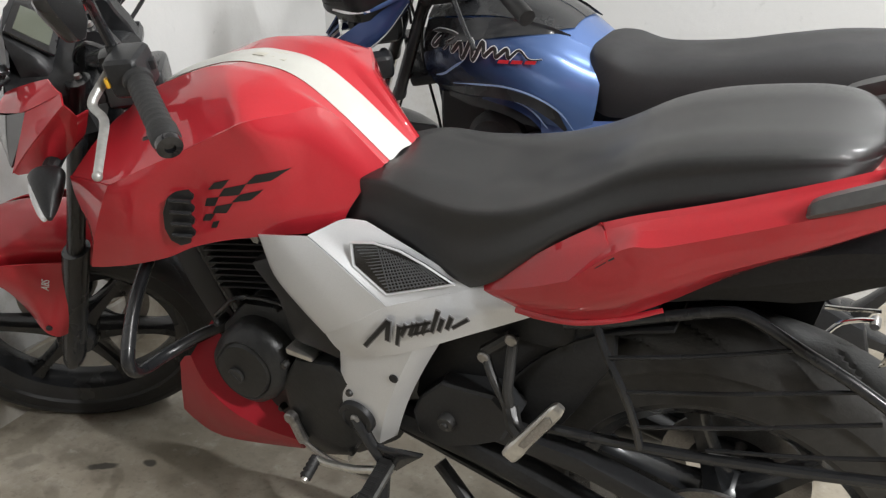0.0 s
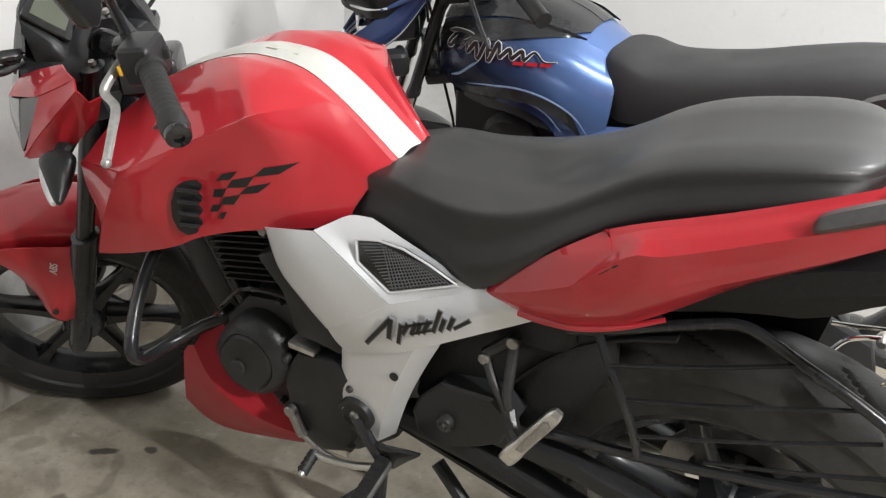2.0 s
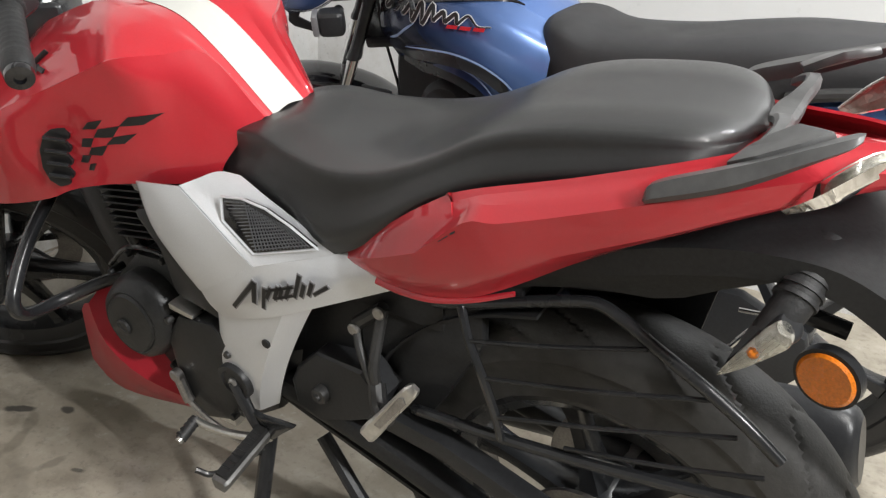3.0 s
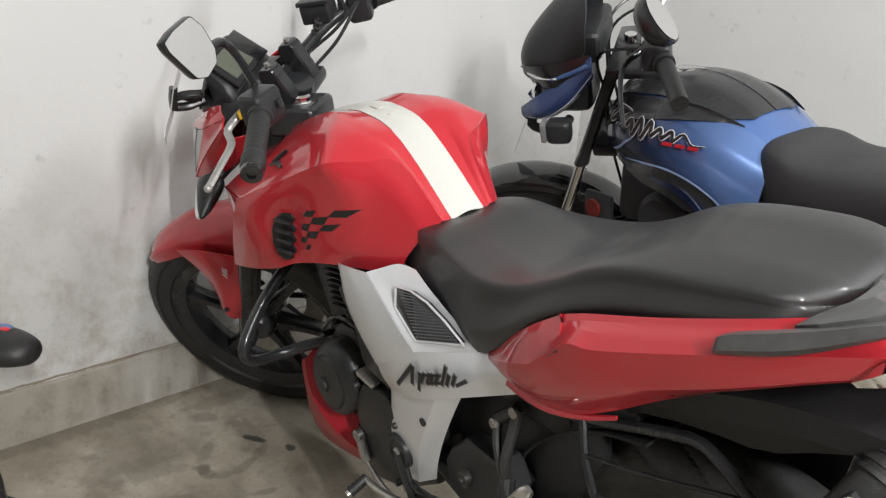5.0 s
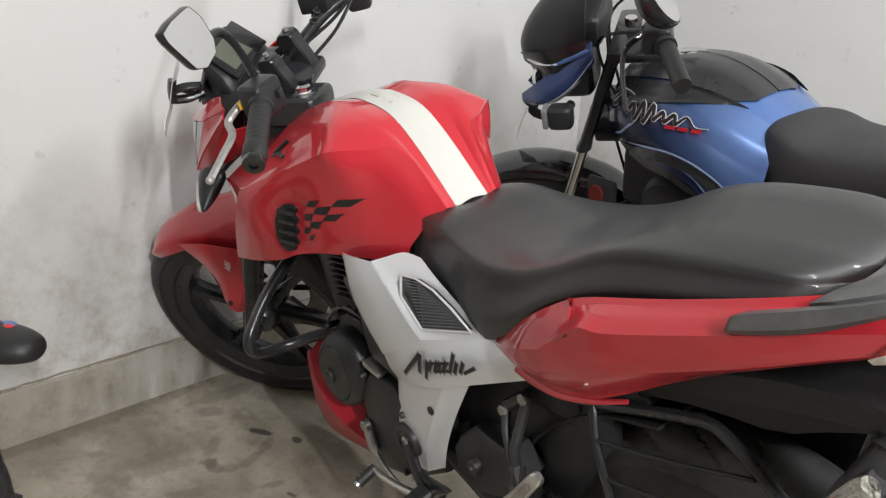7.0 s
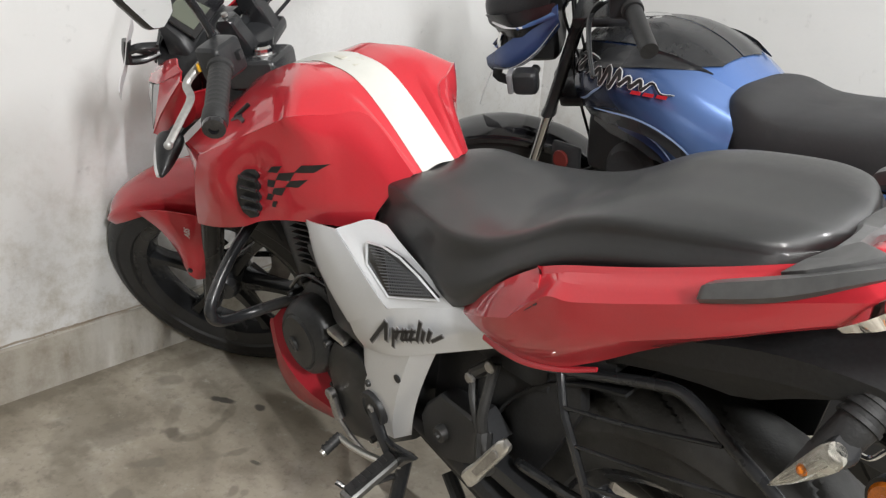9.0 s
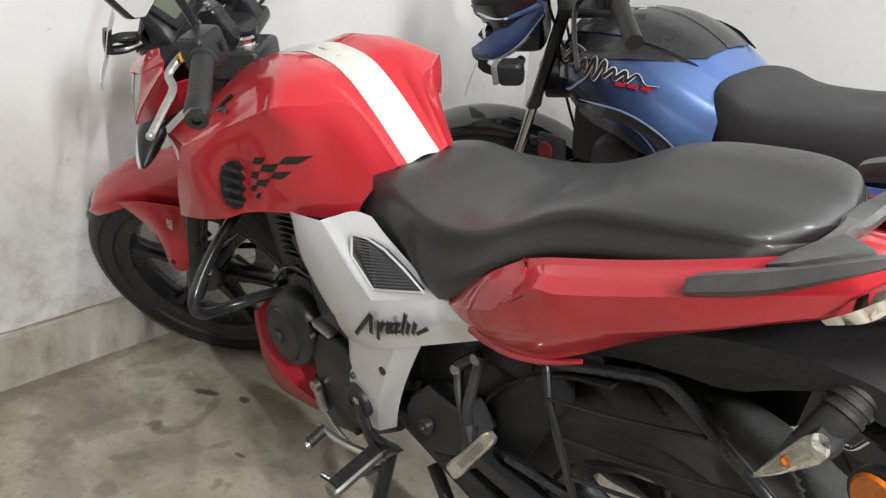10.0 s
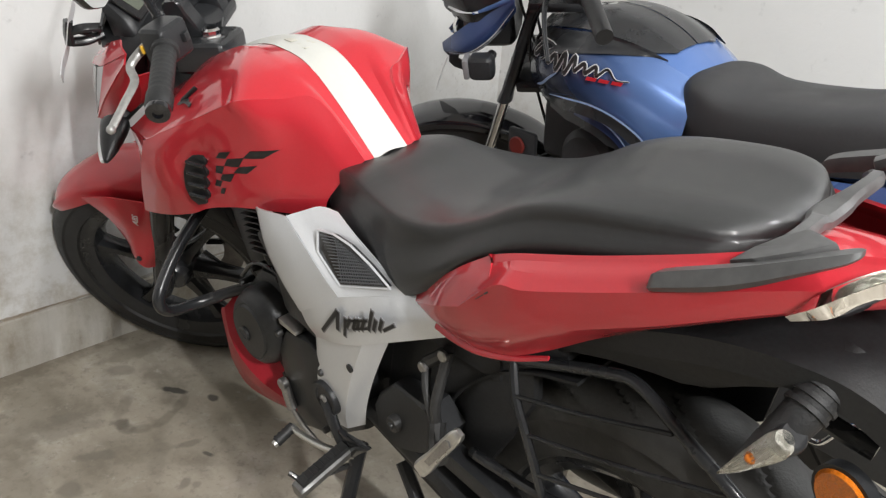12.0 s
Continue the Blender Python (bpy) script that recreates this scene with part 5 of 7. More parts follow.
part("front_shield", plate([(-0.980, 0.635), (-0.930, 0.665), (-0.885, 0.560), (-0.845, 0.460), (-0.840, 0.395), (-0.885, 0.395), (-0.935, 0.500)], -0.045, 0.045, 0.010), BLACK_PL, red_bike, "black plastic shield before the engine")
both("belly_pan", belly_pan, RED_DULL, red_bike, "red lower engine cowl")
# tubular crash guard round the engine front
part("crash_guard", tube(L((-0.935, 0.06, 0.640), (-0.930, 0.11, 0.605), (-0.912, 0.178, 0.560), (-0.886, 0.236, 0.512), (-0.880, 0.247, 0.484), (-0.886, 0.226, 0.460), (-0.888, 0.172, 0.450), (-0.862, 0.115, 0.458), (-0.82, 0.07, 0.468)), 0.0112, 12, 6), BLACK_SATIN, red_bike, "black tubular crash guard")
part("crash_guard", tube([(x, -y, z) for x, y, z in L((-0.935, 0.06, 0.640), (-0.930, 0.11, 0.605), (-0.912, 0.178, 0.560), (-0.886, 0.236, 0.512), (-0.880, 0.247, 0.484), (-0.886, 0.226, 0.460), (-0.888, 0.172, 0.450), (-0.862, 0.115, 0.458), (-0.82, 0.07, 0.468))], 0.014, 12, 6), BLACK_SATIN, red_bike)
part("frame_downtube", joined(tube(L((-0.99, 0.02, 0.80), (-0.90, 0.03, 0.62), (-0.84, 0.03, 0.48), (-0.80, 0.03, 0.40)), 0.017, 12), tube(L((-0.99, -0.02, 0.80), (-0.90, -0.03, 0.62), (-0.84, -0.03, 0.48)), 0.017, 12)), BLACK_SATIN, red_bike)
part("frame_spine", tube([(-1.0, 0, 0.82), (-0.80, 0, 0.78), (-0.55, 0, 0.72), (-0.40, 0, 0.66)], 0.03, 12), BLACK_SATIN, red_bike)
part("exhaust_pipe", tube(L((-0.78, -0.02, 0.62), (-0.87, -0.04, 0.55), (-0.86, -0.09, 0.36), (-0.70, -0.12, 0.26), (-0.45, -0.14, 0.27), (-0.30, -0.15, 0.33)), 0.019, 14), BLACK_SATIN, red_bike)

# frame and swing arm behind the engine
part("inner_cover", plate([(-0.46, 0.62), (-0.36, 0.62), (-0.25, 0.675), (-0.10, 0.71), (-0.10, 0.69), (-0.22, 0.62), (-0.36, 0.52), (-0.44, 0.47), (-0.52, 0.42), (-0.54, 0.46)], -0.075, 0.075, 0.01), BLACK_DEEP, red_bike)
part("inner_fender", loft([[(0.0 - 0.348 * math.cos(a), y, 0.342 + 0.348 * math.sin(a)) for y in (-0.085, -0.05, 0.05, 0.085)] for a in (radians(v) for v in (18, 34, 50, 64, 77))], 3, 3, thick=0.004), BLACK_DEEP, red_bike, "black inner mudguard")
part("battery_box", box(-0.36, -0.20, -0.085, 0.085, 0.60, 0.70, 0.015), BLACK_DEEP, red_bike)
part("swingarm_cover", loft([[(x, -d * k - (1 - k) * 0.085, z) for x, d, z in ((-0.442, 0.118, 0.443), (-0.432, 0.112, 0.470), (-0.392, 0.112, 0.512), (-0.300, 0.128, 0.530), (-0.268, 0.130, 0.500), (-0.290, 0.130, 0.452), (-0.330, 0.130, 0.428), (-0.386, 0.128, 0.400), (-0.434, 0.122, 0.408))] for k in (0.0, 0.9)] + [[(-0.362 + (x + 0.362) * 0.93, -d, 0.465 + (z - 0.465) * 0.93) for x, d, z in ((-0.442, 0.118, 0.443), (-0.432, 0.112, 0.470), (-0.392, 0.112, 0.512), (-0.300, 0.128, 0.530), (-0.268, 0.130, 0.500), (-0.290, 0.130, 0.452), (-0.330, 0.130, 0.428), (-0.386, 0.128, 0.400), (-0.434, 0.122, 0.408))]], 1, 1, close=True, caps=True), BLACK_PL, red_bike, "black folded swing arm pivot cover", sharp=20)
part("cover_bolt", lathe([(0, -0.138), (0.005, -0.138), (0.006, -0.134), (0.012, -0.133), (0.014, -0.128), (0.014, -0.118), (0, -0.118)], 18), GREY_MET, red_bike, m=at(-0.379, 0, 0.453))
for s in (-1, 1):
    part("swing_arm", tube([(-0.47, s * 0.085, 0.40), (-0.30, s * 0.10, 0.385), (-0.10, s * 0.108, 0.335), (0.06, s * 0.108, 0.305)], 0.026, 12, 4, 0.021, 1.3), BLACK_DEEP, red_bike, "black box-section swing arm")
part("chain_guard", slab(L((-0.32, 0.092, 0.470), (-0.18, 0.098, 0.465), (-0.02, 0.102, 0.425), (0.10, 0.104, 0.370), (0.10, 0.104, 0.350), (-0.02, 0.102, 0.395), (-0.18, 0.098, 0.435), (-0.32, 0.092, 0.440)), 0.030, 0.004), BLACK_PL, red_bike, "black chain guard")


def peg_bracket():
    """Forked alloy hanger with two bolts at the top."""
    b1 = tube(L((-0.281, 0.098, 0.622), (-0.280, 0.115, 0.585), (-0.278, 0.130, 0.550), (-0.272, 0.134, 0.520)), 0.0075, 10, 4)
    b2 = tube(L((-0.324, 0.100, 0.583), (-0.308, 0.118, 0.565), (-0.285, 0.132, 0.540), (-0.272, 0.135, 0.515)), 0.0065, 10, 4)
    b3 = tube(L((-0.281, 0.098, 0.622), (-0.324, 0.100, 0.583)), 0.010, 10)
    return joined(b1, b2, b3)


both("peg_bracket", peg_bracket, GREY_MET, red_bike, "dark forked foot peg hanger")
for x, d, z in ((-0.281, 0.104, 0.621), (-0.322, 0.106, 0.581)):
    part("bracket_bolt", disc(0.009, 0, -0.008, 12, 0, 0.002), STEEL, red_bike, m=at(x, -d, z))


def pillion_peg():
    """Folded-up peg: a flared base and a tapering bar."""
    a, b2 = Vector((-0.256, -0.178, 0.488)), Vector((-0.189, -0.166, 0.588))
    d = (b2 - a).normalized()
    side = d.cross(Vector((0, 1, 0))).normalized()
    rows = []
    for f, w, t in ((0.0, 0.0105, 0.008), (0.06, 0.0115, 0.010), (0.20, 0.0115, 0.009), (0.30, 0.0100, 0.008), (0.80, 0.0095, 0.008), (0.94, 0.0085, 0.007), (1.0, 0.005, 0.003)):
        c = a.lerp(b2, f)
        rows.append([tuple(c + side * w * x + Vector((0, t * y, 0))) for x, y in ((-1, -0.6), (-0.7, -1), (0.7, -1), (1, -0.6), (1, 0.6), (0.7, 1), (-0.7, 1), (-1, 0.6))])
    return loft(rows, 1, 2, close=True, caps=True)


both("pillion_peg", pillion_peg, ALU, red_bike, "folded bare aluminium pillion foot peg")
part("pillion_bracket", tube(L((-0.275, 0.130, 0.525), (-0.262, 0.145, 0.505), (-0.240, 0.160, 0.500)), 0.012, 10), GREY_MET, red_bike)
# rider foot peg, gear pedal, side stand
part("peg_carrier", tube(L((-0.522, 0.152, 0.432), (-0.505, 0.157, 0.405), (-0.488, 0.160, 0.380), (-0.478, 0.160, 0.360)), 0.011, 10, 4, 0.008, 0.7), BLACK_SATIN, red_bike, "black foot peg arm")
part("peg_bracket_plate", slab(L((-0.505, 0.150, 0.392), (-0.470, 0.152, 0.392), (-0.440, 0.152, 0.398), (-0.405, 0.152, 0.404), (-0.430, 0.152, 0.380), (-0.455, 0.150, 0.352), (-0.485, 0.150, 0.345)), 0.010, 0.003), BLACK_SATIN, red_bike, "black pressed peg bracket")
part("foot_peg", loft([[(-0.470 + a * k2, -0.152 - k * 0.105, 0.362 - k * 0.02 + b) for a, b in ((-0.010, -0.010), (0.010, -0.010), (0.014, 0.004), (0.011, 0.008), (-0.011, 0.008), (-0.014, 0.004))] for k, k2 in ((0, 0.7), (0.08, 0.95), (0.5, 1.0), (0.92, 1.1), (1.0, 0.9))], 1, 2, close=True, caps=True), GREY_PEG, red_bike, "grey alloy foot peg with a black ribbed rubber top")
part("peg_rubber", loft([[(-0.470 + a, -0.162 - k * 0.088, 0.369 - k * 0.018 + b) for a, b in ((-0.011, 0), (0.011, 0), (0.009, 0.006), (-0.009, 0.006))] for k in (0, 0.3, 0.7, 1.0)], 1, 2, close=True, caps=True), RUBBER, red_bike)
part("pivot_bolt", disc(0.0085, -0.140, -0.160, 20, 0, 0.003), STEEL, red_bike, "steel pivot bolt", m=at(-0.522, 0, 0.430))
part("pivot_ring", lathe([(0.0, -0.1545), (0.020, -0.1545), (0.022, -0.1570), (0.029, -0.1570), (0.031, -0.1540), (0.031, -0.13), (0.0, -0.13)], 32), BLACK_PL, red_bike, m=at(-0.522, 0, 0.430))
part("gear_pedal", tube(L((-0.470, 0.155, 0.345), (-0.52, 0.170, 0.338), (-0.565, 0.182, 0.342), (-0.590, 0.187, 0.350)), 0.0068, 10, 6, 0.0055, 1.4), ALU, red_bike, "aluminium gear pedal")
part("pedal_rubber", tube(L((-0.588, 0.184, 0.349), (-0.586, 0.220, 0.338)), 0.0088, 14), RUBBER, red_bike, "ribbed rubber toe piece")
part("pedal_tip", tube(L((-0.586, 0.220, 0.338), (-0.586, 0.225, 0.3365)), 0.0060, 12), ALU, red_bike, "bare metal end of the toe piece")
for k in range(4):
    part("toe_ring", tube(L((-0.5875, 0.190 + 0.008 * k, 0.3472 - 0.0024 * k), (-0.5874, 0.193 + 0.008 * k, 0.3463 - 0.0024 * k)), 0.0098, 14), RUBBER, red_bike)
part("gear_link", tube(L((-0.652, 0.153, 0.385), (-0.64, 0.155, 0.352), (-0.635, 0.155, 0.34)), 0.009, 10), STEEL, red_bike)
part("gear_rod", tube(L((-0.638, 0.156, 0.342), (-0.585, 0.160, 0.322), (-0.50, 0.165, 0.318)), 0.005, 8), STEEL, red_bike)
part("link_joint", disc(0.011, -0.148, -0.162, 16, 0, 0.002), STEEL, red_bike, m=at(-0.652, 0, 0.385))
part("side_stand", tube(L((-0.52, 0.10, 0.30), (-0.50, 0.17, 0.18), (-0.475, 0.235, 0.052)), 0.013, 10), BLACK_SATIN, red_bike, "black side stand")
part("stand_foot", box(-0.52, -0.44, -0.26, -0.21, 0.036, 0.046, 0.003), BLACK_SATIN, red_bike)
part("stand_tang", tube(L((-0.515, 0.12, 0.27), (-0.56, 0.19, 0.25), (-0.585, 0.21, 0.262)), 0.005, 8), BLACK_SATIN, red_bike)

# cage guard beside the rear wheel
guard = new("wheel_guard")
guard.parent = red_bike
tagged(guard, "black tubular guard with thin rods beside the rear wheel")
GT = L((-0.215, 0.082, 0.648), (-0.172, 0.086, 0.664), (-0.100, 0.082, 0.692), (-0.045, 0.080, 0.713), (-0.010, 0.082, 0.724), (0.020, 0.086, 0.718), (0.060, 0.092, 0.701), (0.112, 0.099, 0.681), (0.16, 0.102, 0.655), (0.20, 0.102, 0.625))
part("guard_tube", tube(GT, 0.0072, 12, 5), BLACK_SATIN, guard)
part("guard_bar", tube(L((-0.235, 0.105, 0.480), (-0.201, 0.112, 0.492), (-0.105, 0.114, 0.506), (0.004, 0.112, 0.523), (0.10, 0.108, 0.540), (0.20, 0.104, 0.560)), 0.0075, 10, 5), BLACK_SATIN, guard)
part("guard_upright", tube(L((-0.172, 0.090, 0.664), (-0.149, 0.110, 0.632), (-0.124, 0.119, 0.592), (-0.108, 0.120, 0.548), (-0.100, 0.118, 0.510)), 0.0058, 8, 4), BLACK_SATIN, guard)
for p, q in (((-0.148, 0.111, 0.636), (0.053, 0.098, 0.701)), ((-0.124, 0.119, 0.596), (0.125, 0.100, 0.668)), ((-0.107, 0.122, 0.546), (0.156, 0.102, 0.634)), ((-0.02, 0.115, 0.535), (0.19, 0.102, 0.595))):
    part("guard_rod", tube(L(p, tuple((a + b) / 2 + (0.004 if i == 1 else 0) for i, (a, b) in enumerate(zip(p, q))), q), 0.0028, 8), BLACK_SATIN, guard)

# grab rails, tail lamp, rear mudguard, indicators
def grab_rail():
    """Flattened forged rail with a pointed front and a web to the seat."""
    r = []
    for x, d, z, w, h in ((0.044, 0.147, 0.900, 0.005, 0.005), (0.053, 0.151, 0.909, 0.009, 0.0095), (0.100, 0.145, 0.929, 0.010, 0.0110), (0.130, 0.138, 0.943, 0.010, 0.0100), (0.160, 0.129, 0.959, 0.010, 0.0075), (0.185, 0.120, 0.972, 0.010, 0.005), (0.193, 0.117, 0.977, 0.004, 0.003)):
        r.append([(x, -d - w, z - 0.3 * h), (x, -d - w * 0.4, z + h), (x, -d + w, z + h * 0.8), (x, -d + w, z - h * 0.8), (x, -d - w * 0.4, z - h)])
    return loft(r, 1, 4, close=True, caps=True)


def rail_web():
    """Flat web between the rail and its inner arm."""
    return slab(L((0.112, 0.104, 0.936), (0.128, 0.095, 0.949), (0.147, 0.092, 0.9615), (0.160, 0.098, 0.9635), (0.176, 0.108, 0.967), (0.156, 0.122, 0.958), (0.126, 0.132, 0.944), (0.104, 0.128, 0.931)), 0.009, 0.0025)


def rail_arm():
    """Half of the flat bridge that crosses from rail to rail behind the seat."""
    r = []
    for x, d, z, w in ((0.106, 0.112, 0.926, 0.007), (0.116, 0.096, 0.937, 0.0075), (0.124, 0.078, 0.945, 0.0075), (0.126, 0.055, 0.947, 0.0075), (0.122, 0.030, 0.943, 0.009), (0.119, 0.018, 0.939, 0.012), (0.118, 0.0, 0.938, 0.013)):
        r.append([(x - w, -d, z - 0.006), (x - w, -d, z), (x - w * 0.6, -d, z + 0.0035), (x + w * 0.6, -d, z + 0.0045), (x + w, -d, z), (x + w, -d, z - 0.007)])
    return loft(r, 1, 4, close=True, caps=True)


both("grab_rail", grab_rail, RAIL_GREY, red_bike, "grey painted metal grab rail, chipped")
both("rail_web", rail_web, RAIL_GREY, red_bike)
both("rail_arm", rail_arm, RAIL_GREY, red_bike, "grey metal arm of the grab rail")
part("tail_top", loft([[(0.09, -0.11, 0.910), (0.09, 0, 0.908), (0.09, 0.08, 0.880)], [(0.13, -0.10, 0.925), (0.13, 0, 0.917), (0.13, 0.07, 0.886)], [(0.20, -0.08, 0.938), (0.20, 0, 0.922), (0.20, 0.055, 0.900)], [(0.29, -0.045, 0.948), (0.29, 0, 0.935), (0.29, 0.04, 0.915)]], 4, 4, thick=-0.006), RED, red_bike, "red tail cowl top")


def tail_lamp(shrink=0.0):
    """Faceted wedge lens that wraps the corner of the tail below the red cowl."""
    s = shrink
    a = L((0.149, 0.113, 0.904), (0.168, 0.117 - s, 0.928), (0.185, 0.112 - s, 0.946), (0.200, 0.094 - s, 0.954), (0.222, 0.072, 0.958))
    b = L((0.150, 0.117 - s, 0.903), (0.173, 0.125 - s, 0.926), (0.190, 0.118 - s, 0.942), (0.204, 0.098 - s, 0.949), (0.226, 0.074, 0.954))
    c = L((0.152, 0.116 - s, 0.901), (0.180, 0.121 - s, 0.919), (0.193, 0.113 - s, 0.930), (0.208, 0.093 - s, 0.938), (0.228, 0.070, 0.946))
    d = L((0.153, 0.108, 0.899), (0.182, 0.106, 0.913), (0.196, 0.096, 0.923), (0.210, 0.078, 0.932), (0.229, 0.060, 0.942))
    return loft([a, b, b, c, c, d], 3, 3, thick=-0.002)


for s in (0.004, 0.0):
    both("tail_lamp" if s == 0 else "lamp_bowl", lambda: tail_lamp(s), LENS if s == 0 else PALE_BOWL, red_bike, "clear wedge lens of the tail lamp" if s == 0 else "pale reflector inside the tail lamp")


def rear_fender():
    """Black tail underside sweeping out to the number plate carrier."""
    r = []
    for x, w, z, h in ((-0.12, 0.070, 0.735, 0.02), (-0.02, 0.090, 0.790, 0.03), (0.08, 0.102, 0.835, 0.030), (0.16, 0.104, 0.852, 0.026), (0.22, 0.096, 0.842, 0.030), (0.30, 0.084, 0.792, 0.04), (0.38, 0.064, 0.715, 0.04), (0.44, 0.05, 0.65, 0.03)):
        r.append([(x, -w, z - h), (x, -w, z), (x, -w, z), (x, -w * 0.55, z + h * 0.45), (x, 0, z + h * 0.6), (x, w * 0.55, z + h * 0.45), (x, w, z), (x, w, z), (x, w, z - h)])
    return loft(r, 3, 4, thick=0.004)


part("rear_fender", rear_fender(), BLACK_DEEP, red_bike, "black plastic rear mudguard", sharp=30)
for s in (-1, 1):
    stalk = part("indicator_stalk", tube([(0.184, s * 0.055, 0.845), (0.180, s * 0.085, 0.832), (0.174, s * 0.108, 0.812), (0.163, s * 0.126, 0.786)], 0.021, 16, 5, 0.0165), RUBBER, red_bike, "black ribbed rubber indicator stalk")
    for k in range(4):
        part("rubber_rib", tube([(0.1805 - 0.0018 * k, s * (0.081 + 0.0076 * k), 0.8335 - 0.0058 * k), (0.1797 - 0.0018 * k, s * (0.0845 + 0.0076 * k), 0.8310 - 0.0058 * k)], 0.0225 - 0.0007 * k, 18), RUBBER, stalk)
    ax, lat = Vector((0.136, s * 0.148, 0.752)), Vector((0.184, s * 0.135, 0.824))
    lat = ax.lerp(lat, 0.80)
    dirn = (lat - ax).normalized()
    out_ = Vector((-0.25, s * 1.0, -0.05)).normalized()
    wid = dirn.cross(out_).normalized()
    wid = wid if wid.x > 0 else -wid

    def pod(offset, depth, scale):
        rows = []
        for f, k in ((0.0, 0.10), (0.08, 0.26), (0.30, 0.55), (0.60, 0.86), (0.86, 1.06), (0.96, 1.02), (1.0, 0.80)):
            c = ax.lerp(lat, f) + out_ * offset + wid * 0.0046 * k
            rows.append([tuple(c + wid * 0.0115 * k * scale * math.cos(t) + out_ * depth * (0.35 + 0.65 * k) * math.sin(t)) for t in (2 * math.pi * q / 16 for q in range(16))])
        return loft(rows, 1, 2, close=True, caps=True)

    ind = part("rear_indicator", pod(-0.008, 0.013, 1.10), BLACK_PL, red_bike, "rear indicator with clear lens")
    part("indicator_housing", slab([ax + Vector((-0.002, -s * 0.004, 0.002)), Vector((0.146, s * 0.127, 0.792)), Vector((0.164, s * 0.124, 0.803)), lat + Vector((0, -s * 0.006, 0.004))], s * 0.016, 0.003), BLACK_PL, ind, "black housing between stalk and lens")
    part("reflector_bowl", pod(0.003, 0.0095, 0.92), PALE_BOWL, ind)
    part("indicator_lens", pod(0.008, 0.009, 0.98), LENS, ind, "clear ribbed indicator lens")
    for q in (-0.6, -0.2, 0.2, 0.6):
        part("lens_rib", tube([ax.lerp(lat, 0.10) + out_ * 0.0135 + wid * (0.001 + 0.002 * q), ax.lerp(lat, 0.5) + out_ * 0.0160 + wid * (0.004 + 0.009 * q), ax.lerp(lat, 0.95) + out_ * 0.0155 + wid * (0.004 + 0.009 * q)], 0.0006, 6, 4), LENS, ind)
    bm = bmesh.new()
    bmesh.ops.create_uvsphere(bm, u_segments=12, v_segments=8, radius=0.005)
    part("bulb", bm, ORANGE, ind, "orange bulb", m=Matrix.Translation(ax.lerp(lat, 0.58) + out_ * 0.0120 + wid * 0.003))
refl = part("reflector_mount", disc(0.031, 0, 0.012, 28), BLACK_PL, red_bike, m=at(0.219, -0.086, 0.736) @ Matrix.Rotation(radians(-15), 4, "Z") @ Matrix.Rotation(radians(180), 4, "Z"))
part("reflector", disc(0.0275, 0.010, 0.016, 36, 0, 0.003), ORANGE, refl, "round orange reflector", m=at(0.219, -0.086, 0.736) @ Matrix.Rotation(radians(-15), 4, "Z") @ Matrix.Rotation(radians(180), 4, "Z"))

# darker inlay put in for the folded peg's shaded hollow, joint washers, ridges of the peg rubber
both("peg_hollow_inlay", lambda: slab(L((-0.240, 0.1862, 0.518), (-0.231, 0.1856, 0.515), (-0.196, 0.1785, 0.566), (-0.199, 0.1785, 0.574), (-0.206, 0.1790, 0.572)), 0.003, 0.001), STEEL, red_bike, "darker steel inlay that stands for the peg's shaded hollow")
for k in range(2):
    part("peg_washer", disc(0.0145 - 0.002 * k, 0, 0.004, 20, 0, 0.001), ALU, red_bike, m=at(-0.474, -0.158 - 0.007 * k, 0.350) @ Matrix.Rotation(radians(12), 4, "X"))
for k in range(7):
    part("rubber_ridge", tube([(-0.478, -0.174 - 0.0105 * k, 0.3735 - 0.0021 * k), (-0.462, -0.174 - 0.0105 * k, 0.3735 - 0.0021 * k)], 0.0018, 6), RUBBER, red_bike)
part("chrome_stay", tube([(0.041, 0.27, 0.4435), (0.066, 0.27, 0.4440), (0.083, 0.27, 0.470), (0.099, 0.27, 0.495), (0.122, 0.27, 0.508), (0.1437, 0.27, 0.5134)], 0.0042, 10, 6), CHROME, red_bike, "bent chrome stay beyond the rear wheel")
part("chrome_rod", tube([(0.074, 0.27, 0.520), (0.105, 0.27, 0.524), (0.150, 0.27, 0.532)], 0.0036, 10, 4), CHROME, red_bike, "straight chrome rod beyond the rear wheel")
part("stay_bolt", lathe([(0, -0.010), (0.006, -0.010), (0.008, -0.006), (0.008, 0.012), (0, 0.012)], 12), STEEL, red_bike, m=at(0.146, 0.27, 0.508))
part("plate_stay", tube(L((0.160, 0.06, 0.778), (0.19, 0.06, 0.772), (0.222, 0.06, 0.768)), 0.009, 8, 3, flat=0.5), BLACK_SATIN, red_bike, "black flat stay")


def lettering(text, size, material, parent, m):
    """Raised words in the built-in font."""
    cu = bpy.data.curves.new("lettering", "FONT")
    cu.body, cu.size, cu.extrude, cu.align_x, cu.align_y = text, size, 0.0003, "CENTER", "CENTER"
    tmp = bpy.data.objects.new("lettering", cu)
    scene.collection.objects.link(tmp)
    me = bpy.data.meshes.new_from_object(tmp.evaluated_get(bpy.context.evaluated_depsgraph_get()))
    bpy.data.objects.remove(tmp)
    bm = bmesh.new()
    bm.from_mesh(me)
    return part("lettering", bm, material, parent, "white raised letters", m)


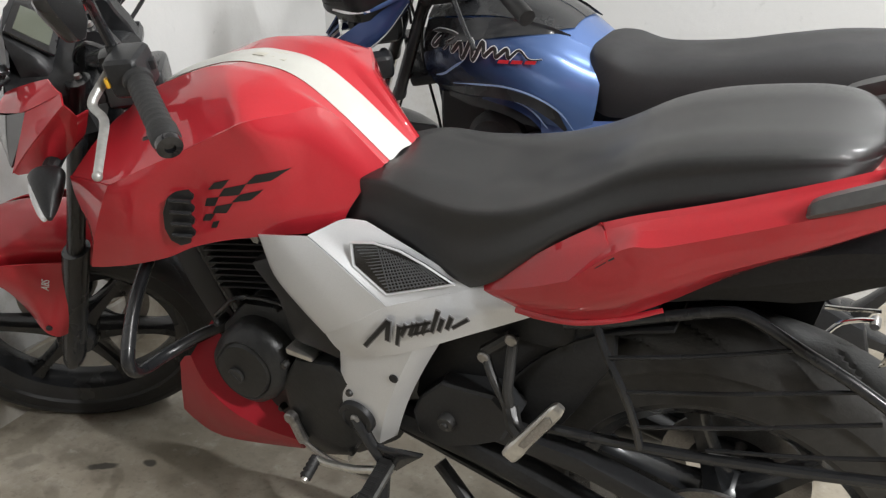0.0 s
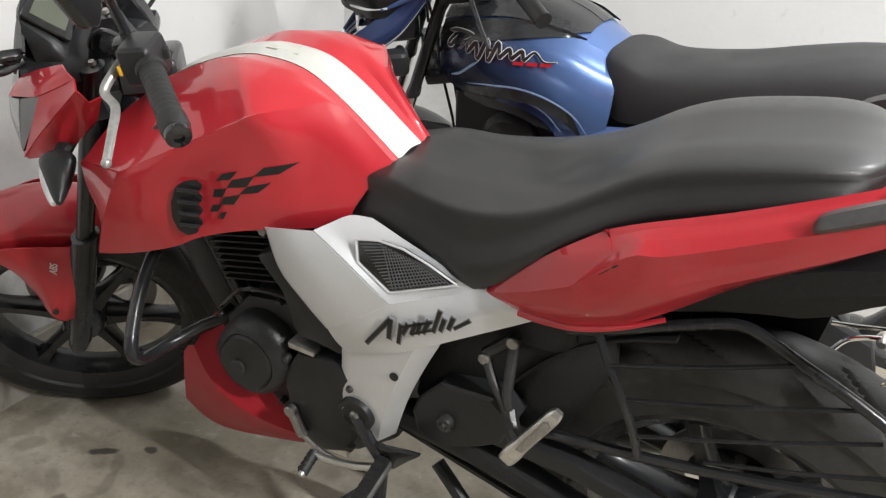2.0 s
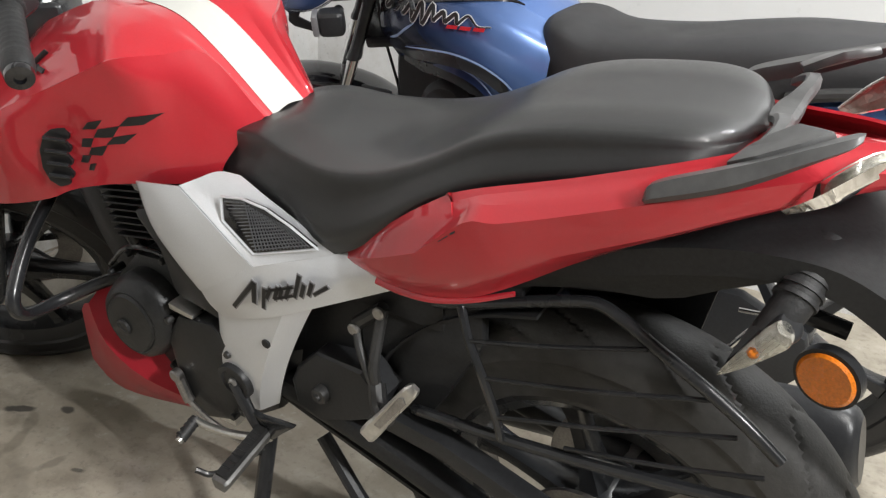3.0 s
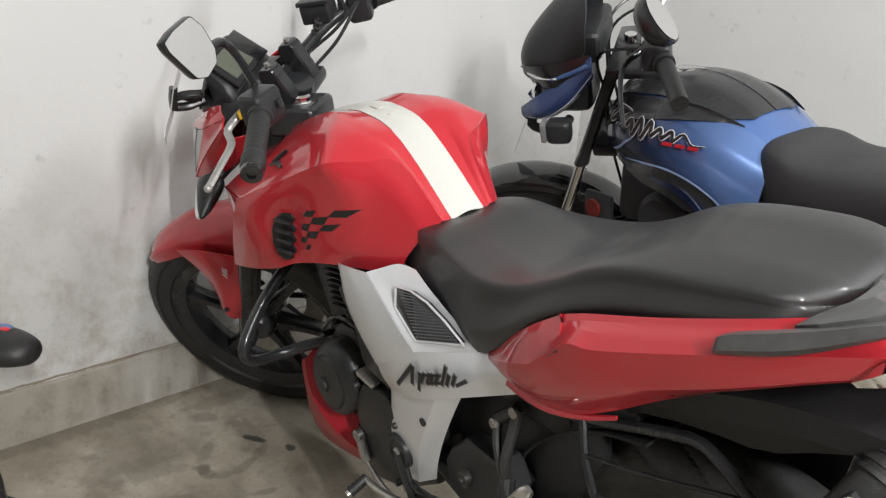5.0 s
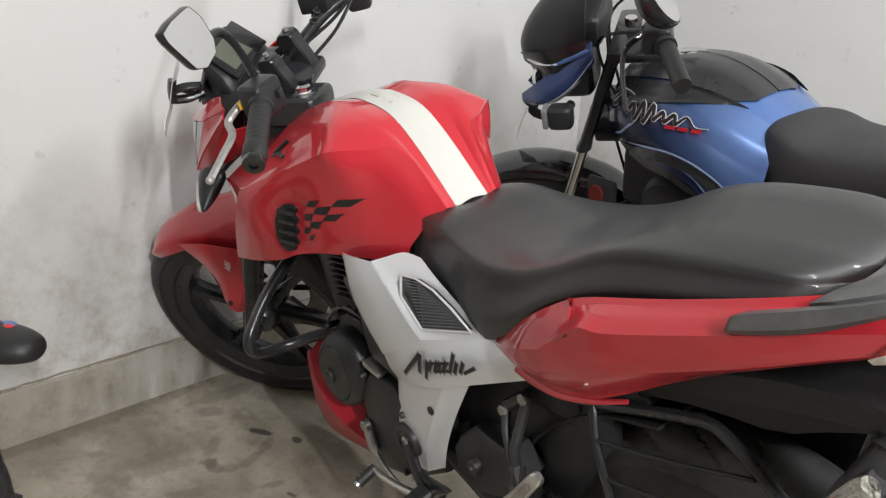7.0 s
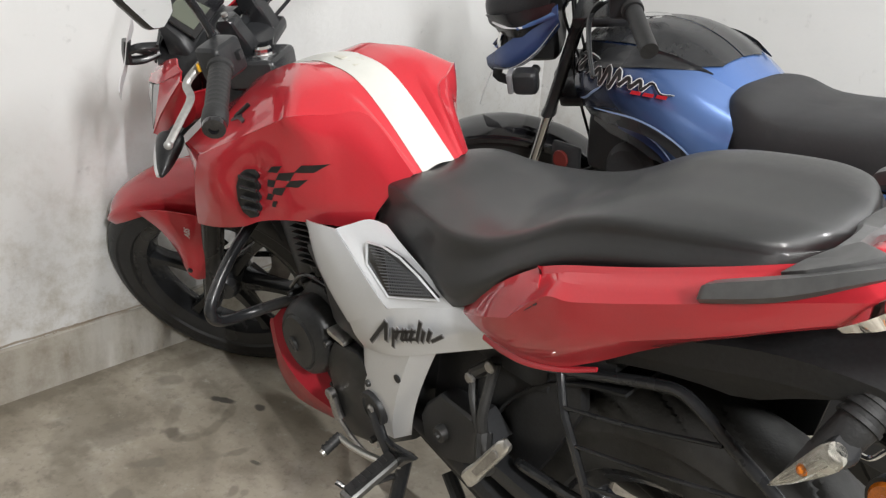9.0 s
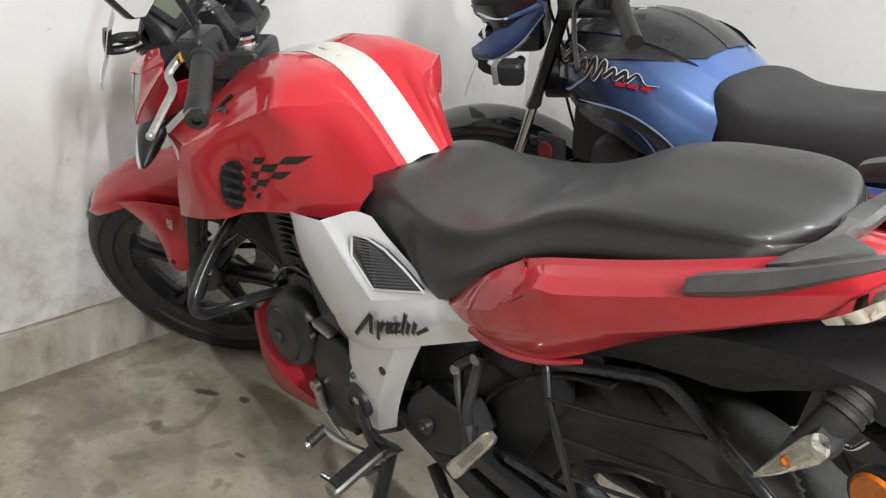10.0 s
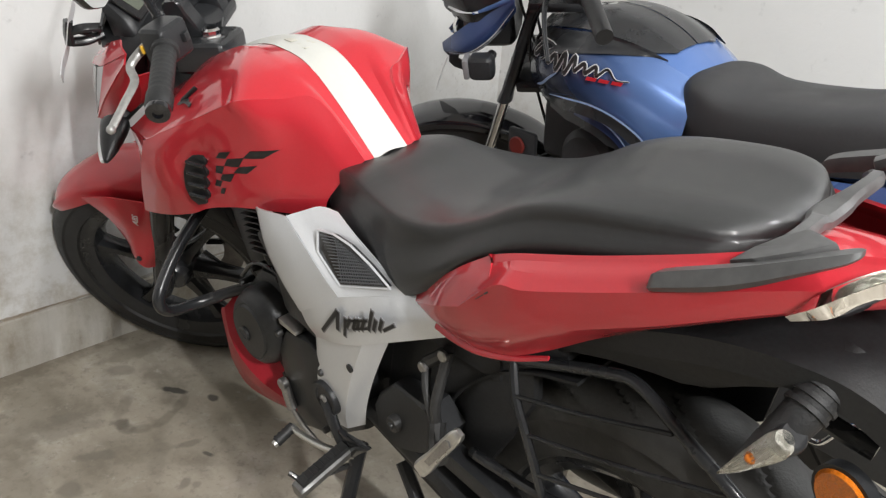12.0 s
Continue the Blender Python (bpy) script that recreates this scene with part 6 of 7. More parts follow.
xa = Vector((0.0250, -0.006, 0.0490)).normalized()
za = Vector((-0.15, -1, 0.05)).normalized()
ya = za.cross(xa).normalized()
za = xa.cross(ya)
lettering("ABS", 0.020, DECAL_WHITE, red_bike, S @ Matrix.Translation((-1.272, -0.1165, 0.541)) @ Matrix((xa, ya, za)).transposed().to_4x4())
# chips and scratches in the red paint
for p, q, w, material in (((-0.152, 0.1670, 0.802), (-0.140, 0.1682, 0.813), 0.0009, DECAL), ((-0.137, 0.1687, 0.816), (-0.131, 0.1694, 0.821), 0.0013, DECAL), ((-0.182, 0.157, 0.752), (-0.176, 0.158, 0.758), 0.0010, DECAL_WHITE), ((-0.168, 0.159, 0.756), (-0.163, 0.160, 0.761), 0.0010, DECAL_WHITE),
                       ((0.072, 0.1435, 0.880), (0.075, 0.1432, 0.8815), 0.0014, EMBLEM)):
    part("paint_chip", tube(L(p, q), w, 6, flat=0.4), material, red_bike)
part("mudguard_inner", slab([(-0.12, 0.074, 0.58), (0.02, 0.076, 0.58), (0.066, 0.076, 0.61), (0.078, 0.076, 0.68), (0.082, 0.078, 0.80), (0.02, 0.080, 0.80), (-0.12, 0.070, 0.735)], 0.006, 0.002), BLACK_DEEP, red_bike, "black inner mudguard wall")
both("mudguard_flank", lambda: slab(L((-0.130, 0.072, 0.690), (-0.090, 0.078, 0.714), (-0.040, 0.080, 0.732), (0.010, 0.080, 0.744), (0.045, 0.080, 0.750), (0.075, 0.080, 0.762), (0.110, 0.082, 0.786), (0.160, 0.084, 0.815), (0.160, 0.090, 0.845), (0.060, 0.094, 0.820), (-0.020, 0.088, 0.775), (-0.110, 0.070, 0.725)), 0.006, 0.002), BLACK_DEEP, red_bike, "black inner tail moulding")
part("frame_cover", plate([(-0.42, 0.60), (-0.30, 0.615), (-0.20, 0.655), (-0.15, 0.66), (-0.15, 0.60), (-0.20, 0.50), (-0.245, 0.42), (-0.33, 0.335), (-0.42, 0.35), (-0.46, 0.44)], -0.058, -0.078, 0.008), BLACK_DEEP, red_bike, "black frame side cover")
part("chain", tube(L((-0.49, 0.098, 0.385), (-0.30, 0.098, 0.330), (-0.10, 0.090, 0.262), (0.0, 0.078, 0.246)), 0.0065, 8, 4, flat=1.6), ENGINE, red_bike, "dull drive chain")
part("main_stand", tube(L((-0.42, 0.09, 0.32), (-0.30, 0.12, 0.22), (-0.17, 0.13, 0.17)), 0.012, 10, 4), BLACK_PL, red_bike, "folded black centre stand")
# brake hose with its coiled sleeve, and the control cables
hose = part("brake_hose", tube([(-0.975, 0.130, 0.985), (-0.995, 0.118, 0.955), (-1.02, 0.100, 0.915), (-1.06, 0.060, 0.86)], 0.0045, 8, 6), BLACK_SATIN, red_bike, "black brake hose with coiled sleeve", m=S)
for k in range(5):
    f = k / 5
    part("sleeve_ring", lathe([(0.005, -0.0022), (0.0075, -0.0015), (0.0075, 0.0015), (0.005, 0.0022)], 14, "z"), GREY_MET, hose, m=S @ at(-0.980 - 0.028 * f, 0.127 - 0.017 * f, 0.978 - 0.042 * f) @ Matrix.Rotation(radians(35), 4, "Y"))
for pts in (((-0.950, -0.175, 1.012), (-1.000, -0.120, 1.000), (-1.050, -0.060, 0.940), (-1.055, -0.030, 0.850)), ((-0.915, 0.215, 0.985), (-0.960, 0.150, 0.950), (-1.030, 0.070, 0.915), (-1.05, 0.03, 0.84)), ((-0.925, 0.21, 0.975), (-0.955, 0.13, 0.935), (-1.010, 0.050, 0.895), (-1.02, 0.0, 0.84))):
    part("cable", tube(list(pts), 0.0035, 8, 8), BLACK_SATIN, red_bike, "black control cable", m=S)

# silencer low on the far side of the rear wheel
def silencer():
    r = []
    for x, z, a, b in ((-0.40, 0.262, 0.020, 0.020), (-0.34, 0.275, 0.022, 0.024), (-0.28, 0.296, 0.045, 0.060), (-0.22, 0.314, 0.050, 0.078), (0.02, 0.374, 0.052, 0.084), (0.20, 0.418, 0.050, 0.078), (0.26, 0.432, 0.044, 0.066), (0.275, 0.436, 0.030, 0.050)):
        r.append([(x - 0.22 * b * math.sin(t), 0.168 + a * math.cos(t), z + b * math.sin(t)) for t in (2 * math.pi * k / 20 for k in range(20))])
    return loft(r, 1, 4, close=True, caps=True)


can = part("silencer", silencer(), BLACK_PL, red_bike, "black exhaust silencer beyond the rear wheel")
part("silencer_strap", tube([(0.00, 0.112, 0.372), (0.00, 0.130, 0.438), (0.00, 0.168, 0.456), (0.00, 0.206, 0.438)], 0.006, 8, 4), BLACK_SATIN, can)


# ---- the blue motorcycle behind, also on its stand with the bars turned left ----
BLUE_POSE = pose(0, 0.80, 0, 5)
blue_bike = thing("motorcycle", BLUE_POSE, "blue and black commuter motorcycle with long dark seat", "motorcycle", "parked motorcycles")
SB = steer((-0.80, 0, 0.90), 26, 37)


def fade(name, a, b, x0, x1):
    """Metallic paint that fades from one colour to another along the tank."""
    m = mat(name, a, 0.27, 0.35, 0.5)
    nt = m.node_tree
    tc, sp, mr, nz = (nt.nodes.new(k) for k in ("ShaderNodeTexCoord", "ShaderNodeSeparateXYZ", "ShaderNodeMapRange", "ShaderNodeTexNoise"))
    nz.inputs["Scale"].default_value = 600
    nt.links.new(tc.outputs["Object"], nz.inputs["Vector"])
    nt.links.new(tc.outputs["Object"], sp.inputs[0])
    mr.interpolation_type = "SMOOTHSTEP"
    mr.inputs["From Min"].default_value, mr.inputs["From Max"].default_value = x0, x1
    nt.links.new(sp.outputs["X"], mr.inputs["Value"])
    mx = nt.nodes.new("ShaderNodeMix")
    mx.data_type = "RGBA"
    mx.inputs["A"].default_value, mx.inputs["B"].default_value = (*a, 1), (*b, 1)
    nt.links.new(mr.outputs[0], mx.inputs["Factor"])
    nt.links.new(mx.outputs["Result"], nt.nodes["Principled BSDF"].inputs["Base Color"])
    return m


TANK_BLUE = fade("navy_to_blue_paint", (0.016, 0.028, 0.078), (0.105, 0.19, 0.43), -0.70, -0.44)
BT = [
    L((-0.79, 0.085, 0.730), (-0.72, 0.120, 0.738), (-0.62, 0.145, 0.735), (-0.52, 0.150, 0.712), (-0.425, 0.135, 0.690)),
    L((-0.815, 0.110, 0.785), (-0.73, 0.162, 0.800), (-0.63, 0.182, 0.803), (-0.52, 0.176, 0.785), (-0.412, 0.140, 0.752)),
    L((-0.825, 0.100, 0.845), (-0.74, 0.160, 0.862), (-0.63, 0.178, 0.870), (-0.52, 0.164, 0.855), (-0.412, 0.122, 0.812)),
    L((-0.825, 0.075, 0.885), (-0.74, 0.122, 0.905), (-0.63, 0.132, 0.915), (-0.53, 0.114, 0.896), (-0.428, 0.074, 0.848)),
]
BTOP = [BT[3], L((-0.83, 0.035, 0.905), (-0.74, 0.060, 0.932), (-0.63, 0.065, 0.941), (-0.53, 0.055, 0.915), (-0.436, 0.036, 0.860)), L((-0.83, 0, 0.910), (-0.74, 0, 0.940), (-0.63, 0, 0.947), (-0.53, 0, 0.920), (-0.438, 0, 0.863))]
btank = new("fuel_tank")
btank.parent = blue_bike
tagged(btank, "blue fuel tank with dark nose and black top")
both("tank_side", lambda: loft(BT, 5, 5), TANK_BLUE, btank)
both("tank_crown", lambda: loft(BTOP, 5, 5), BLUE, btank)


def black_top():
    """The black field on the tank's crown, rounded off before the seat."""
    bm = loft(BTOP, 6, 10)
    for co, no in (((-0.488, 0, 0), (1, 0, 0)), ((-0.500, -0.085, 0), (1, -0.6, 0))):
        bmesh.ops.bisect_plane(bm, geom=bm.verts[:] + bm.edges[:] + bm.faces[:], plane_co=co, plane_no=no, clear_outer=True)
    bmesh.ops.translate(bm, vec=(0, -0.0022, 0.0036), verts=bm.verts)
    return bm


both("tank_top", black_top, BLACK_SATIN, btank, "black tank top")
part("filler_cap", lathe([(0, 0.010), (0.03, 0.009), (0.036, 0.006), (0.042, 0.004), (0.046, 0), (0, 0)], 40, "z"), CHROME, btank, "chrome fuel cap", m=at(-0.70, 0, 0.941))


def on_tank(x, z, lift=0.002):
    """A point on the left flank of the blue tank."""
    prof = [[p for p in spline(r, 8)] for r in BT]
    pts = []
    for r in prof:
        k = min(range(len(r)), key=lambda i: abs(r[i].x - x))
        pts.append(r[k])
    cur = spline(pts, 8)
    p = min(cur, key=lambda q: abs(q.z - z))
    return Vector((x, p.y - lift, z))


def ribbon(path, w, material, parent, lift=0.002, name="decal"):
    """A flat decal band that follows the tank's flank."""
    mids = [on_tank(x, z, lift) for x, z in path]
    mids = spline(mids, 5)
    bm = bmesh.new()
    prev = None
    for i, p in enumerate(mids):
        d = (mids[min(i + 1, len(mids) - 1)] - mids[max(i - 1, 0)]).normalized()
        s = d.cross(Vector((0, -1, 0.1))).normalized()
        k = min(1.0, 0.25 + 4 * min(i, len(mids) - 1 - i) / len(mids))
        pair = [bm.verts.new(p + s * w * k), bm.verts.new(p - s * w * k)]
        if prev:
            bm.faces.new((prev[0], pair[0], pair[1], prev[1]))
        prev = pair
    bmesh.ops.recalc_face_normals(bm, faces=bm.faces)
    bmesh.ops.solidify(bm, geom=bm.faces[:], thickness=0.0008)
    part(name, bm, material, parent)


ribbon([(-0.79, 0.748), (-0.70, 0.765), (-0.62, 0.774), (-0.55, 0.768), (-0.50, 0.742), (-0.470, 0.700)], 0.0135, BLACK_SATIN, btank, 0.0045)
ribbon([(-0.76, 0.735), (-0.68, 0.742), (-0.61, 0.742), (-0.56, 0.728), (-0.53, 0.705)], 0.020, BLACK_SATIN, btank, 0.0040)
ribbon([(-0.73, 0.772), (-0.66, 0.785), (-0.59, 0.789), (-0.53, 0.776), (-0.48, 0.744), (-0.452, 0.700)], 0.0018, BLUE_LIGHT, btank, 0.0060)
ribbon([(-0.70, 0.752), (-0.63, 0.760), (-0.575, 0.756), (-0.535, 0.738), (-0.508, 0.702)], 0.0016, BLUE_LIGHT, btank, 0.0060)
ribbon([(-0.66, 0.747), (-0.61, 0.750), (-0.565, 0.740), (-0.535, 0.722), (-0.522, 0.700)], 0.0070, BLUE_DARK, btank, 0.0056)
ribbon([(-0.775, 0.783), (-0.745, 0.794), (-0.712, 0.816), (-0.685, 0.834)], 0.0026, BLUE_LIGHT, btank, 0.0040)


def black_flank():
    """The black field that runs down from the tank's crown over its upper flank."""
    cols = ((-0.815, 0.822, 0.886), (-0.780, 0.838, 0.897), (-0.740, 0.856, 0.905), (-0.690, 0.870, 0.911), (-0.640, 0.880, 0.916), (-0.590, 0.888, 0.916), (-0.540, 0.889, 0.907), (-0.510, 0.887, 0.896), (-0.485, 0.882, 0.885))
    rows = [[tuple(on_tank(x, lo + (hi - lo) * f, 0.0055)) for x, lo, hi in cols] for f in (0, 0.25, 0.5, 0.75, 1.0)]
    return loft(rows, 4, 2)


both("tank_flank_field", black_flank, BLACK_SATIN, btank, "black upper tank flank")


def tank_script():
    """The white-edged brush script and the small red word, as plain slanted strokes."""
    runs = [[(-0.790, 0.872), (-0.760, 0.880), (-0.722, 0.880), (-0.712, 0.872), (-0.735, 0.862)], [(-0.765, 0.876), (-0.778, 0.850), (-0.768, 0.848), (-0.750, 0.876)]]
    zig = []
    for k in range(7):
        x = -0.746 + k * 0.0265
        lo, hi = (0.842, 0.864) if k not in (2, 3) else (0.832, 0.874)
        zig += [(x, lo + 0.0020 * k), (x + 0.006, lo + 0.004 + 0.0020 * k), (x + 0.0200, hi + 0.0012 * k)]
    runs.append(zig + [(-0.545, 0.856), (-0.520, 0.858)])
    runs = [[(x + 0.004, 0.864 + (z - 0.860) * 0.90 - 0.07 * max(0, x + 0.70)) for x, z in run] for run in runs]
    for run in runs:
        for w, lift, material in ((0.0056, 0.0062, DECAL_WHITE), (0.0038, 0.0076, DECAL)):
            ribbon(run, w, material, btank, lift, "script_stroke")
    for k in range(3):
        x = -0.606 + k * 0.028
        p = on_tank(x, 0.838 + 0.001 * k, 0.006)
        part("badge_bar", slab([p, p + Vector((0.023, 0.001, 0.001)), p + Vector((0.026, 0.0015, 0.008)), p + Vector((0.003, 0.001, 0.007))], 0.001), DECAL_RED, btank, "red badge block")


tank_script()


def blue_seat():
    secs = [(-0.455, 0.060, 0.852, 0.790), (-0.442, 0.110, 0.864, 0.760), (-0.40, 0.132, 0.864, 0.735), (-0.33, 0.138, 0.848, 0.740), (-0.20, 0.140, 0.860, 0.755), (-0.10, 0.140, 0.880, 0.775), (0.0, 0.138, 0.898, 0.800), (0.10, 0.130, 0.906, 0.820),
            (0.20, 0.118, 0.912, 0.840), (0.27, 0.09, 0.908, 0.85), (0.29, 0.03, 0.895, 0.86)]
    rows = []
    for x, w, zt, zb in secs:
        half = [(w * 0.94, zb), (w, zb + 0.4 * (zt - zb)), (w * 0.97, zt - 0.030), (w * 0.86, zt - 0.010), (w * 0.55, zt), (0, zt + 0.002)]
        rows.append([(x, -y, z) for y, z in half] + [(x, y, z) for y, z in reversed(half[:-1])])
    return loft(rows, 3, 4, close=True, caps=True)


part("seat", blue_seat(), GREY_SEAT, blue_bike, "long flat dark grey dual seat", sharp=60)


def blue_side():
    return loft([L((-0.54, 0.118, 0.705), (-0.42, 0.132, 0.722), (-0.25, 0.135, 0.745), (-0.05, 0.128, 0.775), (0.20, 0.100, 0.830)), L((-0.52, 0.128, 0.670), (-0.42, 0.145, 0.680), (-0.25, 0.146, 0.700), (-0.05, 0.136, 0.735), (0.20, 0.104, 0.800)),
                 L((-0.45, 0.110, 0.610), (-0.38, 0.125, 0.605), (-0.25, 0.130, 0.640), (-0.05, 0.122, 0.695), (0.20, 0.092, 0.775))], 4, 4, thick=-0.004)


both("side_panel", blue_side, BLUE, blue_bike, "blue side cover")
for k in range(2):
    part("side_decal", tube(L((-0.50 + k * 0.03, 0.1315, 0.672 - 0.012 * k), (-0.36, 0.1475, 0.682 - 0.014 * k), (-0.25, 0.149, 0.696 - 0.016 * k)), 0.0025, 6, 4, flat=0.5), DECAL_WHITE if k == 0 else DECAL, blue_bike)
part("under_tank", box(-0.80, -0.46, -0.09, 0.09, 0.60, 0.745, 0.03, 3), BLACK_PL, blue_bike)
bengine = new("engine")
bengine.parent = blue_bike
tagged(bengine, "black single-cylinder engine")
part("crankcase", plate([(-0.78, 0.33), (-0.76, 0.45), (-0.68, 0.50), (-0.52, 0.50), (-0.44, 0.42), (-0.46, 0.32), (-0.56, 0.27), (-0.72, 0.28)], -0.11, 0.12, 0.015), ENGINE, bengine)
for k in range(7):
    part("fin", box(-0.83 + k * 0.022, -0.824 + k * 0.022, -0.085, 0.085, 0.42, 0.58, 0.002, 1), ENGINE, bengine)
part("air_box", disc(0.068, -0.04, -0.128, 40, 0, 0.016), BLACK_PL, bengine, "round black air filter box", m=at(-0.645, 0, 0.640))
part("carburettor", box(-0.575, -0.53, -0.11, -0.03, 0.60, 0.67, 0.012), GREY_MET, bengine)
part("hose_clamp", disc(0.016, -0.11, -0.122, 18, 0.006, 0.002), STEEL, bengine, m=at(-0.553, 0, 0.64))
part("frame_downtube", tube([(-0.84, 0, 0.80), (-0.80, 0, 0.60), (-0.74, 0, 0.40)], 0.02, 12), BLACK_SATIN, blue_bike)
part("rear_frame", tube([(-0.5, 0, 0.70), (-0.2, 0, 0.68), (0.15, 0, 0.74)], 0.03, 10), BLACK_SATIN, blue_bike)
part("swing_arm", tube(L((-0.45, 0.09, 0.36), (0.10, 0.10, 0.315)), 0.022, 10), BLACK_SATIN, blue_bike)
part("chain_case", plate([(-0.46, 0.30), (-0.44, 0.42), (0.02, 0.42), (0.15, 0.37), (0.17, 0.30), (0.12, 0.23), (-0.42, 0.26)], -0.09, -0.125, 0.012), BLACK_PL, blue_bike)
alloy_wheel("rear_wheel", blue_bike, at(0.11, 0, 0.302), 0.300, 0.085, 0.235, 5, 0.3, RUBBER, BLACK_SATIN, "black alloy rear wheel")
bw = alloy_wheel("front_wheel", blue_bike, SB @ at(-1.10, 0, 0.318), 0.329, 0.074, 0.268, 5, 0.55, RUBBER, BLACK_SATIN, "black cast alloy front wheel")
part("drum_cover", disc(0.075, -0.03, -0.062, 36, 0, 0.006), GREY_MET, bw)


def blue_fender():
    rows = []
    for ang, w, lift in ((-62, 0.040, 0.030), (-50, 0.050, 0.038), (-25, 0.054, 0.042), (0, 0.055, 0.044), (25, 0.054, 0.042), (45, 0.052, 0.038), (70, 0.048, 0.034)):
        a = radians(ang)
        r = 0.309 + lift
        rows.append([(-1.10 + (r - d) * math.sin(a), f * w, 0.318 + (r - d) * math.cos(a)) for f, d in ((-1, 0.034), (-0.98, 0.016), (-0.6, 0.003), (0, 0), (0.6, 0.003), (0.98, 0.016), (1, 0.034))])
    return loft(rows, 3, 4, thick=0.003)


part("front_fender", blue_fender(), BLACK_GLOSS, blue_bike, "glossy black front mudguard", m=SB)


def blue_fork(stops):
    a, b2 = Vector((-0.862, -0.09, 0.985)), Vector((-1.105, -0.09, 0.33))
    rows = [[tuple(a.lerp(b2, f) + Vector((math.cos(t) * r, math.sin(t) * r, 0))) for t in (2 * math.pi * k / 18 for k in range(18))] for f, r in stops]
    return loft(rows, 1, 1, close=True, caps=True)


both("fork_cover", lambda: blue_fork(((0, 0.0150), (0.33, 0.0150), (0.36, 0.018), (0.37, 0.018))), BLACK_SATIN, blue_bike, "black upper fork cover", m=SB)
both("fork_tube", lambda: blue_fork(((0.36, 0.0145), (0.60, 0.0145))), CHROME, blue_bike, "chrome fork tube", m=SB)
both("fork_slider", lambda: blue_fork(((0.58, 0.020), (0.60, 0.023), (0.95, 0.022), (1.0, 0.02))), BLACK_SATIN, blue_bike, "black fork slider", m=SB)
part("fork_clamp", box(-0.92, -0.80, -0.115, 0.115, 0.775, 0.80, 0.01), BLACK_SATIN, blue_bike, m=SB)
part("top_clamp", box(-0.88, -0.76, -0.115, 0.115, 0.965, 0.99, 0.01), BLACK_SATIN, blue_bike, m=SB)
part("fork_reflector", disc(0.022, 0, -0.008, 24, 0, 0.002), mat("dull_red_reflector", (0.14, 0.018, 0.014), 0.3), blue_bike, "round red side reflector", m=at(-0.85, -0.105, 0.612))
part("reflector_bracket", box(-0.885, -0.80, -0.105, -0.09, 0.57, 0.65, 0.01), BLACK_PL, blue_bike)


def visor():
    """Tall black flyscreen that sweeps back over the lamp."""
    rows = []
    for x, z, w, k in ((-1.085, 0.945, 0.060, 0.06), (-1.085, 0.985, 0.092, 0.11), (-1.063, 1.03, 0.106, 0.14), (-1.015, 1.085, 0.106, 0.10), (-0.965, 1.13, 0.095, 0.055), (-0.935, 1.155, 0.070, 0.02), (-0.925, 1.162, 0.03, 0.005)):
        rows.append([(x + k * abs(f) ** 2.2, f * w, z - 0.012 * abs(f)) for f in (-1, -0.8, -0.4, 0, 0.4, 0.8, 1)])
    return loft(rows, 3, 4, thick=-0.004)


part("visor", visor(), BLACK_PL, blue_bike, "matt black flyscreen", m=SB, sharp=60)


def wing():
    """Blue pointed fairing cheek: a crescent that sweeps up and back."""
    r0 = L((-1.095, 0.030, 0.858), (-1.045, 0.066, 0.905), (-0.975, 0.096, 0.962), (-0.905, 0.112, 1.020))
    r1 = L((-1.092, 0.040, 0.846), (-1.030, 0.088, 0.870), (-0.965, 0.114, 0.922), (-0.903, 0.123, 0.996))
    r2 = L((-1.084, 0.040, 0.834), (-1.010, 0.072, 0.860), (-0.955, 0.096, 0.912), (-0.905, 0.112, 0.974))
    return loft([r0, r1, r2], 5, 5, thick=-0.004)


def brow():
    """Dark upper prong below the flyscreen, edged in silver."""
    r0 = L((-1.082, 0.036, 0.968), (-1.025, 0.084, 0.990), (-0.965, 0.102, 1.008), (-0.912, 0.106, 1.022))
    r1 = L((-1.066, 0.044, 0.956), (-1.012, 0.092, 0.966), (-0.958, 0.108, 0.982), (-0.906, 0.114, 1.000))
    r2 = L((-1.056, 0.040, 0.928), (-1.005, 0.088, 0.938), (-0.955, 0.100, 0.960), (-0.910, 0.106, 0.985))
    return loft([r0, r1, r2], 5, 5, thick=-0.004)


CHEEK_BLUE = fade("dark_to_mid_blue_paint", (0.016, 0.030, 0.10), (0.045, 0.085, 0.24), -1.05, -0.93)
both("fairing_cheek", wing, CHEEK_BLUE, blue_bike, "dark blue fairing cheek with silver flashes", m=SB)
both("fairing_brow", brow, BLACK_SATIN, blue_bike, "black fairing brow with a white flash", m=SB)
for pts, w, material in ((L((-1.094, 0.036, 0.849), (-1.036, 0.082, 0.878), (-0.968, 0.110, 0.932), (-0.906, 0.120, 1.000)), 0.0035, BLUE_LIGHT), (L((-1.088, 0.042, 0.843), (-1.025, 0.088, 0.866), (-0.962, 0.113, 0.915), (-0.906, 0.121, 0.984)), 0.004, DECAL_WHITE),
                         (L((-1.064, 0.047, 0.957), (-1.030, 0.080, 0.960), (-0.985, 0.104, 0.970)), 0.0065, DECAL_WHITE), (L((-1.0, 0.098, 0.966), (-0.956, 0.111, 0.984), (-0.906, 0.118, 1.006)), 0.008, BLUE)):
    for s in (-1, 1):
        part("flash", tube([(x, y * -s, z) for x, y, z in pts], w, 8, 5, flat=0.35), material, blue_bike, m=SB)
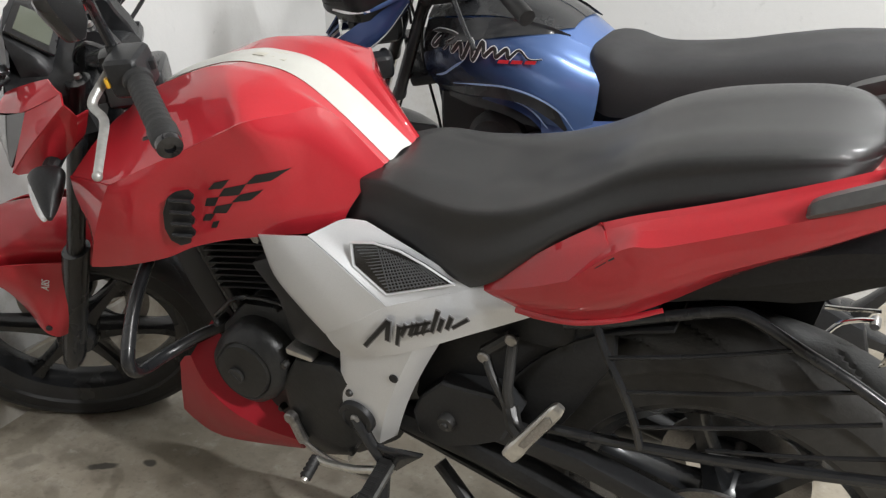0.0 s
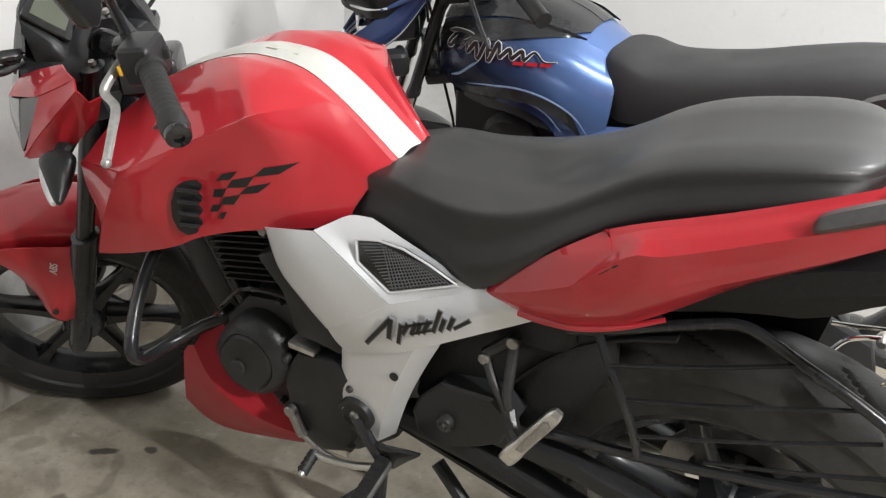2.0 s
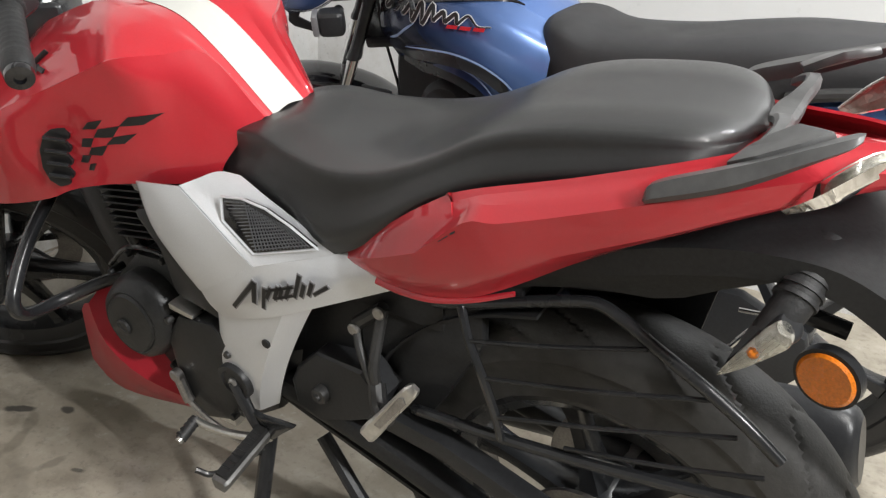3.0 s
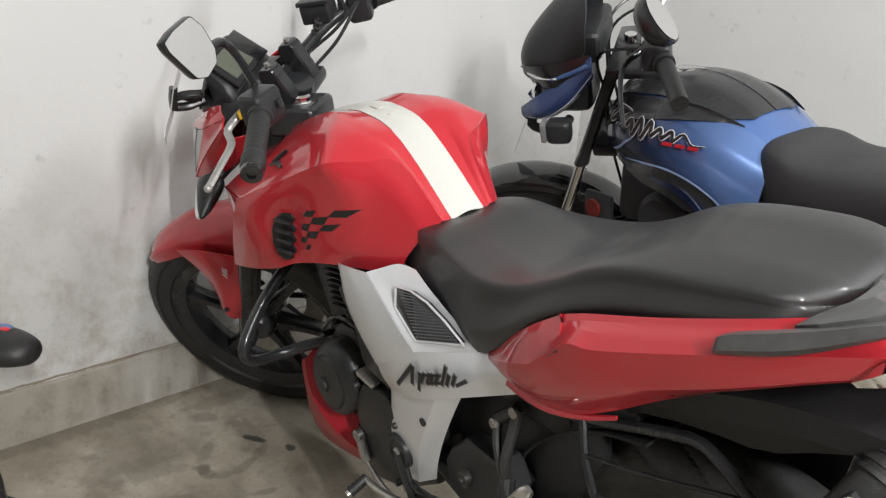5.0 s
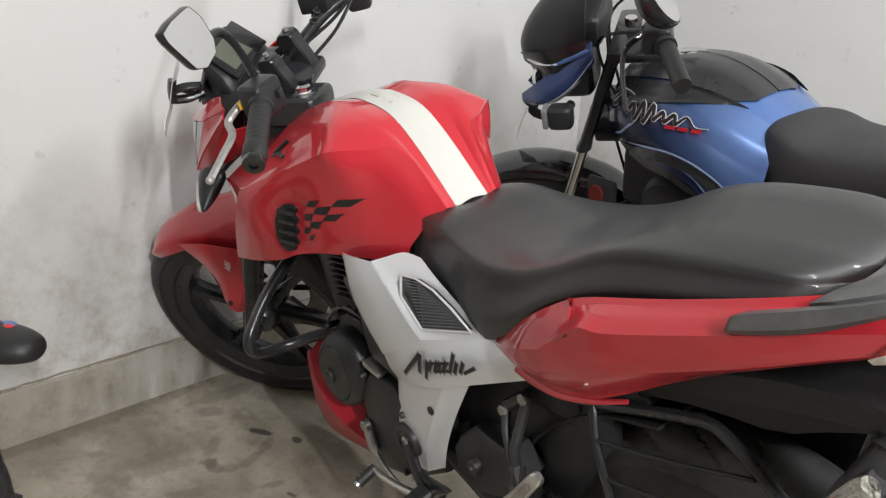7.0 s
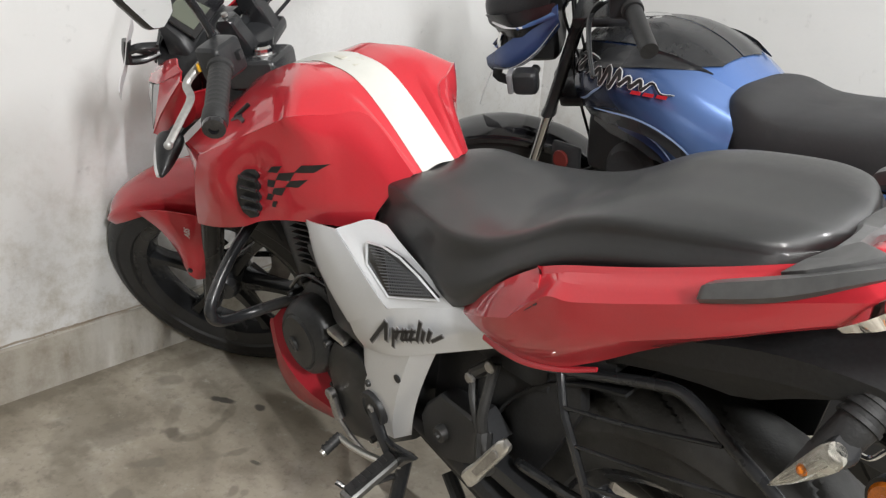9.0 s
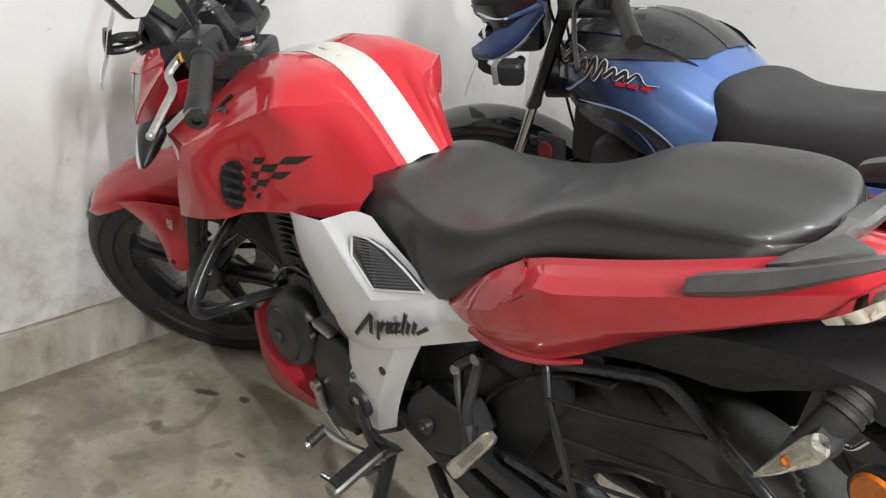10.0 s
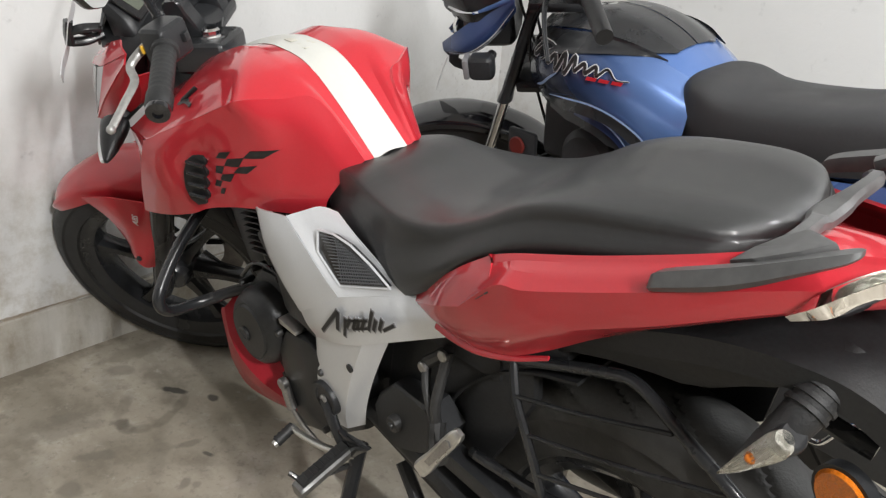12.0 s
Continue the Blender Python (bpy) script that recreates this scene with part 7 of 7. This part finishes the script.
part("headlamp", loft([[(-1.10, y, z) for y, z in ((-0.05, 0.955), (0, 0.965), (0.05, 0.955))], [(-1.13, y, z) for y, z in ((-0.055, 0.91), (0, 0.915), (0.055, 0.91))], [(-1.115, y, z) for y, z in ((-0.04, 0.845), (0, 0.84), (0.04, 0.845))]], 4, 4, thick=-0.006), LENS, blue_bike, "clear headlamp lens", m=SB @ at(0.075, 0, 0))
part("lamp_shell", box(-1.04, -0.92, -0.062, 0.062, 0.855, 0.985, 0.03, 3), BLACK_PL, blue_bike, m=SB)
part("instrument_panel", box(-0.95, -0.89, -0.09, 0.09, 0.99, 1.06, 0.02, 3), BLACK_PL, blue_bike, "black instrument panel", m=SB @ at(0, 0, 0))
for s in (-1, 1):
    part("indicator_stalk", tube([(-0.97, s * 0.09, 0.86), (-0.975, s * 0.13, 0.862)], 0.011, 10), BLACK_PL, blue_bike, m=SB)
    part("indicator", box(-1.008, -0.952, s * 0.152 - 0.021, s * 0.152 + 0.021, 0.838, 0.893, 0.016, 3), BLACK_PL, blue_bike, "black front indicator", m=SB)
    part("indicator_lens", box(-1.020, -1.006, s * 0.152 - 0.019, s * 0.152 + 0.019, 0.842, 0.889, 0.006), DECAL_GREY, blue_bike, "grey indicator lens", m=SB)
part("plate_bracket", slab([(-1.075, -0.02, 0.835), (-1.095, 0, 0.815), (-1.100, 0, 0.790), (-1.088, 0, 0.776), (-1.040, -0.02, 0.770), (-1.045, -0.02, 0.790), (-1.075, -0.005, 0.800), (-1.060, -0.02, 0.835)], 0.006, 0.002), BLACK_PL, blue_bike, m=SB)
PB = Vector((-0.268, 0.827, 0)).normalized()
part("number_plate", loft([[Vector(c) + PB * f + Vector((0, 0, -0.57 * max(f, 0))) for f in (-0.004, 0.04, 0.08)] for c in ((-1.100, 0, 0.806), (-1.118, 0, 0.770), (-1.132, 0, 0.740), (-1.142, 0, 0.715))], 2, 4, thick=0.0015), DECAL_WHITE, blue_bike, "white front number plate bent askew", m=SB)
part("handlebar", tube([(-0.712, -0.33, 1.052), (-0.735, -0.26, 1.064), (-0.765, -0.16, 1.068), (-0.80, -0.08, 1.02), (-0.805, 0, 1.01), (-0.80, 0.08, 1.02), (-0.765, 0.16, 1.068), (-0.735, 0.26, 1.064), (-0.712, 0.33, 1.052)], 0.011, 12, 8), CHROME, blue_bike, "chrome handlebar", m=SB)
for s in (-1, 1):
    part("grip", tube([(-0.738, s * 0.25, 1.065), (-0.70, s * 0.365, 1.046)], 0.0165, 16), RUBBER, blue_bike, "black rubber grip", m=SB)
    part("grip_flange", tube([(-0.742, s * 0.24, 1.0665), (-0.739, s * 0.25, 1.065)], 0.021, 16), RUBBER, blue_bike, m=SB)
    part("switchgear", box(-0.785, -0.73, s * 0.215 - 0.026, s * 0.215 + 0.026, 1.045, 1.095, 0.01, 3), BLACK_PL, blue_bike, "black switchgear", m=SB)
    part("lever", tube([(-0.79, s * 0.17, 1.06), (-0.82, s * 0.22, 1.05), (-0.815, s * 0.30, 1.03), (-0.80, s * 0.37, 1.0)], 0.0042, 8, 5, 0.0034, 1.6), ALU if s > 0 else BLACK_SATIN, blue_bike, m=SB)
    arm = part("mirror_arm", tube([(-0.77, s * 0.18, 1.085), (-0.775, s * 0.19, 1.13), (-0.77, s * 0.25, 1.17)], 0.005, 8, 5), BLACK_SATIN, blue_bike, m=SB)
    mm = SB @ at(-0.74, s * 0.30, 1.180) @ Matrix.Rotation(radians(s * -14), 4, "Z") @ Matrix.Rotation(radians(-12), 4, "Y")
    if s < 0:
        # this one is knocked round on its stalk
        xa = Vector((0.716, 0.325, 0.618)).normalized()
        za = Vector((-0.546, -0.29, 0.786)).normalized()
        ya = za.cross(xa).normalized()
        mm = at(-0.563, -0.279, 1.095) @ Matrix((xa, ya, xa.cross(ya))).transposed().to_4x4()
    head = part("mirror_head", loft([[(dx, 0.050 * k * math.cos(t), 0.050 * k * math.sin(t)) for t in (2 * math.pi * q / 28 for q in range(28))] for dx, k in ((0, 0.95), (0.001, 1.0), (-0.006, 1.02), (-0.022, 0.92), (-0.036, 0.62), (-0.042, 0.2))], 1, 2, close=True, caps=True), BLACK_SATIN, blue_bike, "round black mirror", m=mm)
    bm = bmesh.new()
    bm.faces.new([bm.verts.new((0.0025, 0.0465 * math.cos(t), 0.0465 * math.sin(t))) for t in (2 * math.pi * q / 28 for q in range(28))])
    part("mirror_glass", bm, MIRROR, head, "mirror glass", m=mm)
for k, (a, b2) in enumerate((((-0.79, -0.16, 1.06), (-0.88, -0.03, 0.84)), ((-0.77, 0.17, 1.07), (-0.90, 0.02, 0.86)), ((-0.80, 0.12, 1.05), (-0.88, 0.05, 0.80)), ((-0.785, -0.14, 1.07), (-0.86, -0.06, 0.62)))):
    c = ((a[0] + b2[0]) / 2 - 0.06, (a[1] + b2[1]) / 2, (a[2] + b2[2]) / 2 + 0.06)
    part("cable", tube([a, c, b2], 0.0035, 8, 8), BLACK_SATIN, blue_bike, "black control cable", m=SB)
part("key_lock", disc(0.014, 0, 0.02, 20, 0, 0.002), CHROME, blue_bike, m=SB @ at(-0.84, 0, 1.0) @ Matrix.Rotation(radians(90), 4, "X"))
both("grab_rail", lambda: tube(L((0.02, 0.135, 0.81), (0.10, 0.145, 0.835), (0.25, 0.13, 0.86), (0.33, 0.08, 0.875), (0.345, 0, 0.88)), 0.011, 10, 6), GREY_MET, blue_bike, "grey grab rail")


# ---- a child's bicycle at the wall, of which the saddle and a tyre show ----
kid = thing("child_bicycle", pose(-1.055, -0.660, 0, 0, 0, 42), "small child's bicycle with black decorated saddle beside the wall", "bicycle")
rows = []
for x, w, z, h in ((0.145, 0.012, 0.497, 0.010), (0.135, 0.030, 0.500, 0.022), (0.10, 0.045, 0.502, 0.030), (0.04, 0.050, 0.503, 0.034), (-0.04, 0.050, 0.503, 0.034), (-0.09, 0.040, 0.500, 0.03), (-0.11, 0.010, 0.497, 0.012)):
    rows.append([(x, w * math.cos(t), z + h * (math.sin(t) if math.sin(t) > 0 else 0.8 * math.sin(t))) for t in (2 * math.pi * k / 16 for k in range(16))])
saddle = part("saddle", loft(rows, 1, 3, close=True, caps=True), RUBBER, kid, "black padded saddle with small colour prints")
for x, y, r, material in ((0.075, 0.018, 0.018, BLUE), (0.085, 0.010, 0.010, DECAL_RED), (0.05, -0.005, 0.016, BLUE_DARK)):
    bm = bmesh.new()
    bmesh.ops.create_uvsphere(bm, u_segments=14, v_segments=8, radius=1)
    part("print", bm, material, saddle, m=at(x, y, 0.502 + 0.0315 * math.sqrt(max(0, 1 - (y / 0.048) ** 2))) @ Matrix.Diagonal((r, r * 0.7, 0.0018, 1)))
part("yellow_band", box(0.008, 0.022, -0.02, 0.03, 0.5335, 0.5375, 0.001), YELLOW, saddle)
part("seat_post", tube([(-0.02, 0, 0.48), (0.0, 0, 0.33)], 0.013, 12), STEEL, kid, "steel seat post")
part("seat_tube", tube([(-0.003, 0, 0.36), (0.03, 0, 0.16)], 0.017, 12), BLACK_SATIN, kid)
part("chain_stay", tube([(0.03, 0.03, 0.16), (-0.15, 0.03, 0.195)], 0.008, 8), BLACK_SATIN, kid)
kw = new("rear_wheel")
kw.parent, kw.matrix_local = kid, at(-0.15, 0, 0.195)
tagged(kw, "small black tyre on a steel rim")
part("tyre", lathe([(0.165 + 0.025 * math.cos(t), 0.022 * math.sin(t)) for t in (2 * math.pi * k / 14 for k in range(14))], 56), RUBBER, kw)
part("rim", lathe([(0.140, -0.012), (0.146, -0.014), (0.146, 0.014), (0.140, 0.012)], 48), STEEL, kw)
part("hub", disc(0.018, -0.03, 0.03, 16), STEEL, kw)
for k in range(14):
    part("spoke", tube([(0.016, 0, 0), (0.142, 0, 0)], 0.0012, 5), STEEL, kw, m=Matrix.Rotation(2 * math.pi * k / 14, 4, "Y"))
